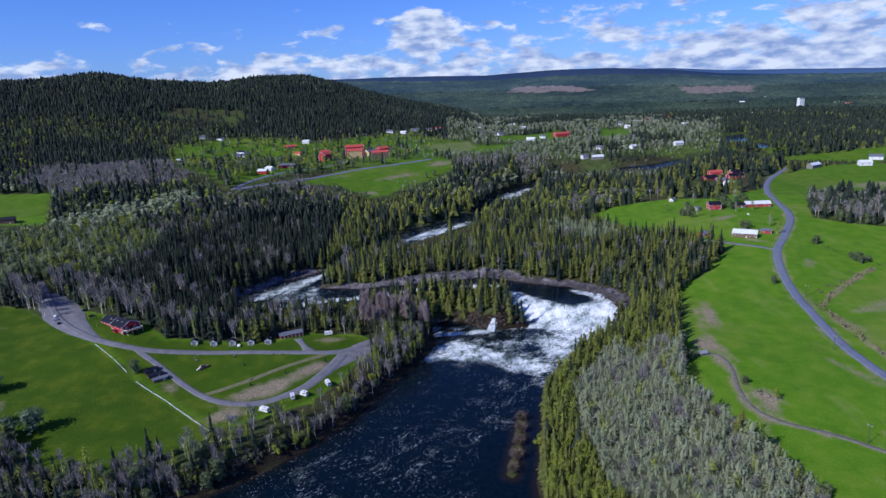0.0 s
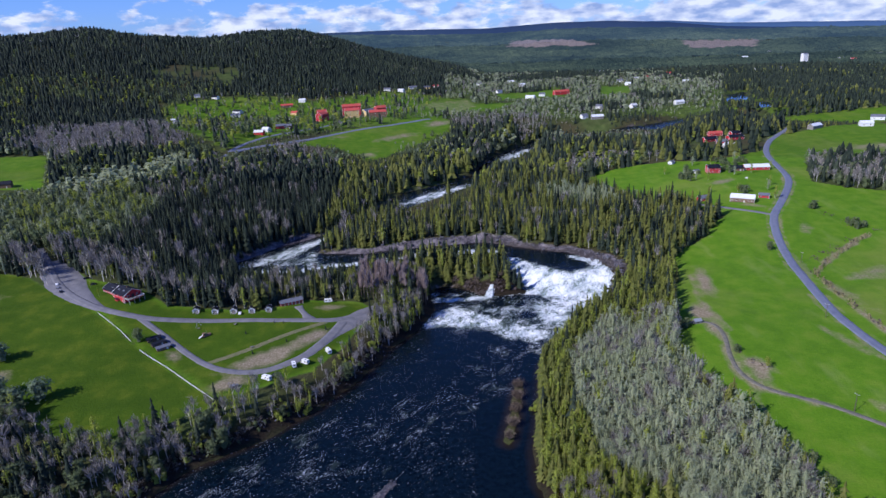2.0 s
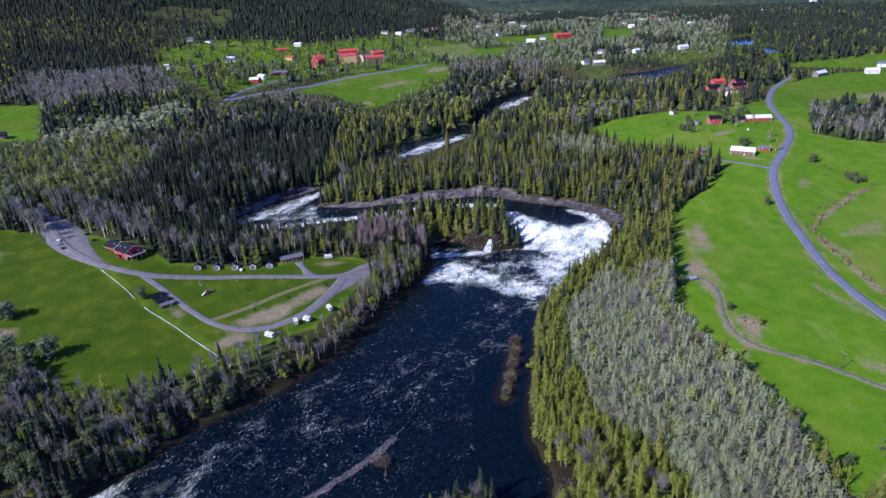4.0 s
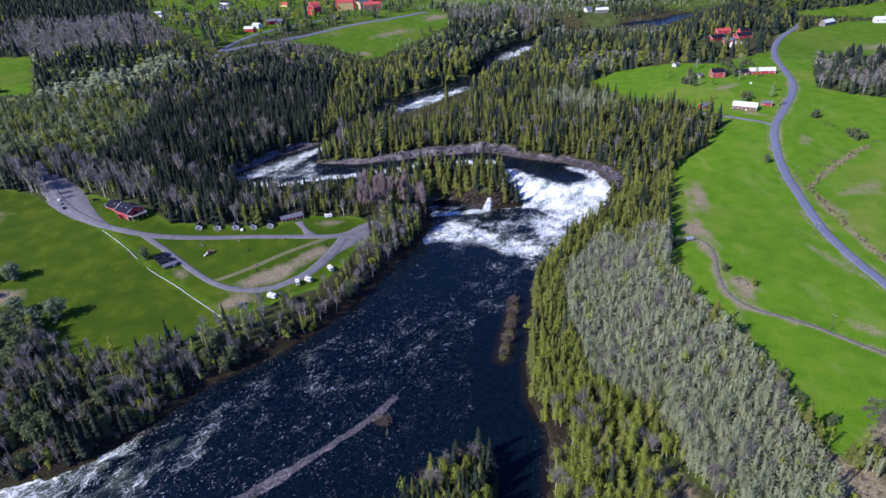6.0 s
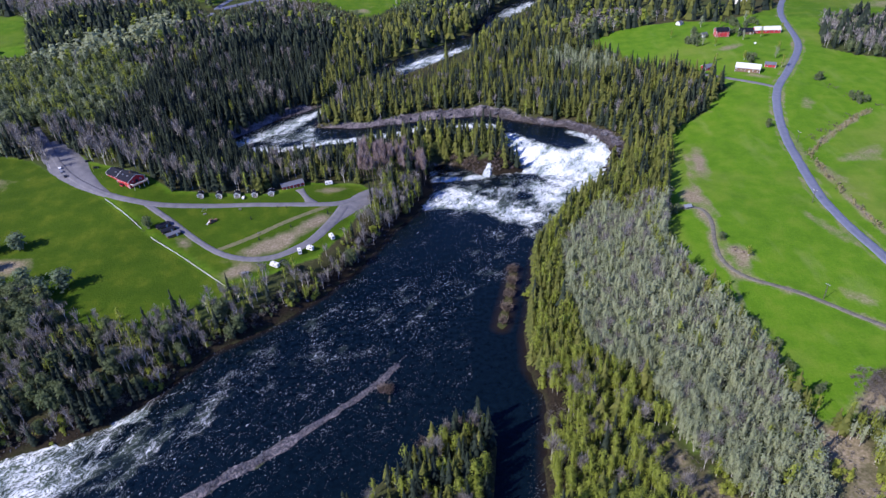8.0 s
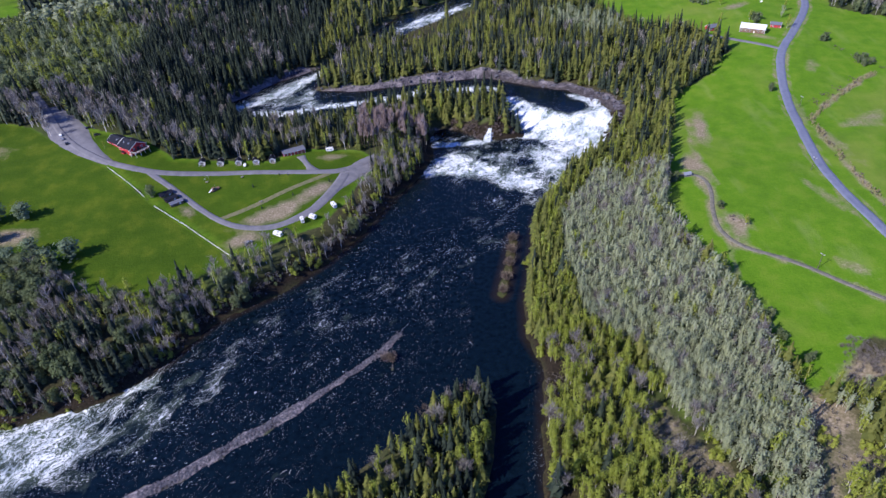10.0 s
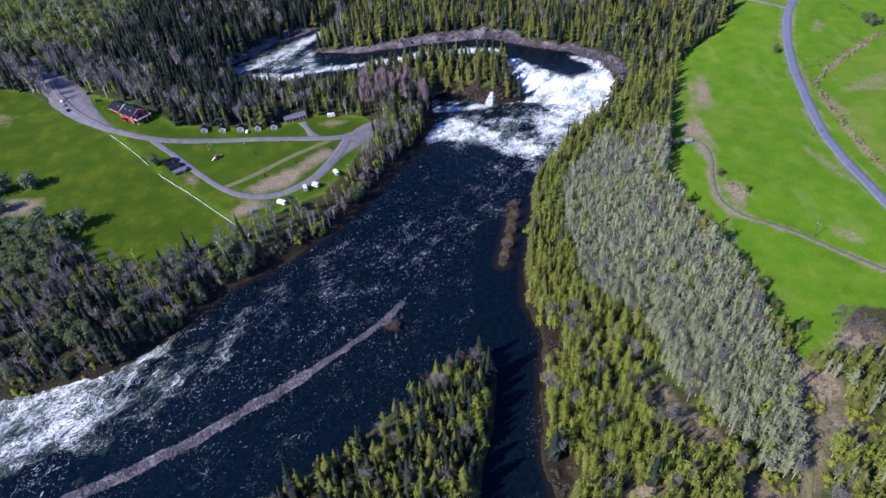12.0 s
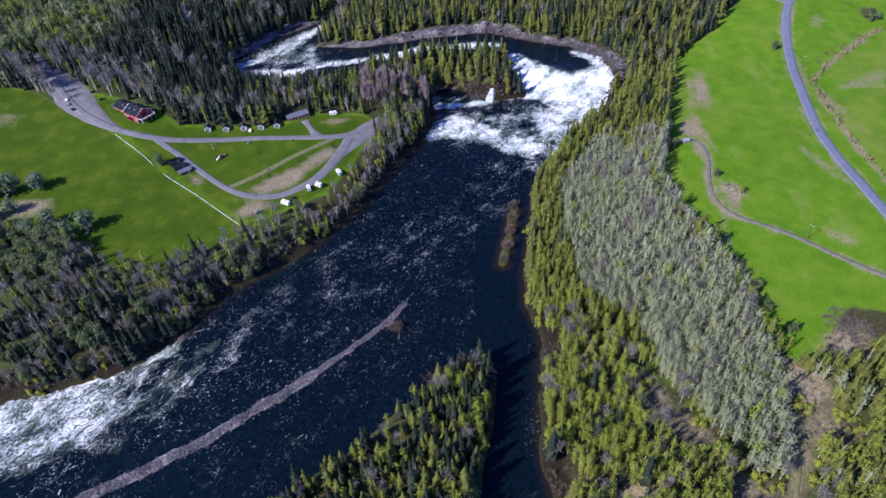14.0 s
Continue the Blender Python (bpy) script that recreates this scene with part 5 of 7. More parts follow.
def plant():
    """Every tree's kind, place and height, from a jittered grid that coarsens with distance."""
    rng = np.random.default_rng(11)
    for r0, r1, step in ((0, 429, 3.05), (0, 430, 3.8), (430, 720, 5.2), (720, 1100, 6.6), (1100, 1800, 8.2), (1800, 2600, 10.5)):
        xs = np.arange(-min(r1, 3600) - 20, min(r1, 3600) + 20, step)
        ys = np.arange(60, r1, step)
        x, y = [c.ravel() for c in np.meshgrid(xs, ys)]
        x = x + (rng.random(len(x)) - 0.5) * step * 0.95
        y = y + (rng.random(len(y)) - 0.5) * step * 0.95
        r = np.hypot(x, y)
        ok = (r >= r0) & (r < r1) & (np.abs(x) < 0.73 * np.hypot(y, 190) + 25) & (y > 92)
        if r1 < 431:
            ok &= inside(x, y, CLOSE_WOOD) == (r1 == 429)
        ok &= ~((r > 2350) & (x < -0.12 * y)) & ~((r > 2270) & (x > -0.09 * y))
        x, y, r = x[ok], y[ok], r[ok]
        ok = ~open_ground(x, y)
        x, y, r = x[ok], y[ok], r[ok]
        z, d, e = land(x, y)
        p, dens = zone_mix(x, y, r)
        shelf = np.minimum(dist(x, y, ROCKY), dist(x, y, FALL_ROCK))
        ok = ((d > 1.2) | (e > 1.5)) & (rng.random(len(x)) < dens) & ((shelf > 6.0 + 5.5 * wave(x, y, 14, 0.6)) | (d < -2) | ((y < 505) & (x < 60) & (shelf > 3)))
        x, y, z, r, p = x[ok], y[ok], z[ok], r[ok], p[ok]
        kind = (p.cumsum(1) < rng.random(len(x))[:, None] * p.sum(1)[:, None]).sum(1).clip(0, len(KINDS) - 1)
        lo, hi = np.array([HEIGHT[k][0] for k in KINDS])[kind], np.array([HEIGHT[k][1] for k in KINDS])[kind]
        h = lo + (hi - lo) * np.clip(0.5 + 0.25 * rng.normal(size=len(x)), 0, 1.1)
        h *= np.where((x > 34) & (x < 200) & (y < 240), 0.92, 1.0) * np.where(r > 1100, 0.82, 1.0) * np.where((y > 900) & (x > 200) & (y < 1350) & (d[ok] < 110), np.clip(0.38 + d[ok] / 130, 0, 1), 1.0)
        h *= np.where((kind == KINDS.index("bare")) & (x < -60) & (y > 400) & (y < 640), 1.3, 1.0)
        h *= (0.8 + 0.4 * rng.random(len(x))) * np.where((x < -60) & (x > -210) & (y > 425) & (y < 530), 0.76, 1.0) * np.where((x < -20) & (y < 400), 0.82, 1.0)
        # low growth on the near side of far water
        if r0 >= 430:
            for back in (130, 100, 70, 45, 20):
                wet = river_dist(x * (1 + back / r), y * (1 + back / r)) < 0
                seen = (x > 200) | np.any([np.hypot(x * (1 + back / r) - gx, y * (1 + back / r) - gy) < gr for gx, gy, gr in RIVER_GAPS], 0)
                h = np.where(wet & seen, np.minimum(h, 0.8 + 0.075 * back), h)
        # and before the far meadows and the village
        if r0 >= 720:
            for back in (90, 65, 40, 20):
                bx, by = x * (1 + back / r), y * (1 + back / r)
                open_ = inside(bx, by, VILLAGE_GREEN)
                for poly in FAR_FIELDS:
                    open_ |= inside(bx, by, poly)
                open_ &= ~inside(x, y, VILLAGE_GREEN)
                h = np.where(open_, np.minimum(h, 3.0 + 0.10 * back), h)
        TREES.append(np.stack([x, y, z, h, kind, r], 1))


def grow():
    plant()
    t = np.vstack(TREES)
    rng = np.random.default_rng(5)
    for k, kind in enumerate(KINDS):
        label, leaf, bark, thing = LABELS[kind]
        mine = t[t[:, 4] == k]
        # the nearest of each kind stand as trees of their own
        order = np.argsort(np.hypot(mine[:, 0] - 40, mine[:, 1] - 190))
        single, mine = mine[order[:215]], mine[order[215:]]
        crowns = []
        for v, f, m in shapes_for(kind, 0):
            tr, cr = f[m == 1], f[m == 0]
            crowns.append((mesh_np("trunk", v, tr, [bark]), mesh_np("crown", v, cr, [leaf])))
        for x, y, z, h, _, _ in single:
            e = new(thing)
            tagged(e, label, "tree", "trees of the river wood")
            w = h * (0.85 + 0.3 * rng.random())
            e.matrix_basis = pose(x, y, z - 0.2, 0, 0, 360 * rng.random()) @ Matrix.Diagonal((w, w, h, 1))
            tm, cm = crowns[rng.integers(0, len(crowns))]
            for nm, me in (("trunk", tm), ("crown", cm)):
                o = new(nm, me)
                o.parent = e
        for lod, (r0, r1) in enumerate(((0, 470), (470, 760), (760, 1900), (1900, 9000))):
            s = mine[(mine[:, 5] >= r0) & (mine[:, 5] < r1)]
            if len(s):
                wide = (0.85 + 0.35 * rng.random(len(s))) * (1.0, 1.05, 1.25, 1.7)[lod]
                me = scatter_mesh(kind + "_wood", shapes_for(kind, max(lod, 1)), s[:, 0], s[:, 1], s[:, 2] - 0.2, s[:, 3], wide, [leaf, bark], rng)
                tagged(new({"spruce": "spruce_forest", "pine": "conifer_forest", "birch": "birch_wood", "aspen": "aspen_grove", "broad": "leafy_wood", "bare": "bare_birch_wood", "dead": "dry_larch_stand"}[kind], me),
                       "stand of " + label.replace("spruce with", "spruces with").replace("conifer with", "conifers with").replace("birch with", "birches with").replace("aspen with", "aspens with").replace("larch with", "larches with").replace("tree with", "trees with"), "forest", kind="stuff")


def bushes(name, label, leaf, spots, lo, hi, wide=1.3, twiggy=False):
    """Low shrubs scattered on given spots: x, y, spread, number."""
    rng = np.random.default_rng(len(name))
    xs, ys = [], []
    for cx, cy, sp, n in spots:
        a, r = rng.random(n) * 6.28, sp * np.sqrt(rng.random(n))
        xs.append(cx + r * np.cos(a))
        ys.append(cy + r * np.sin(a))
    x, y = np.concatenate(xs), np.concatenate(ys)
    z = land(x, y)[0]
    h = lo + (hi - lo) * rng.random(len(x))
    shp = [leafless(np.random.default_rng(i), 64, 0.40, 6, 0.022, 2) if twiggy else broadleaf(np.random.default_rng(i), 70, 0.13, 0.42, 0.02, 5, False) for i in range(4)]
    tagged(new(name, scatter_mesh(name, shp, x, y, z - 0.1, h, np.full(len(x), wide), [leaf, M_BARK], rng)), label, "shrubs", kind="stuff")

# ---- buildings, vehicles and small things ----
def box(cx, cy, cz, sx, sy, sz):
    """A box by its middle and size."""
    v = np.array([[a, b, c] for a in (-0.5, 0.5) for b in (-0.5, 0.5) for c in (-0.5, 0.5)]) * (sx, sy, sz) + (cx, cy, cz)
    q = [(0, 1, 3, 2), (4, 6, 7, 5), (0, 4, 5, 1), (2, 3, 7, 6), (0, 2, 6, 4), (1, 5, 7, 3)]
    return v, np.array([t for a, b, c, d in q for t in ((a, b, c), (a, c, d))])


def prism(profile, y0, y1):
    """A solid: an outline in x and z, drawn out along y. The outline runs round once."""
    n = len(profile)
    v = np.array([[x, y, z] for y in (y0, y1) for x, z in profile], float)
    f = [(0, i, i + 1) for i in range(1, n - 1)] + [(n, n + i + 1, n + i) for i in range(1, n - 1)]
    f += [t for i in range(n) for t in ((i, n + i, (i + 1) % n), ((i + 1) % n, n + i, n + (i + 1) % n))]
    return v, np.array(f)


def wheel_shape(x, y, r, w):
    a = np.arange(14) * 2 * np.pi / 14
    return prism([(x + r * math.cos(k), r + r * math.sin(k)) for k in a], y - w / 2, y + w / 2)


def part(name, vf, material, parent, label=""):
    o = new(name, mesh_np(name, vf[0], vf[1], [material]))
    o.parent = parent
    if label:
        o["label"] = label
    return o


def merged(*items):
    s = Shape()
    for v, f in items:
        s.add(v, f)
    return s.done()[:2]


def base(name, x, y, rot, label, category, group="", sink=0.0, span=3.0):
    """An Empty where a thing stands, at the lowest ground under it."""
    r = span
    z = min(ground_at(x + a, y + b) for a in (-r, 0, r) for b in (-r, 0, r)) if span > 1 else ground_at(x, y)
    e = new(name)
    e.matrix_basis = pose(x, y, z - sink, 0, 0, rot)
    return tagged(e, label, category, group)


def window_part(parent, x, y, z, w, h, face, frame_mat, depth=0.10):
    """A window on a wall: face is 'x+', 'x-', 'y+' or 'y-'."""
    s = 1 if face[1] == "+" else -1
    if face[0] == "y":
        fr = merged(*(box(x + dx, y + s * depth / 2, z + dz, a, depth, b) for dx, dz, a, b in ((0, h / 2, w + 0.24, 0.12), (0, -h / 2, w + 0.24, 0.12), (-w / 2, 0, 0.12, h), (w / 2, 0, 0.12, h), (0, 0, 0.07, h))))
        pane = box(x, y + s * 0.02, z, w, 0.04, h)
    else:
        fr = merged(*(box(x + s * depth / 2, y + dy, z + dz, depth, a, b) for dy, dz, a, b in ((0, h / 2, w + 0.24, 0.12), (0, -h / 2, w + 0.24, 0.12), (-w / 2, 0, 0.12, h), (w / 2, 0, 0.12, h), (0, 0, 0.07, h))))
        pane = box(x + s * 0.02, y, z, 0.04, w, h)
    o = part("window", fr, frame_mat, parent, "white-framed window" if frame_mat is M_WHITE else "")
    part("pane", pane, M_GLASS, o)
    return o


def building(name, label, x, y, rot, length, width, high, rise, wall, roof, trim=M_WHITE, rows=1, per_long=3, per_gable=1, chimney=False, door=True, group="", category="house", eave=0.45, plinth=0.4):
    """A gabled house: its ridge runs along its own x axis."""
    e = base(name, x, y, rot, label, category, group, 0.3, max(2.0, min(length, width) * 0.45))
    L, W, H = length / 2, width / 2, high + 0.3
    v = np.array([[a, b, c] for a in (-L, L) for b, c in ((-W, 0), (W, 0), (W, H), (0, H + rise), (-W, H))])
    f = [(0, 1, 2), (0, 2, 3), (0, 3, 4), (5, 7, 6), (5, 8, 7), (5, 9, 8)] + [t for i in range(5) for t in ((i, (i + 1) % 5 + 5, (i + 1) % 5), (i, i + 5, (i + 1) % 5 + 5))]
    part("wall", (v, np.array(f)), wall, e)
    if plinth:
        part("plinth", box(0, 0, plinth / 2, length + 0.12, width + 0.12, plinth + 0.3), M_STONE, e)
    k = rise / W
    t = 0.22
    for s in (-1, 1):
        y1, z1 = s * (W + eave), H - k * eave
        prof = [(0.0, H + rise + t), (0.0, H + rise + 0.01), (y1, z1 + 0.01), (y1, z1 + t)]
        vv, ff = prism(prof, -L - eave, L + eave)
        vv = vv[:, [1, 0, 2]]
        part("roof", (vv, ff), roof, e)
    if trim is not None:
        for a in (-1, 1):
            for b in (-1, 1):
                part("corner_board", box(a * L, b * W, H / 2, 0.26, 0.26, H), trim, e)
            for s in (-1, 1):
                xx = a * (L + eave + 0.03)
                vv = np.array([[xx + dx, s * yy, zz] for dx in (-0.05, 0.05) for yy, zz in ((0, H + rise + t + 0.03), (0, H + rise - 0.12), (W + eave, H - k * eave - 0.12), (W + eave, H - k * eave + t + 0.03))])
                part("bargeboard", (vv, prism([(0, 0), (1, 0), (1, 1), (0, 1)], 0, 1)[1]), trim, e)
    storey = high / rows
    ww, wh = min(1.15, length / per_long * 0.45), min(1.35, storey * 0.48)
    for r in range(rows):
        z = 0.3 + storey * (r + 0.55)
        for i in range(per_long):
            xx = -L + length * (i + 0.5) / per_long
            for s in (-1, 1):
                if door and s < 0 and r == 0 and i == per_long // 2:
                    d = part("door", box(xx, -W - 0.04, 0.3 + 1.05, 1.0, 0.1, 2.1), M_BROWN_WOOD if wall is not M_BROWN_WOOD else M_WHITE, e)
                    part("handle", box(xx + 0.38, -W - 0.12, 1.3, 0.05, 0.08, 0.16), M_STEEL, d)
                else:
                    window_part(e, xx, s * W, z, ww, wh, "y+" if s > 0 else "y-", trim or M_GREY_WOOD)
        for i in range(per_gable):
            yy = -W + width * (i + 0.5) / per_gable
            for s in (-1, 1):
                window_part(e, s * L, yy, z, ww, wh, "x+" if s > 0 else "x-", trim or M_GREY_WOOD)
    if chimney:
        c = part("chimney", box(length * 0.12, 0, H + rise + 0.4, 0.8, 0.8, 1.6), M_BROWN_WOOD, e, "brick chimney stack")
        part("cap", box(length * 0.12, 0, H + rise + 1.24, 1.0, 1.0, 0.12), M_DARK_ROOF, c)
    KEEP_CLEAR.append((x, y, max(length, width) * 0.62 + 2))
    if y > 650:
        k = math.hypot(x, y)
        KEEP_CLEAR.extend((x - q * x / k, y - q * y / k, length * 0.6 + 3) for q in (14, 30))
    return e


def main_house():
    """Two wings end to end: a narrow one, and a wider one whose gable opens on a balcony."""
    e = building("guest_house", "long red wooden guest house with black roof, white trim and balcony", -217.5, 412.5, -35.5, 14, 12.4, 5.4, 3.1, M_RED, M_DARK_ROOF, rows=2, per_long=4, per_gable=2, chimney=True, plinth=0.5, eave=0.7)
    wing = building("wing", "", -229.4, 421.0, -35.5, 15, 10.0, 5.0, 2.5, M_RED, M_DARK_ROOF, rows=2, per_long=5, per_gable=2, door=False, plinth=0.5, eave=0.6)
    m = e.matrix_basis.inverted() @ wing.matrix_basis
    m.translation.z = 0
    for o in [c for c in bpy.data.objects if c.parent is wing]:
        o.parent = e
        o.matrix_basis = m @ o.matrix_basis
    bpy.data.objects.remove(wing)
    # white batten along the roof's joint and ridge
    part("roof_batten", merged(*(((lambda v, f: (v[:, [1, 0, 2]], f))(*prism([(0.0, 9.10), (0.0, 8.98), (s * 6.9, 5.54), (s * 6.9, 5.66)], -7.78, -7.5))) for s in (-1, 1))), M_WHITE, e, "white roof batten")
    for xx, yy in ((-3.0, -3.2), (2.4, -3.0), (-12.5, -2.6)):
        part("roof_hatch", box(xx, yy, 7.75 if xx > -8 else 7.2, 1.0, 0.9, 0.5), M_STEEL, e)
    # balcony on the gable towards the river
    deck = part("balcony", box(9.4, 0, 3.0, 4.6, 11.6, 0.2), M_BROWN_WOOD, e, "brown wooden balcony deck")
    for yy in (-5.4, -1.8, 1.8, 5.4):
        part("post", box(11.5, yy, 1.5, 0.18, 0.18, 3.2), M_WHITE, deck)
        part("post", box(11.5, yy, 3.65, 0.12, 0.12, 1.1), M_WHITE, deck)
    for zz in (3.45, 3.8, 4.15):
        part("rail", box(11.5, 0, zz, 0.08, 11.4, 0.12), M_WHITE, deck)
        for yy in (-5.7, 5.7):
            part("rail", box(9.4, yy, zz, 4.2, 0.08, 0.12), M_WHITE, deck)
    part("balcony_door", box(7.06, 0, 4.2, 0.1, 2.0, 2.1), M_GLASS, e)
    part("porch", box(-1.0, -7.0, 1.2, 3.2, 2.0, 2.4), M_RED, e)
    part("porch_roof", box(-1.0, -7.1, 2.5, 3.8, 2.6, 0.16), M_DARK_ROOF, e)


def cabin(x, y, rot):
    """A small camping cabin; its gable with the porch looks along its own +x."""
    e = building("cabin", "small pale grey camping cabin with dark roof and porch", x, y, rot, 4.6, 3.9, 2.3, 1.2, M_WHITE, M_DARK_ROOF, M_WHITE, 1, 1, 1, door=False, group="row of camping cabins", category="cabin", eave=0.4)
    porch = part("porch", box(3.2, 0, 0.35, 1.7, 3.7, 0.2), M_GREY_WOOD, e)
    for yy in (-1.7, 1.7):
        part("post", box(3.9, yy, 1.3, 0.12, 0.12, 2.4), M_WHITE, porch)
        part("rail", box(3.2, yy, 1.2, 1.5, 0.08, 0.1), M_WHITE, porch)
    # flat grey board set on the white gable wall
    part("gable_panel", box(2.36, 0, 1.5, 0.08, 2.4, 2.0), M_GREY_WOOD, e, "dark front panel")


def service_shed():
    e = base("service_building", -108, 423, 24, "long low service building with blue-grey roof and red front", "building", "", 0.2, 4)
    part("wall", box(0, 0.4, 1.5, 16, 6.6, 3.0), M_RED, e)
    vv, ff = prism([(-3.6, 2.95), (-3.6, 3.1), (0.4, 4.3), (4.2, 3.1), (4.2, 2.95), (0.4, 4.1)], -8.4, 8.4)
    part("roof", (vv[:, [1, 0, 2]], ff), M_GREY_ROOF, e)
    for i in range(7):
        part("post", box(-7.8 + 2.6 * i, -3.4, 1.45, 0.22, 0.16, 2.9), M_WHITE, e)
        part("door", box(-6.6 + 2.2 * i, -2.95, 1.1, 0.95, 0.1, 2.0), M_BROWN_WOOD, e)
    KEEP_CLEAR.append((-108, 423, 10))


def lean_shed(x, y, rot, roof, length=8.0):
    e = building("store_shed", "low dark wooden store shed with grey roof beside the loop road", x, y, rot, length, 3.8, 2.0, 0.7, M_BROWN_WOOD, roof, None, 1, 2, 1, door=True, group="sheds by the camping lawn", category="shed", plinth=0)
    return e


def camper(x, y, rot, label, length=6.6):
    k = math.hypot(x, y)
    KEEP_CLEAR.extend([(x - 5 * x / k, y - 5 * y / k, 7), (x - 13 * x / k, y - 13 * y / k, 6)])
    e = base("motorhome", x, y, rot, label, "motorhome", "motorhomes on the camping ground", 0, 0.5)
    h = length / 2
    body = [(-h, 0.55), (h - 1.9, 0.55), (h - 1.9, 1.75), (h - 0.9, 2.25), (h - 0.75, 2.75), (h - 1.1, 2.95), (-h, 2.95)]
    part("body", prism(body, -1.1, 1.1), M_CARBODY, e)
    cab = part("cab", prism([(h - 1.9, 0.5), (h, 0.5), (h, 1.15), (h - 0.55, 1.35), (h - 1.15, 2.1), (h - 1.9, 2.1)], -0.98, 0.98), M_CARBODY, e)
    part("windscreen", prism([(h - 0.52, 1.38), (h - 0.46, 1.38), (h - 1.06, 2.1), (h - 1.12, 2.1)], -0.86, 0.86), M_GLASS, cab)
    for s in (-1, 1):
        part("side_window", box(-0.6, s * 1.11, 1.95, 1.2, 0.04, 0.6), M_GLASS, e)
        part("side_window", box(-h + 0.9, s * 1.11, 1.95, 0.8, 0.04, 0.5), M_GLASS, e)
        part("stripe", box(-0.5, s * 1.112, 1.25, length - 2.6, 0.03, 0.12), M_CARGREY, e)
    part("roof_hatch", box(-0.8, 0, 3.0, 0.8, 0.8, 0.12), M_GLASS, e)
    part("rear_window", box(-h - 0.01, 0, 2.0, 0.04, 1.2, 0.6), M_GLASS, e)
    for xx in (-h + 1.3, h - 1.0):
        for s in (-1, 1):
            w = part("wheel", wheel_shape(xx, s * 0.92, 0.36, 0.24), M_TYRE, e)
            part("rim", box(xx, s * 1.05, 0.36, 0.34, 0.04, 0.34), M_STEEL, w)


def caravan(x, y, rot):
    e = base("caravan", x, y, rot, "white touring caravan on the grass", "caravan", "", 0, 0.5)
    part("body", prism([(-2.8, 0.5), (2.5, 0.5), (2.9, 1.1), (2.6, 2.3), (2.2, 2.6), (-2.5, 2.6), (-2.85, 2.2)], -1.12, 1.12), M_CARBODY, e)
    for s in (-1, 1):
        for xx in (-1.6, 0.9):
            part("side_window", box(xx, s * 1.13, 1.75, 1.1, 0.04, 0.55), M_GLASS, e)
        w = part("wheel", wheel_shape(-0.2, s * 0.98, 0.33, 0.2), M_TYRE, e)
        part("rim", box(-0.2, s * 1.1, 0.33, 0.3, 0.04, 0.3), M_STEEL, w)
    part("drawbar", box(3.5, 0, 0.5, 1.3, 0.12, 0.1), M_STEEL, e)
    part("roof_hatch", box(0.2, 0, 2.64, 0.7, 0.7, 0.1), M_GLASS, e)


def car(x, y, rot, paint, label):
    e = base("car", x, y, rot, label, "car", "parked cars", 0, 0.5)
    part("body", prism([(-2.2, 0.35), (2.15, 0.35), (2.2, 0.7), (1.9, 0.88), (0.9, 0.98), (0.3, 1.42), (-1.2, 1.46), (-1.9, 1.05), (-2.2, 0.95)], -0.88, 0.88), paint, e)
    for s in (-1, 1):
        part("side_window", prism([(0.72, 1.0), (0.25, 1.36), (-1.15, 1.38), (-1.65, 1.05)], s * 0.89 - 0.02, s * 0.89 + 0.02), M_GLASS, e)
    part("windscreen", prism([(0.93, 1.0), (0.97, 1.0), (0.37, 1.43), (0.33, 1.43)], -0.76, 0.76), M_GLASS, e)
    for xx in (-1.35, 1.35):
        for s in (-1, 1):
            w = part("wheel", wheel_shape(xx, s * 0.8, 0.32, 0.2), M_TYRE, e)
            part("rim", box(xx, s * 0.91, 0.32, 0.3, 0.03, 0.3), M_STEEL, w)


def fence():
    """A white rail fence between the meadow and the camping ground."""
    e = new("fence")
    tagged(e, "low white rail fence along the meadow edge", "fence")
    p = np.array(FENCE_LINE, float)
    s = np.r_[0, np.cumsum(np.hypot(*np.diff(p, axis=0).T))]
    t = np.arange(0, s[-1], 2.5)
    x, y = np.interp(t, s, p[:, 0]), np.interp(t, s, p[:, 1])
    z = land(x, y)[0]
    e.location = (x[0], y[0], z[0])
    post = mesh_np("post", *box(0, 0, 0.45, 0.14, 0.14, 1.4), [M_WHITE])
    for i in range(len(t)):
        if -195 < x[i] < -187:  # an opening in the fence
            continue
        o = new("post", post)
        o.parent, o.location = e, (x[i] - x[0], y[i] - y[0], z[i] - z[0])
        if i and not -195 < x[i - 1] < -187:
            a, b = np.array([x[i - 1], y[i - 1], z[i - 1]]), np.array([x[i], y[i], z[i]])
            q = a - (x[0], y[0], z[0])
            r = b - (x[0], y[0], z[0])
            for hh in (0.5, 0.95):
                n = np.array([-(r - q)[1], (r - q)[0], 0]) / np.hypot(*(r - q)[:2]) * 0.03
                v = np.array([c + sg * n + (0, 0, hh + dz) for c in (q, r) for sg in (-1, 1) for dz in (-0.07, 0.07)])
                part("rail", (v, box(0, 0, 0, 1, 1, 1)[1]), M_WHITE, e)


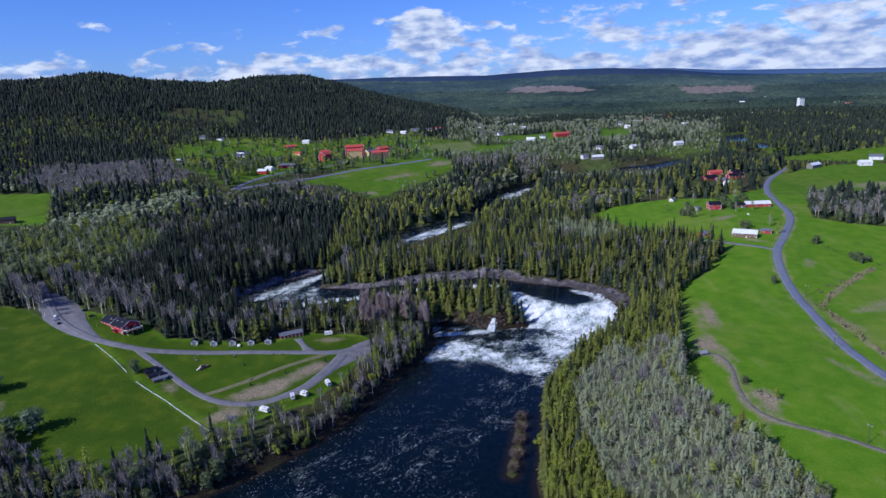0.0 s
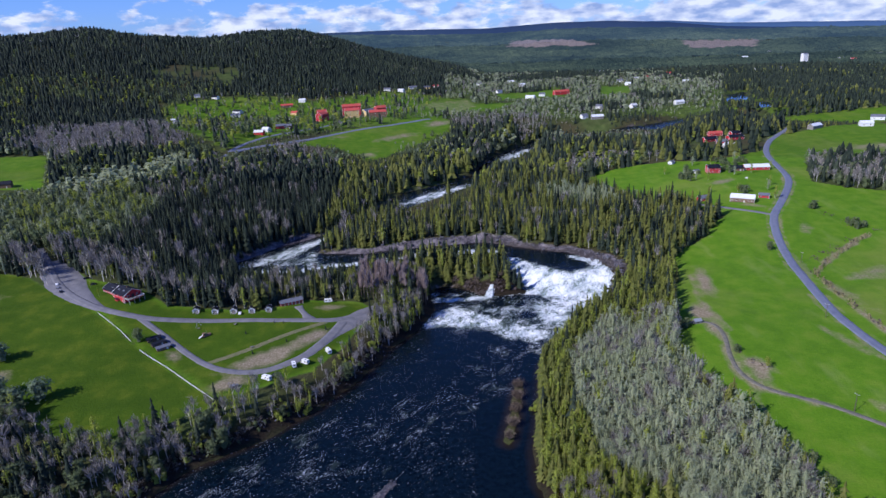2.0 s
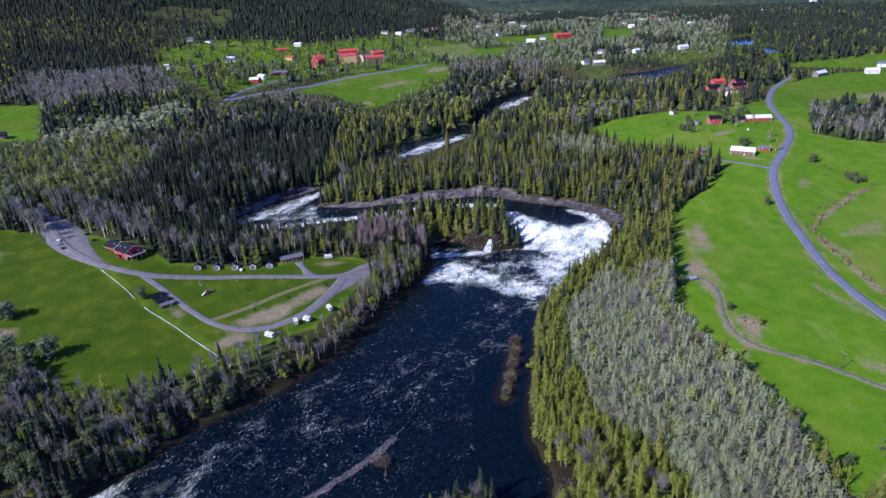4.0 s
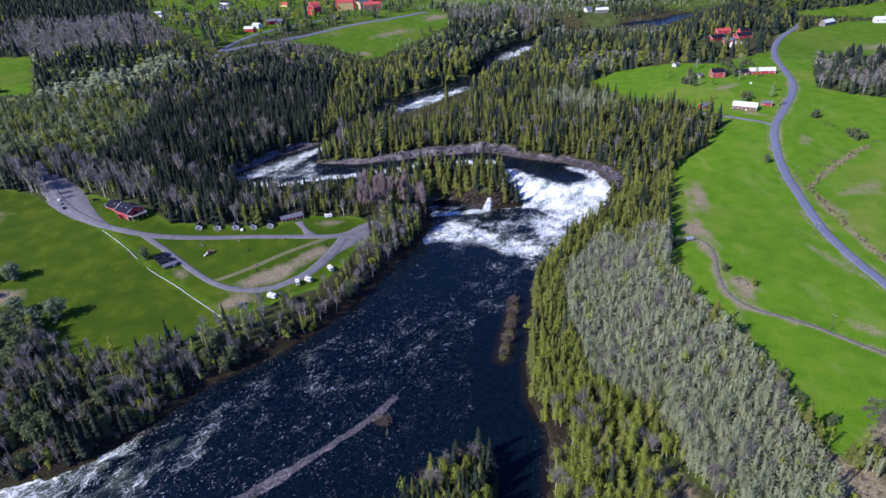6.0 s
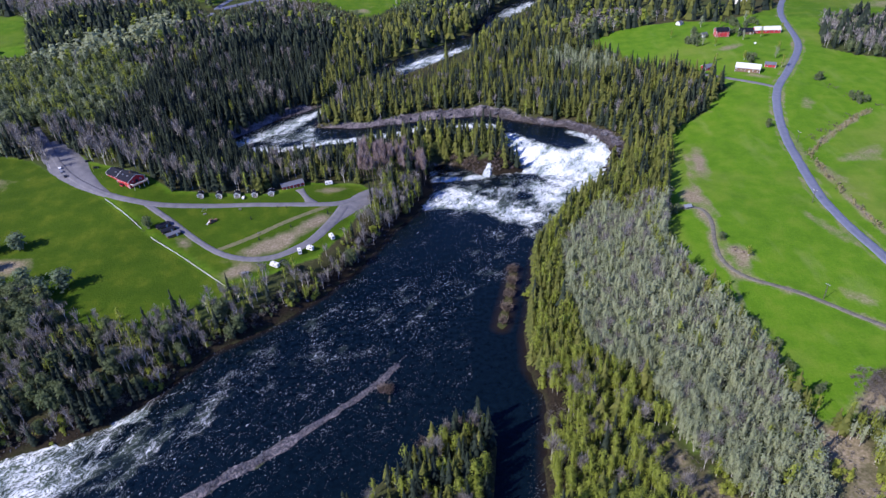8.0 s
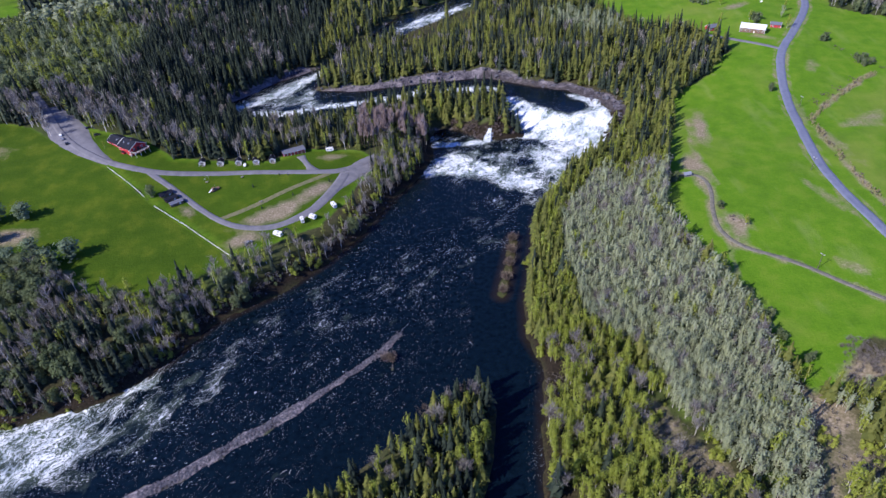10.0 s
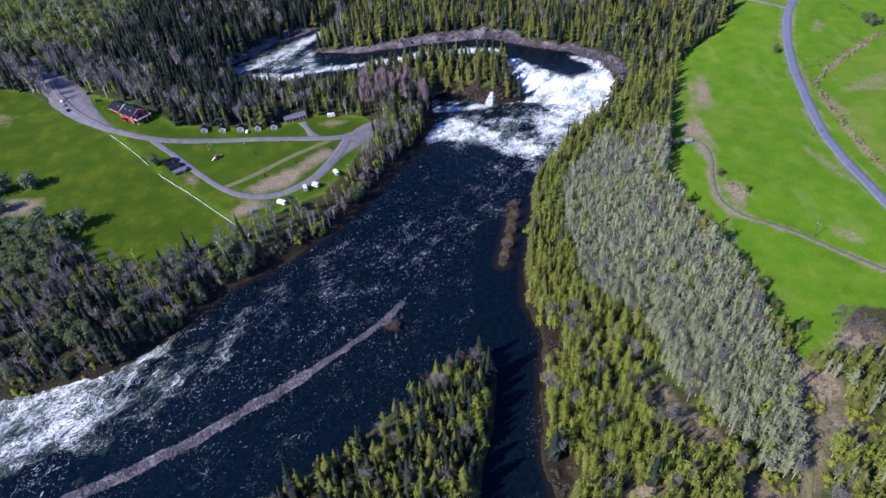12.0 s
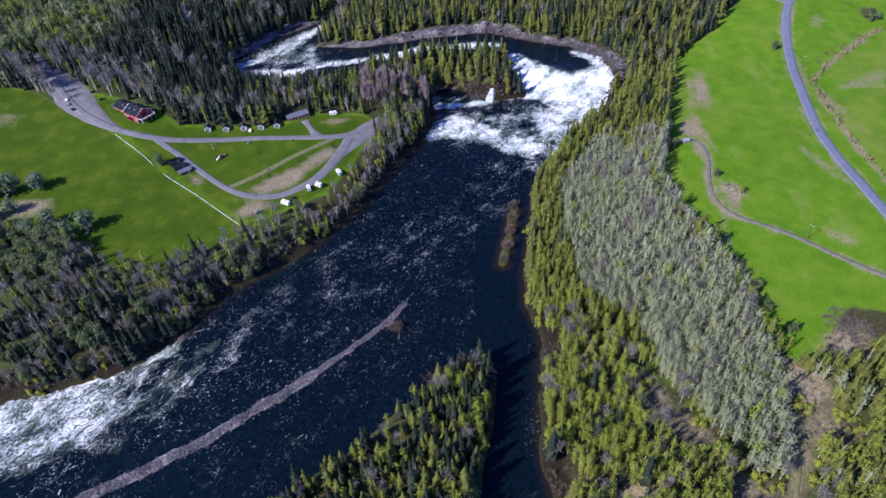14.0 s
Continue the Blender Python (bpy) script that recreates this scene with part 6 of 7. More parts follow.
def pole(x, y, high=10.0, arm=2.4, rot=20, twin=False):
    e = base("power_pole", x, y, rot, "tarred wooden power pole with crossarm and insulators", "power pole", "power line poles", 0, 0.5)
    for yy in ((-0.8, 0.8) if twin else (0.0,)):
        part("post", tube((0, yy, -0.5), (0, yy, high), 0.2, 0.14, 8), M_POLE, e)
    bar = part("crossarm", box(0, 0, high - 0.5, 0.18, arm, 0.2), M_STEEL, e)
    for yy in (-arm * 0.45, 0, arm * 0.45):
        part("insulator", tube((0, yy, high - 0.4), (0, yy, high - 0.05), 0.09, 0.06, 6), M_WHITE, bar)
    part("stay", tube((0, 0, high * 0.8), (2.4, 0.5, 0), 0.04, 0.04, 4), M_STEEL, e)


def picnic_table(x, y, rot):
    e = base("picnic_table", x, y, rot, "weathered wooden picnic table on the lawn", "table", "picnic tables", 0, 0.5)
    part("tabletop", box(0, 0, 0.75, 1.9, 0.8, 0.07), M_GREY_WOOD, e)
    for s in (-1, 1):
        part("bench", box(0, s * 0.75, 0.45, 1.9, 0.28, 0.06), M_GREY_WOOD, e)
        part("leg", merged(box(s * 0.7, 0, 0.36, 0.09, 1.5, 0.1), box(s * 0.7, 0.3, 0.36, 0.09, 0.1, 0.72), box(s * 0.7, -0.3, 0.36, 0.09, 0.1, 0.72)), M_GREY_WOOD, e)


def play_frame(x, y, rot):
    e = base("climbing_frame", x, y, rot, "dark wooden playground boat with white slide", "playground", "", 0, 0.5)
    part("hull", prism([(-3.4, 0.9), (-2.6, 0), (2.6, 0), (3.6, 1.1)], -1.2, 1.2), M_BROWN_WOOD, e)
    part("tower", box(-0.8, 0, 1.7, 1.8, 1.8, 1.6), M_BROWN_WOOD, e)
    part("mast", tube((0.8, 0, 0.8), (0.8, 0, 4.2), 0.09, 0.06, 6), M_GREY_WOOD, e)
    part("slide", prism([(-4.6, 0.2), (-1.7, 1.6), (-1.7, 1.75), (-4.6, 0.35)], -0.4, 0.4), M_CARBODY, e)


def swing(x, y, rot):
    e = base("swing_frame", x, y, rot, "pale wooden swing frame on the lawn", "swing", "", 0, 0.5)
    for s in (-1, 1):
        part("leg", tube((s * 1.8, -0.9, 0), (s * 1.5, 0, 2.3), 0.07, 0.06, 5), M_STEEL, e)
        part("leg", tube((s * 1.8, 0.9, 0), (s * 1.5, 0, 2.3), 0.07, 0.06, 5), M_STEEL, e)
        part("seat", box(s * 0.6, 0, 0.5, 0.5, 0.2, 0.05), M_BROWN_WOOD, e)
    part("top_rail", tube((-1.6, 0, 2.3), (1.6, 0, 2.3), 0.07, 0.07, 5), M_STEEL, e)


def lone_tree(kind, x, y, h, wide=1.0, label="", leaves=None):
    lab, leaf, bark, thing = LABELS[kind]
    leaf = leaves or leaf
    v, f, m = shapes_for(kind, 0)[int(abs(x) + abs(y)) % 4]
    e = new(thing)
    tagged(e, label or lab, "tree")
    e.matrix_basis = pose(x, y, ground_at(x, y) - 0.15, 0, 0, (x * 37) % 360) @ Matrix.Diagonal((h * wide, h * wide, h, 1))
    for nm, mm, sel in (("trunk", bark, 1), ("crown", leaf, 0)):
        o = new(nm, mesh_np(nm, v, f[m == sel], [mm]))
        o.parent = e


def stones(name, label, line, spread_r, n, lo, hi, seed, stone=M_STONE):
    """Loose boulders strewn along a shore."""
    rng = np.random.default_rng(seed)
    p = np.array(line, float)
    s = np.r_[0, np.cumsum(np.hypot(*np.diff(p, axis=0).T))]
    t = rng.random(n) * s[-1]
    x = np.interp(t, s, p[:, 0]) + rng.normal(size=n) * spread_r
    y = np.interp(t, s, p[:, 1]) + rng.normal(size=n) * spread_r
    z = land(x, y)[0]
    lev = level(x, y)
    ok = z > lev - 0.7
    x, y, z = x[ok], y[ok], z[ok]
    r = lo + (hi - lo) * rng.random(len(x)) ** 2.5
    shp = []
    for k in range(5):
        g = np.random.default_rng(k + seed)
        v = g.normal(size=(12, 3))
        v /= np.linalg.norm(v, axis=1)[:, None]
        bm = bmesh.new()
        for q in v * (1, 0.8, 0.6):
            bm.verts.new(q)
        bmesh.ops.convex_hull(bm, input=bm.verts)
        bm.verts.ensure_lookup_table()
        for i, w in enumerate(bm.verts):
            w.index = i
        shp.append((np.array([w.co[:] for w in bm.verts]), np.array([[w.index for w in fc.verts] for fc in bm.faces if len(fc.verts) == 3]), None))
        bm.free()
    shp = [(v, f, np.zeros(len(f), int)) for v, f, _ in shp]
    tagged(new(name, scatter_mesh(name, shp, x, y, z + 0.1 * r, r, np.ones(len(x)), [stone], rng)), label, "stones", kind="stuff")


def side_fall():
    """The narrow white fall that splits into strands over the rock beside the main falls."""
    rng = np.random.default_rng(9)
    vs, fs, n, w = [], [], 18, 5
    for sx, wide, lean, top, drop in ((41.0, 2.3, -4.5, 6.5, 11.5), (43.4, 0.7, -3.2, 5.4, 9.0), (39.2, 0.6, -4.6, 4.4, 8.0), (46.5, 0.6, -1.5, 4.0, 7.5)):
        for i in range(n):
            k = i / (n - 1)
            for j in range(w):
                q = j / (w - 1) - 0.5
                fall = top * (1 - k ** 1.2)
                vs.append((sx + q * wide * (1 + 1.9 * k) + lean * k + 0.25 * rng.normal(), 472 - drop * k - 0.6 * abs(q), fall + 0.25 - 0.5 * abs(q) + 0.18 * rng.normal()))
        fs.append(grid_faces(n, w) + n * w * len(fs))
    me = mesh_np("water_side_fall", np.array(vs), np.vstack(fs), [M_WATER], smooth=True)
    put_attr(me, "foam", 0.62 + 0.25 * rng.random(len(vs)))
    put_attr(me, "shoal", np.zeros(len(vs)))
    tagged(new("water_side_fall", me), "narrow white waterfall over dark rock", "waterfall", kind="structure")


def settle_all():
    main_house()
    for x, y in ((-168, 401), (-156, 403), (-144, 405), (-132, 406.5), (-121, 409)):
        cabin(x, y + 2, -80)
    service_shed()
    for x, y, r in ((-183, 367, M_DARK_ROOF), (-178.5, 362.5, M_DARK_ROOF), (-174, 358.5, M_GREY_ROOF)):
        lean_shed(x, y, 38, r)
    camper(-103, 326.5, 150, "white motorhome parked beside the loop road")
    camper(-90, 340.5, 110, "small white motorhome among birches", 5.4)
    camper(-84, 344, 150, "small white motorhome beside the loop road", 5.2)
    camper(-72, 357.5, 120, "white motorhome parked near the river bank", 6.2)
    caravan(-82, 427, 10)
    for x, y, r, m, lab in ((-99, 331, 60, M_CARDARK, "dark car parked beside a motorhome"), (-139, 403.5, 100, M_CARBODY, "white car parked between cabins"), (-119, 319, 40, M_CARGREY, "silver car under bare birches"),
                            (-278, 434, 125, M_CARBODY, "white car on the gravel car park"), (-274, 428, 125, M_CARGREY, "silver car on the gravel car park"), (-268, 421, 125, M_CARDARK, "dark car on the gravel car park"),
                            (-262, 445, 40, M_CARDARK, "dark car on the gravel car park"), (-251, 433, 20, M_CARDARK, "dark car near the guest house")):
        car(x, y, r, m, lab)
    fence()
    for x, y, h, r, tw in ((202, 270, 10, 25, False), (243, 364, 9.5, 25, False), (158, 178, 11, -40, True), (152, 185, 10, -40, False), (276, 452, 9, 20, False)):
        pole(x, y, h, 2.6, r, tw)
    picnic_table(-160, 382, 15)
    picnic_table(-138, 389, 60)
    picnic_table(-120, 361, 40)
    play_frame(-153, 374, 50)
    swing(-161, 385, 70)
    building("field_barn", "tiny grey hay barn with pale roof beside the track", 161, 364, 10, 4.4, 3.0, 2.0, 1.0, M_GREY_WOOD, M_STEEL, None, 1, 1, 1, door=False, category="shed", plinth=0)
    # farm beside the main road
    building("cattle_barn", "long barn with pale sheet roof and white-trimmed red walls", 294, 588, -32, 21, 10, 4.2, 3.0, M_BROWN_WOOD, M_LIGHT_ROOF, rows=1, per_long=6, per_gable=2, category="barn")
    building("machine_shed", "small red shed with blue-grey roof beside the barn", 317, 593, -30, 9, 6, 2.8, 1.6, M_RED, M_GREY_ROOF, rows=1, per_long=2, category="shed")
    building("farm_cottage", "small red cottage with grey roof and white trim", 262, 603, 15, 10, 7, 3.0, 2.2, M_RED, M_GREY_ROOF, rows=1, per_long=3, chimney=True)
    building("farm_house", "two-storey red farmhouse with white window frames", 306, 686, -5, 13, 9, 6.0, 3.0, M_RED, M_DARK_ROOF, rows=2, per_long=4, per_gable=2, chimney=True)
    building("byre", "long red byre with pale sheet roof", 357, 692, -6, 26, 9, 3.6, 2.6, M_RED, M_LIGHT_ROOF, rows=1, per_long=6, category="barn")
    building("store_barn", "dark brown store barn with black roof", 334, 690, -4, 13, 8, 3.2, 2.6, M_BROWN_WOOD, M_DARK_ROOF, rows=1, per_long=2, category="barn")
    building("outhouse", "small white outhouse at the meadow edge", 282, 745, 40, 7, 5, 2.6, 1.8, M_WHITE, M_GREY_ROOF, rows=1, per_long=2)
    building("farm_annex", "small white annex beside the red farmhouse", 289, 690, 30, 7, 5, 2.6, 1.6, M_WHITE, M_GREY_ROOF, rows=1, per_long=2)
    car(329, 655, 70, M_CARBODY, "white car on the farm yard")
    # red farmstead by the road's end
    for x, y, r, L, W, wl, rf, lab in ((376, 862, 20, 20, 9, M_RED, M_DARK_ROOF, "red farm building with black roof"), (384, 842, -10, 14, 8, M_RED, M_GREY_ROOF, "red farm building with grey roof"),
                                       (414, 868, 10, 22, 9, M_RED, M_DARK_ROOF, "long red barn with black roof"), (400, 900, 0, 18, 9, M_RED, M_RED_ROOF, "red barn with red roof"),
                                       (428, 900, 15, 14, 8, M_RED, M_DARK_ROOF, "red house with black roof"), (384, 820, 5, 13, 7, M_WHITE, M_LIGHT_ROOF, "white house with pale roof")):
        building("farmstead_building", lab, x, y, r, L, W, 4.0, 2.8, wl, rf, rows=1, per_long=4, per_gable=2, group="red farmstead")
    # village on the hillside and scattered far houses
    homes = ((-469, 1176, M_WHITE, M_GREY_ROOF, 15), (-482, 1192, M_WHITE, M_LIGHT_ROOF, 13), (-420, 1176, M_YELLOW, M_GREY_ROOF, 13), (-387, 1285, M_WHITE, M_DARK_ROOF, 22), (-384, 1258, M_WHITE, M_GREY_ROOF, 18), (-261, 960, M_RED, M_LIGHT_ROOF, 14), (-256, 985, M_WHITE, M_LIGHT_ROOF, 13),
             (-244, 1021, M_RED, M_GREY_ROOF, 13), (-232, 1028, M_BROWN_WOOD, M_GREY_ROOF, 12), (-267, 1246, M_YELLOW, M_RED_ROOF, 18), (-294, 1310, M_BROWN_WOOD, M_RED_ROOF, 24), (-268, 1342, M_WHITE, M_LIGHT_ROOF, 14), (-457, 1378, M_WHITE, M_DARK_ROOF, 16), (-497, 1384, M_WHITE, M_GREY_ROOF, 12),
             (-101, 1475, M_WHITE, M_GREY_ROOF, 15), (-69, 1471, M_WHITE, M_LIGHT_ROOF, 14), (-44, 1512, M_WHITE, M_GREY_ROOF, 20), (-11, 1526, M_YELLOW, M_GREY_ROOF, 16), (10, 1557, M_WHITE, M_RED_ROOF, 15), (-476, 693, M_BROWN_WOOD, M_DARK_ROOF, 17))
    for i, (x, y, wl, rf, L) in enumerate(homes):
        building("village_house", ("white" if wl is M_WHITE else "red" if wl is M_RED else "yellow" if wl is M_YELLOW else "brown") + " village house among gardens on the hillside", x, y, (i * 47) % 70 - 35, L, 8.5, 4.6, 2.8, wl, rf, None, rows=1, per_long=2, per_gable=1, group="village houses", plinth=0)
    far = ((218, 1434, M_WHITE, M_LIGHT_ROOF, 22), (262, 1112, M_WHITE, M_GREY_ROOF, 11), (282, 1100, M_GREY_WOOD, M_LIGHT_ROOF, 20), (995, 1867, M_WHITE, M_GREY_ROOF, 22), (1449, 2388, M_WHITE, M_GREY_ROOF, 24),
           (1402, 2228, M_WHITE, M_LIGHT_ROOF, 26), (1579, 2300, M_WHITE, M_GREY_ROOF, 22), (624, 912, M_WHITE, M_LIGHT_ROOF, 17), (664, 947, M_WHITE, M_GREY_ROOF, 18), (552, 916, M_GREY_WOOD, M_LIGHT_ROOF, 22),
           (565, 1787, M_WHITE, M_LIGHT_ROOF, 18), (502, 1734, M_WHITE, M_GREY_ROOF, 16), (579, 2204, M_WHITE, M_LIGHT_ROOF, 20), (605, 1839, M_WHITE, M_RED_ROOF, 18), (457, 1191, M_WHITE, M_LIGHT_ROOF, 18),
           (1212, 2658, M_WHITE, M_GREY_ROOF, 22), (1247, 2598, M_WHITE, M_LIGHT_ROOF, 20), (1395, 2697, M_WHITE, M_GREY_ROOF, 26), (1377, 2127, M_WHITE, M_RED_ROOF, 22), (232, 1909, M_WHITE, M_LIGHT_ROOF, 18),
           (251, 1479, M_WHITE, M_GREY_ROOF, 13), (496, 1638, M_WHITE, M_LIGHT_ROOF, 15), (614, 1769, M_WHITE, M_GREY_ROOF, 15), (697, 1912, M_WHITE, M_RED_ROOF, 16), (633, 1617, M_WHITE, M_LIGHT_ROOF, 14),
           (127, 1749, M_WHITE, M_GREY_ROOF, 16), (160, 1548, M_WHITE, M_GREY_ROOF, 13), (243, 1750, M_WHITE, M_LIGHT_ROOF, 16), (917, 1845, M_WHITE, M_LIGHT_ROOF, 20), (312, 1204, M_WHITE, M_GREY_ROOF, 12),
           (369, 1181, M_WHITE, M_LIGHT_ROOF, 12))
    for i, (x, y, wl, rf, L) in enumerate(far):
        building("valley_house", "white house with " + ("pale" if rf is M_LIGHT_ROOF else "red" if rf is M_RED_ROOF else "grey") + " roof far down the valley", x, y, (i * 61) % 80 - 40, L, 9, 5.0, 3.0, wl, rf, None, rows=1, per_long=2, per_gable=0, door=False, group="valley houses", plinth=0)
    for x, y, r, L, W, H, wl, rf in ((-192, 1118, 65, 22, 12, 12, M_RED, M_RED_ROOF), (-198, 1152, 20, 16, 12, 14, M_RED, M_RED_ROOF), (-148, 1178, 10, 26, 14, 14, M_YELLOW, M_RED_ROOF), (-152, 1210, 10, 34, 13, 19, M_RED, M_RED_ROOF),
                                     (-119, 1190, 55, 26, 12, 11, M_YELLOW, M_GREY_ROOF), (-100, 1162, 8, 30, 13, 10, M_BROWN_WOOD, M_RED_ROOF), (-98, 1205, 30, 20, 13, 14, M_RED, M_RED_ROOF), (296, 1486, 14, 36, 13, 7, M_RED, M_RED_ROOF)):
        building("hall", ("red" if wl is M_RED else "yellow" if wl is M_YELLOW else "brown") + " village hall with " + ("red tiled" if rf is M_RED_ROOF else "grey sheet") + " roof", x, y, r, L, W, H, 3.6, wl, rf, rows=3 if H > 11 else 2, per_long=4, per_gable=1, group="village halls", category="building")
    building("tower_block", "white tower building far down the valley", 1188, 2077, 10, 16, 14, 30, 3, M_WHITE, M_GREY_ROOF, rows=6, per_long=3, per_gable=2, category="building")
    # single trees and shrubs of the open ground
    lone_tree("broad", -191, 364, 9, 1.0, "dense dark green bush beside the sheds")
    for x, y, h in ((-278, 338, 13), (-262, 342, 11), (-219, 305, 12), (-228, 298, 11), (-242, 308, 10), (-270, 320, 9), (-288, 332, 13), (-300, 325, 12), (-250, 298, 11), (-284, 312, 12)):
        lone_tree("broad", x, y, h, 1.45, "round pale green willow at the meadow's lower corner", M_WILLOW)
    for x, y, h in ((-113, 392, 2.5), (-107, 392, 2.5), (-128, 377, 3), (-78, 386, 4), (-100, 368, 3), (-118, 354, 3.2), (-250, 427, 6), (-238, 414, 6)):
        lone_tree("birch" if h > 5 else "spruce", x, y, h, 1.4 if h < 5 else 1.0, "small tree on the camping lawn")
    for x, y, h, k in ((278, 662, 11, "aspen"), (288, 655, 10, "birch"), (322, 668, 11, "aspen"), (344, 676, 12, "birch"), (270, 676, 9, "aspen"), (300, 612, 10, "birch"), (330, 612, 12, "aspen"), (275, 618, 9, "birch"),
                       (318, 720, 13, "birch"), (352, 735, 13, "aspen"), (366, 752, 12, "birch"), (300, 728, 12, "aspen"), (340, 628, 11, "birch"), (372, 690, 10, "birch"), (258, 700, 10, "birch"), (330, 760, 14, "birch")):
        lone_tree(k, x, y, h, 1.35, "leafing tree beside the farm buildings")
    lone_tree("birch", 178, 309, 7, 2.2, "round yellow-green bush by the farm track")
    lone_tree("broad", 169, 327, 4.5, 1.5, "bush by the farm track")
    lone_tree("broad", 266, 480, 7, 1.1, "bush beside the country road")
    lone_tree("birch", 325, 588, 13, 1.2, "tall birch between farm sheds and road")
    bushes("edge_shrubs", "dark green shrubs along the meadow's edge", M_BROAD, [(136, 334, 4, 5), (136, 303, 3, 5), (141, 294, 3, 4), (151, 273, 3, 5), (157, 254, 3, 5), (163, 238, 3, 4), (162, 222, 3, 5), (168, 209, 3, 4), (150, 362, 6, 8)], 3, 6)
    bushes("gully_shrubs", "brown and olive shrubs along a gully", M_SCRUB, [(292, 457, 6, 22), (305, 469, 5, 18), (318, 478, 5, 18), (337, 490, 6, 20), (275, 430, 4, 16), (272, 412, 3, 14), (270, 395, 3, 14), (269, 378, 3, 14), (269, 355, 3, 12), (268, 335, 3, 10), (174, 314, 4, 12), (170, 326, 2, 8), (350, 545, 6, 12), (358, 525, 8, 16), (370, 505, 6, 12)], 0.6, 1.8, 1.4, True)
    ditch = np.array(DITCH, float)
    along = np.linspace(0, len(ditch) - 1, 70)
    bushes("ditch_shrubs", "straw-coloured and olive shrubs along a field ditch", M_STRAW, [(np.interp(k, range(len(ditch)), ditch[:, 0]), np.interp(k, range(len(ditch)), ditch[:, 1]), 2.6, 2) for k in along], 0.9, 2.6, 1.3)
    bushes("hedge_trees", "green trees and shrubs between meadows", M_BROAD, [(347, 560, 4, 4), (362, 520, 8, 8), (320, 690, 10, 6), (280, 690, 12, 10), (268, 668, 10, 6), (300, 610, 10, 6), (340, 722, 20, 16), (365, 790, 12, 5), (330, 800, 20, 12)], 4, 8)
    bushes("islet_scrub", "brown leafless scrub on river shoals", M_SCRUB, [(42, 324, 2, 14), (40, 312, 2.5, 22), (37, 300, 2.5, 26), (34, 287, 2.5, 24), (31, 276, 2, 16), (-31, 228, 3, 20), (6, 203, 4, 10), (-12, 195, 4, 6), (26, 480, 6, 26), (14, 487, 5, 14), (43, 476, 6, 16)], 2, 5, 1.3, True)
    bushes("brown_thicket", "grey-brown leafless thicket in the meadow corner", M_TWIG, [(190, 200, 9, 60), (199, 206, 8, 50), (182, 192, 5, 20), (194, 212, 8, 50), (161, 149, 5, 30)], 1.5, 3.2, 1.3, True)
    bushes("bank_scrub", "olive scrub along the river banks", M_BIRCH, [(-60, 352, 5, 10), (-46, 374, 4, 10), (-92, 303, 6, 14), (-114, 285, 6, 10), (47, 262, 4, 14), (47, 226, 4, 12), (50, 300, 4, 12), (45, 190, 4, 12), (-30, 405, 6, 8), (-168, 236, 8, 8), (-128, 272, 5, 12), (-150, 242, 5, 14), (-190, 216, 7, 16), (-215, 208, 7, 16), (-140, 258, 4, 10), (-80, 310, 4, 12)], 1.5, 4)
    bushes("garden_trees", "green garden trees and hedges about the village", M_BROAD, [(-470, 1200, 40, 14), (-420, 1150, 40, 16), (-390, 1240, 50, 20), (-340, 1060, 50, 24), (-300, 1180, 60, 24), (-270, 1000, 30, 12), (-220, 1060, 40, 14), (-240, 1300, 50, 18), (-120, 1290, 50, 16), (-160, 1100, 26, 8), (-60, 1150, 30, 10), (-20, 930, 30, 8), (0, 1010, 26, 8), (-110, 880, 20, 8)], 4, 9, 1.1)
    bushes("garden_birches", "pale leafing trees about the village", M_ASPEN, [(-440, 1190, 50, 12), (-360, 1140, 50, 14), (-300, 1090, 40, 12), (-250, 1150, 40, 10), (-330, 1290, 50, 12), (-60, 1240, 50, 12), (10, 1160, 30, 10), (-40, 960, 24, 6)], 4, 8, 1.0)
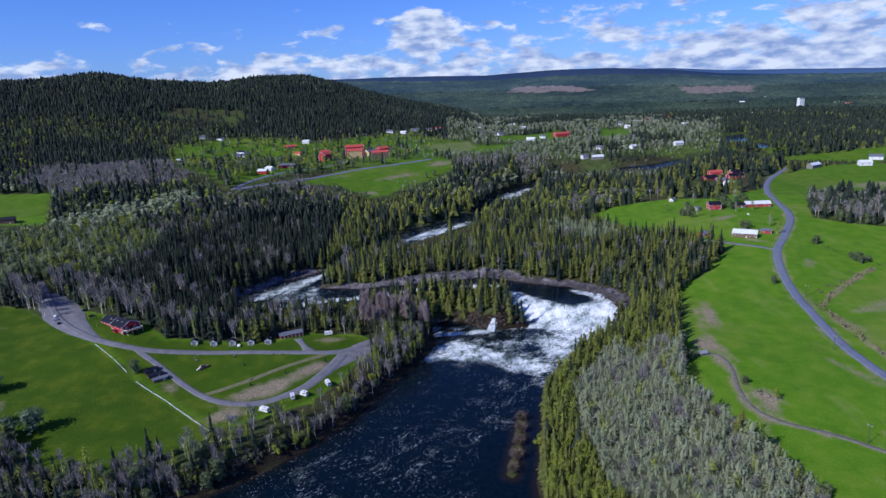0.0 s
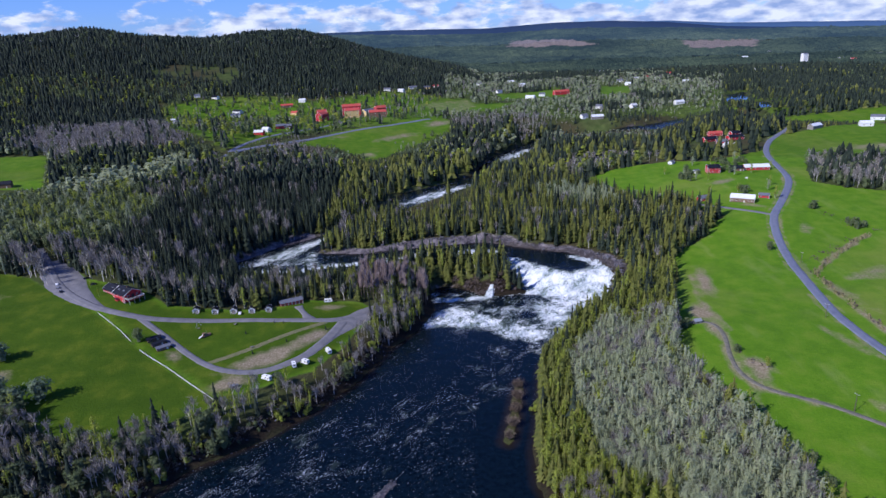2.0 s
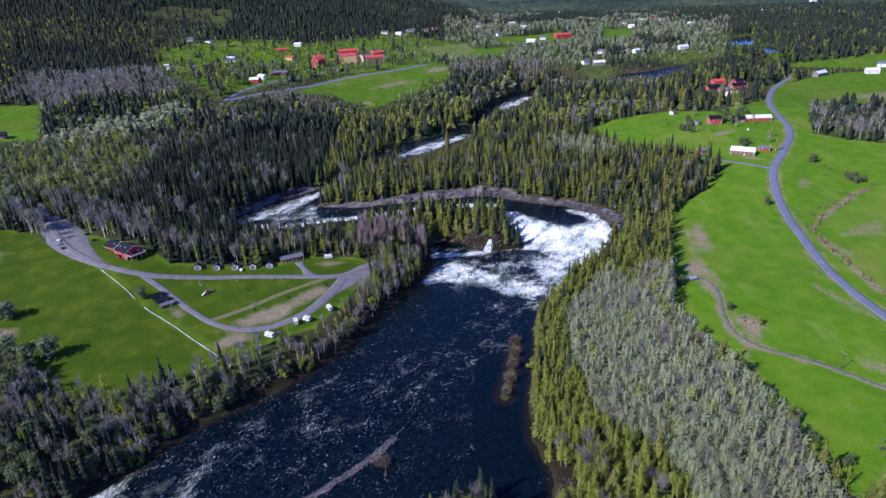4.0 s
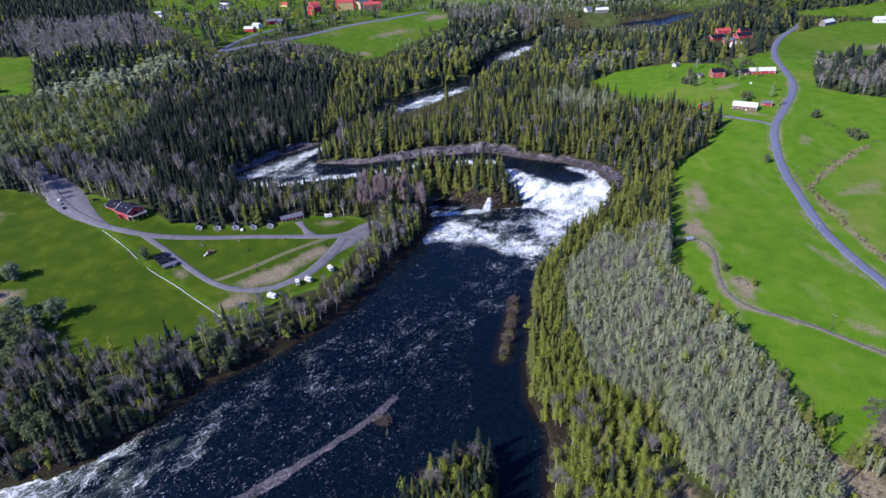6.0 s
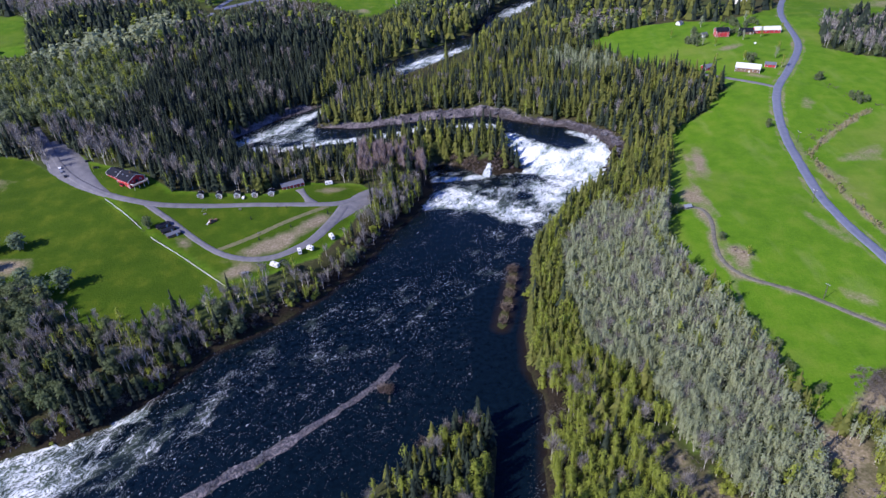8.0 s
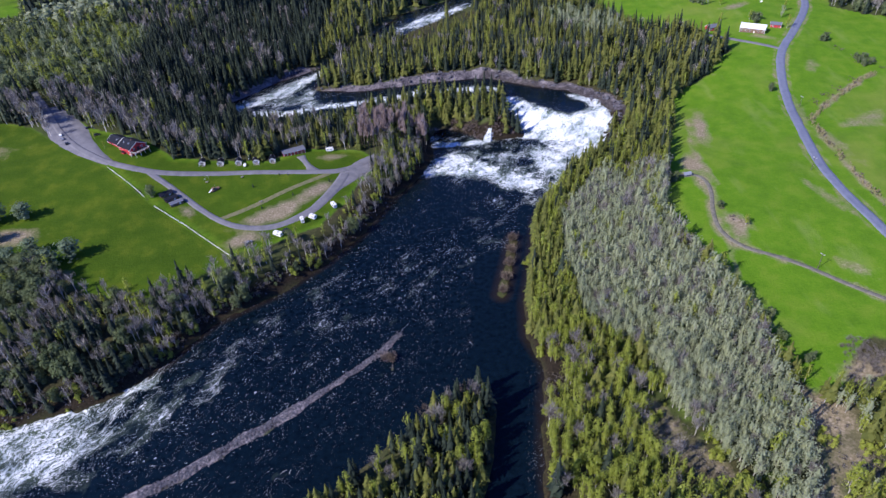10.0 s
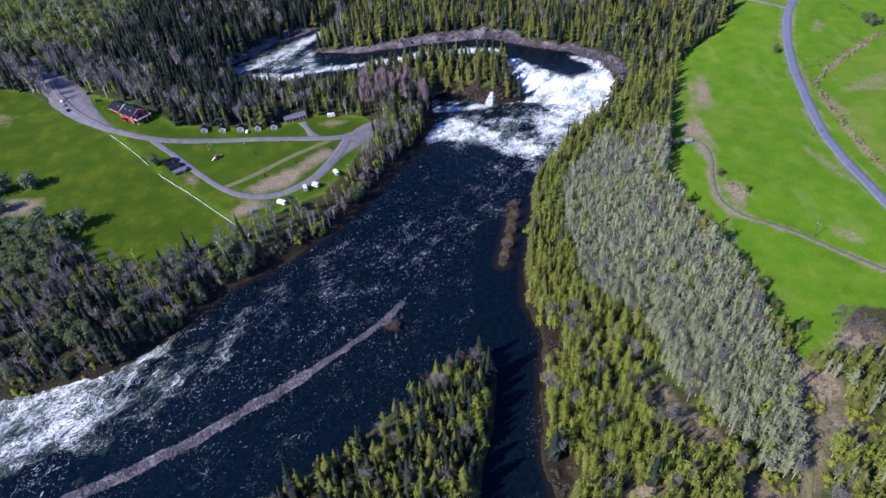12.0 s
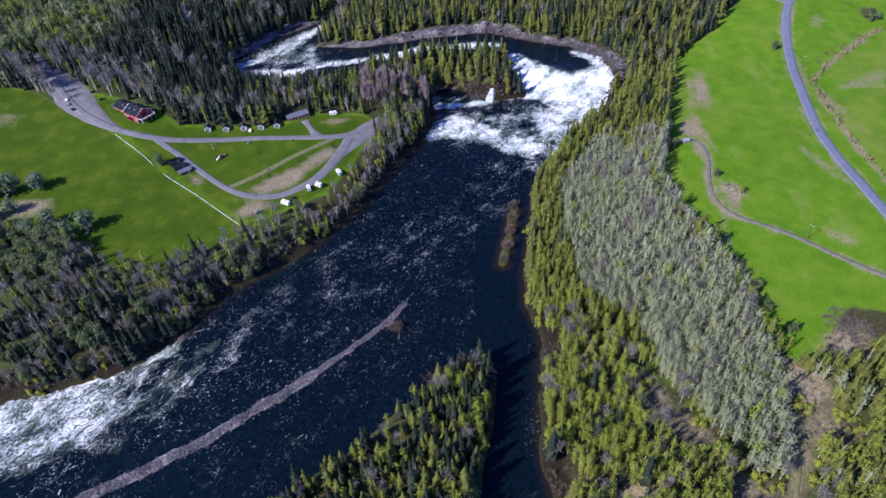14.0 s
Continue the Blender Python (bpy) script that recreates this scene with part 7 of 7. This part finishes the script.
    bushes("undergrowth", "pale leafless undergrowth in the birch wood", M_TWIG, [(92, 172, 9, 30), (101, 156, 9, 34), (160, 176, 9, 26), (166, 154, 11, 40), (120, 125, 13, 40), (49, 206, 6, 24), (43, 138, 7, 26), (150, 200, 5, 14), (135, 150, 8, 20)], 0.8, 2.4, 1.3, True)
    bank = np.array([(-238, 206), (-205, 212), (-176, 221), (-153, 236), (-134, 266), (-104, 288), (-77, 316), (-57, 346), (-41, 386), (-24, 412)], float)
    along = np.linspace(0, len(bank) - 1, 90)
    spots = [(np.interp(k, range(len(bank)), bank[:, 0]), np.interp(k, range(len(bank)), bank[:, 1]), 3.2, 3) for k in along]
    bushes("bank_brush", "grey leafless brush along the river bank", M_TWIG, spots, 1.5, 4.0, 1.2, True)
    bushes("bank_shrubs", "dark green shrubs along the river bank", M_BROAD, [(a, b, r, 1) for a, b, r, _ in spots], 1.5, 3.5)
    bushes("young_saplings", "yellow-green saplings at the wood's edges", M_BIRCH, [(88, 184, 7, 16), (108, 164, 6, 16), (112, 146, 8, 18), (150, 186, 6, 16), (156, 166, 5, 10), (172, 158, 6, 16), (176, 142, 8, 20), (128, 134, 8, 16), (150, 132, 7, 12), (50, 190, 4, 12), (44, 160, 4, 12)], 1.5, 4.0)
    stones("gravel_bar_stones", "grey stones of a long gravel bar in the river", BAR, 1.3, 1500, 0.2, 0.8, 3)
    stones("gravel_tail_stones", "grey stones of the bar's wide lower end", BAR[4:], 2.3, 1500, 0.2, 0.8, 8)
    stones("shore_rocks", "grey boulders on the rocky shore above the falls", ROCKY, 6.0, 420, 0.5, 3.0, 4)
    stones("fall_rocks", "dark boulders beside the waterfall", FALL_ROCK, 2.6, 120, 0.8, 3.0, 5, M_WET_STONE)
    stones("bank_stones", "stones along the lower river bank", [(-230, 203), (-172, 220), (-130, 266), (-73, 315), (-36, 386)], 2.5, 350, 0.3, 1.0, 6)
    side_fall()
    KEEP_CLEAR.extend([(41, 468, 6), (39, 461, 6)])


settle_all()

grow()
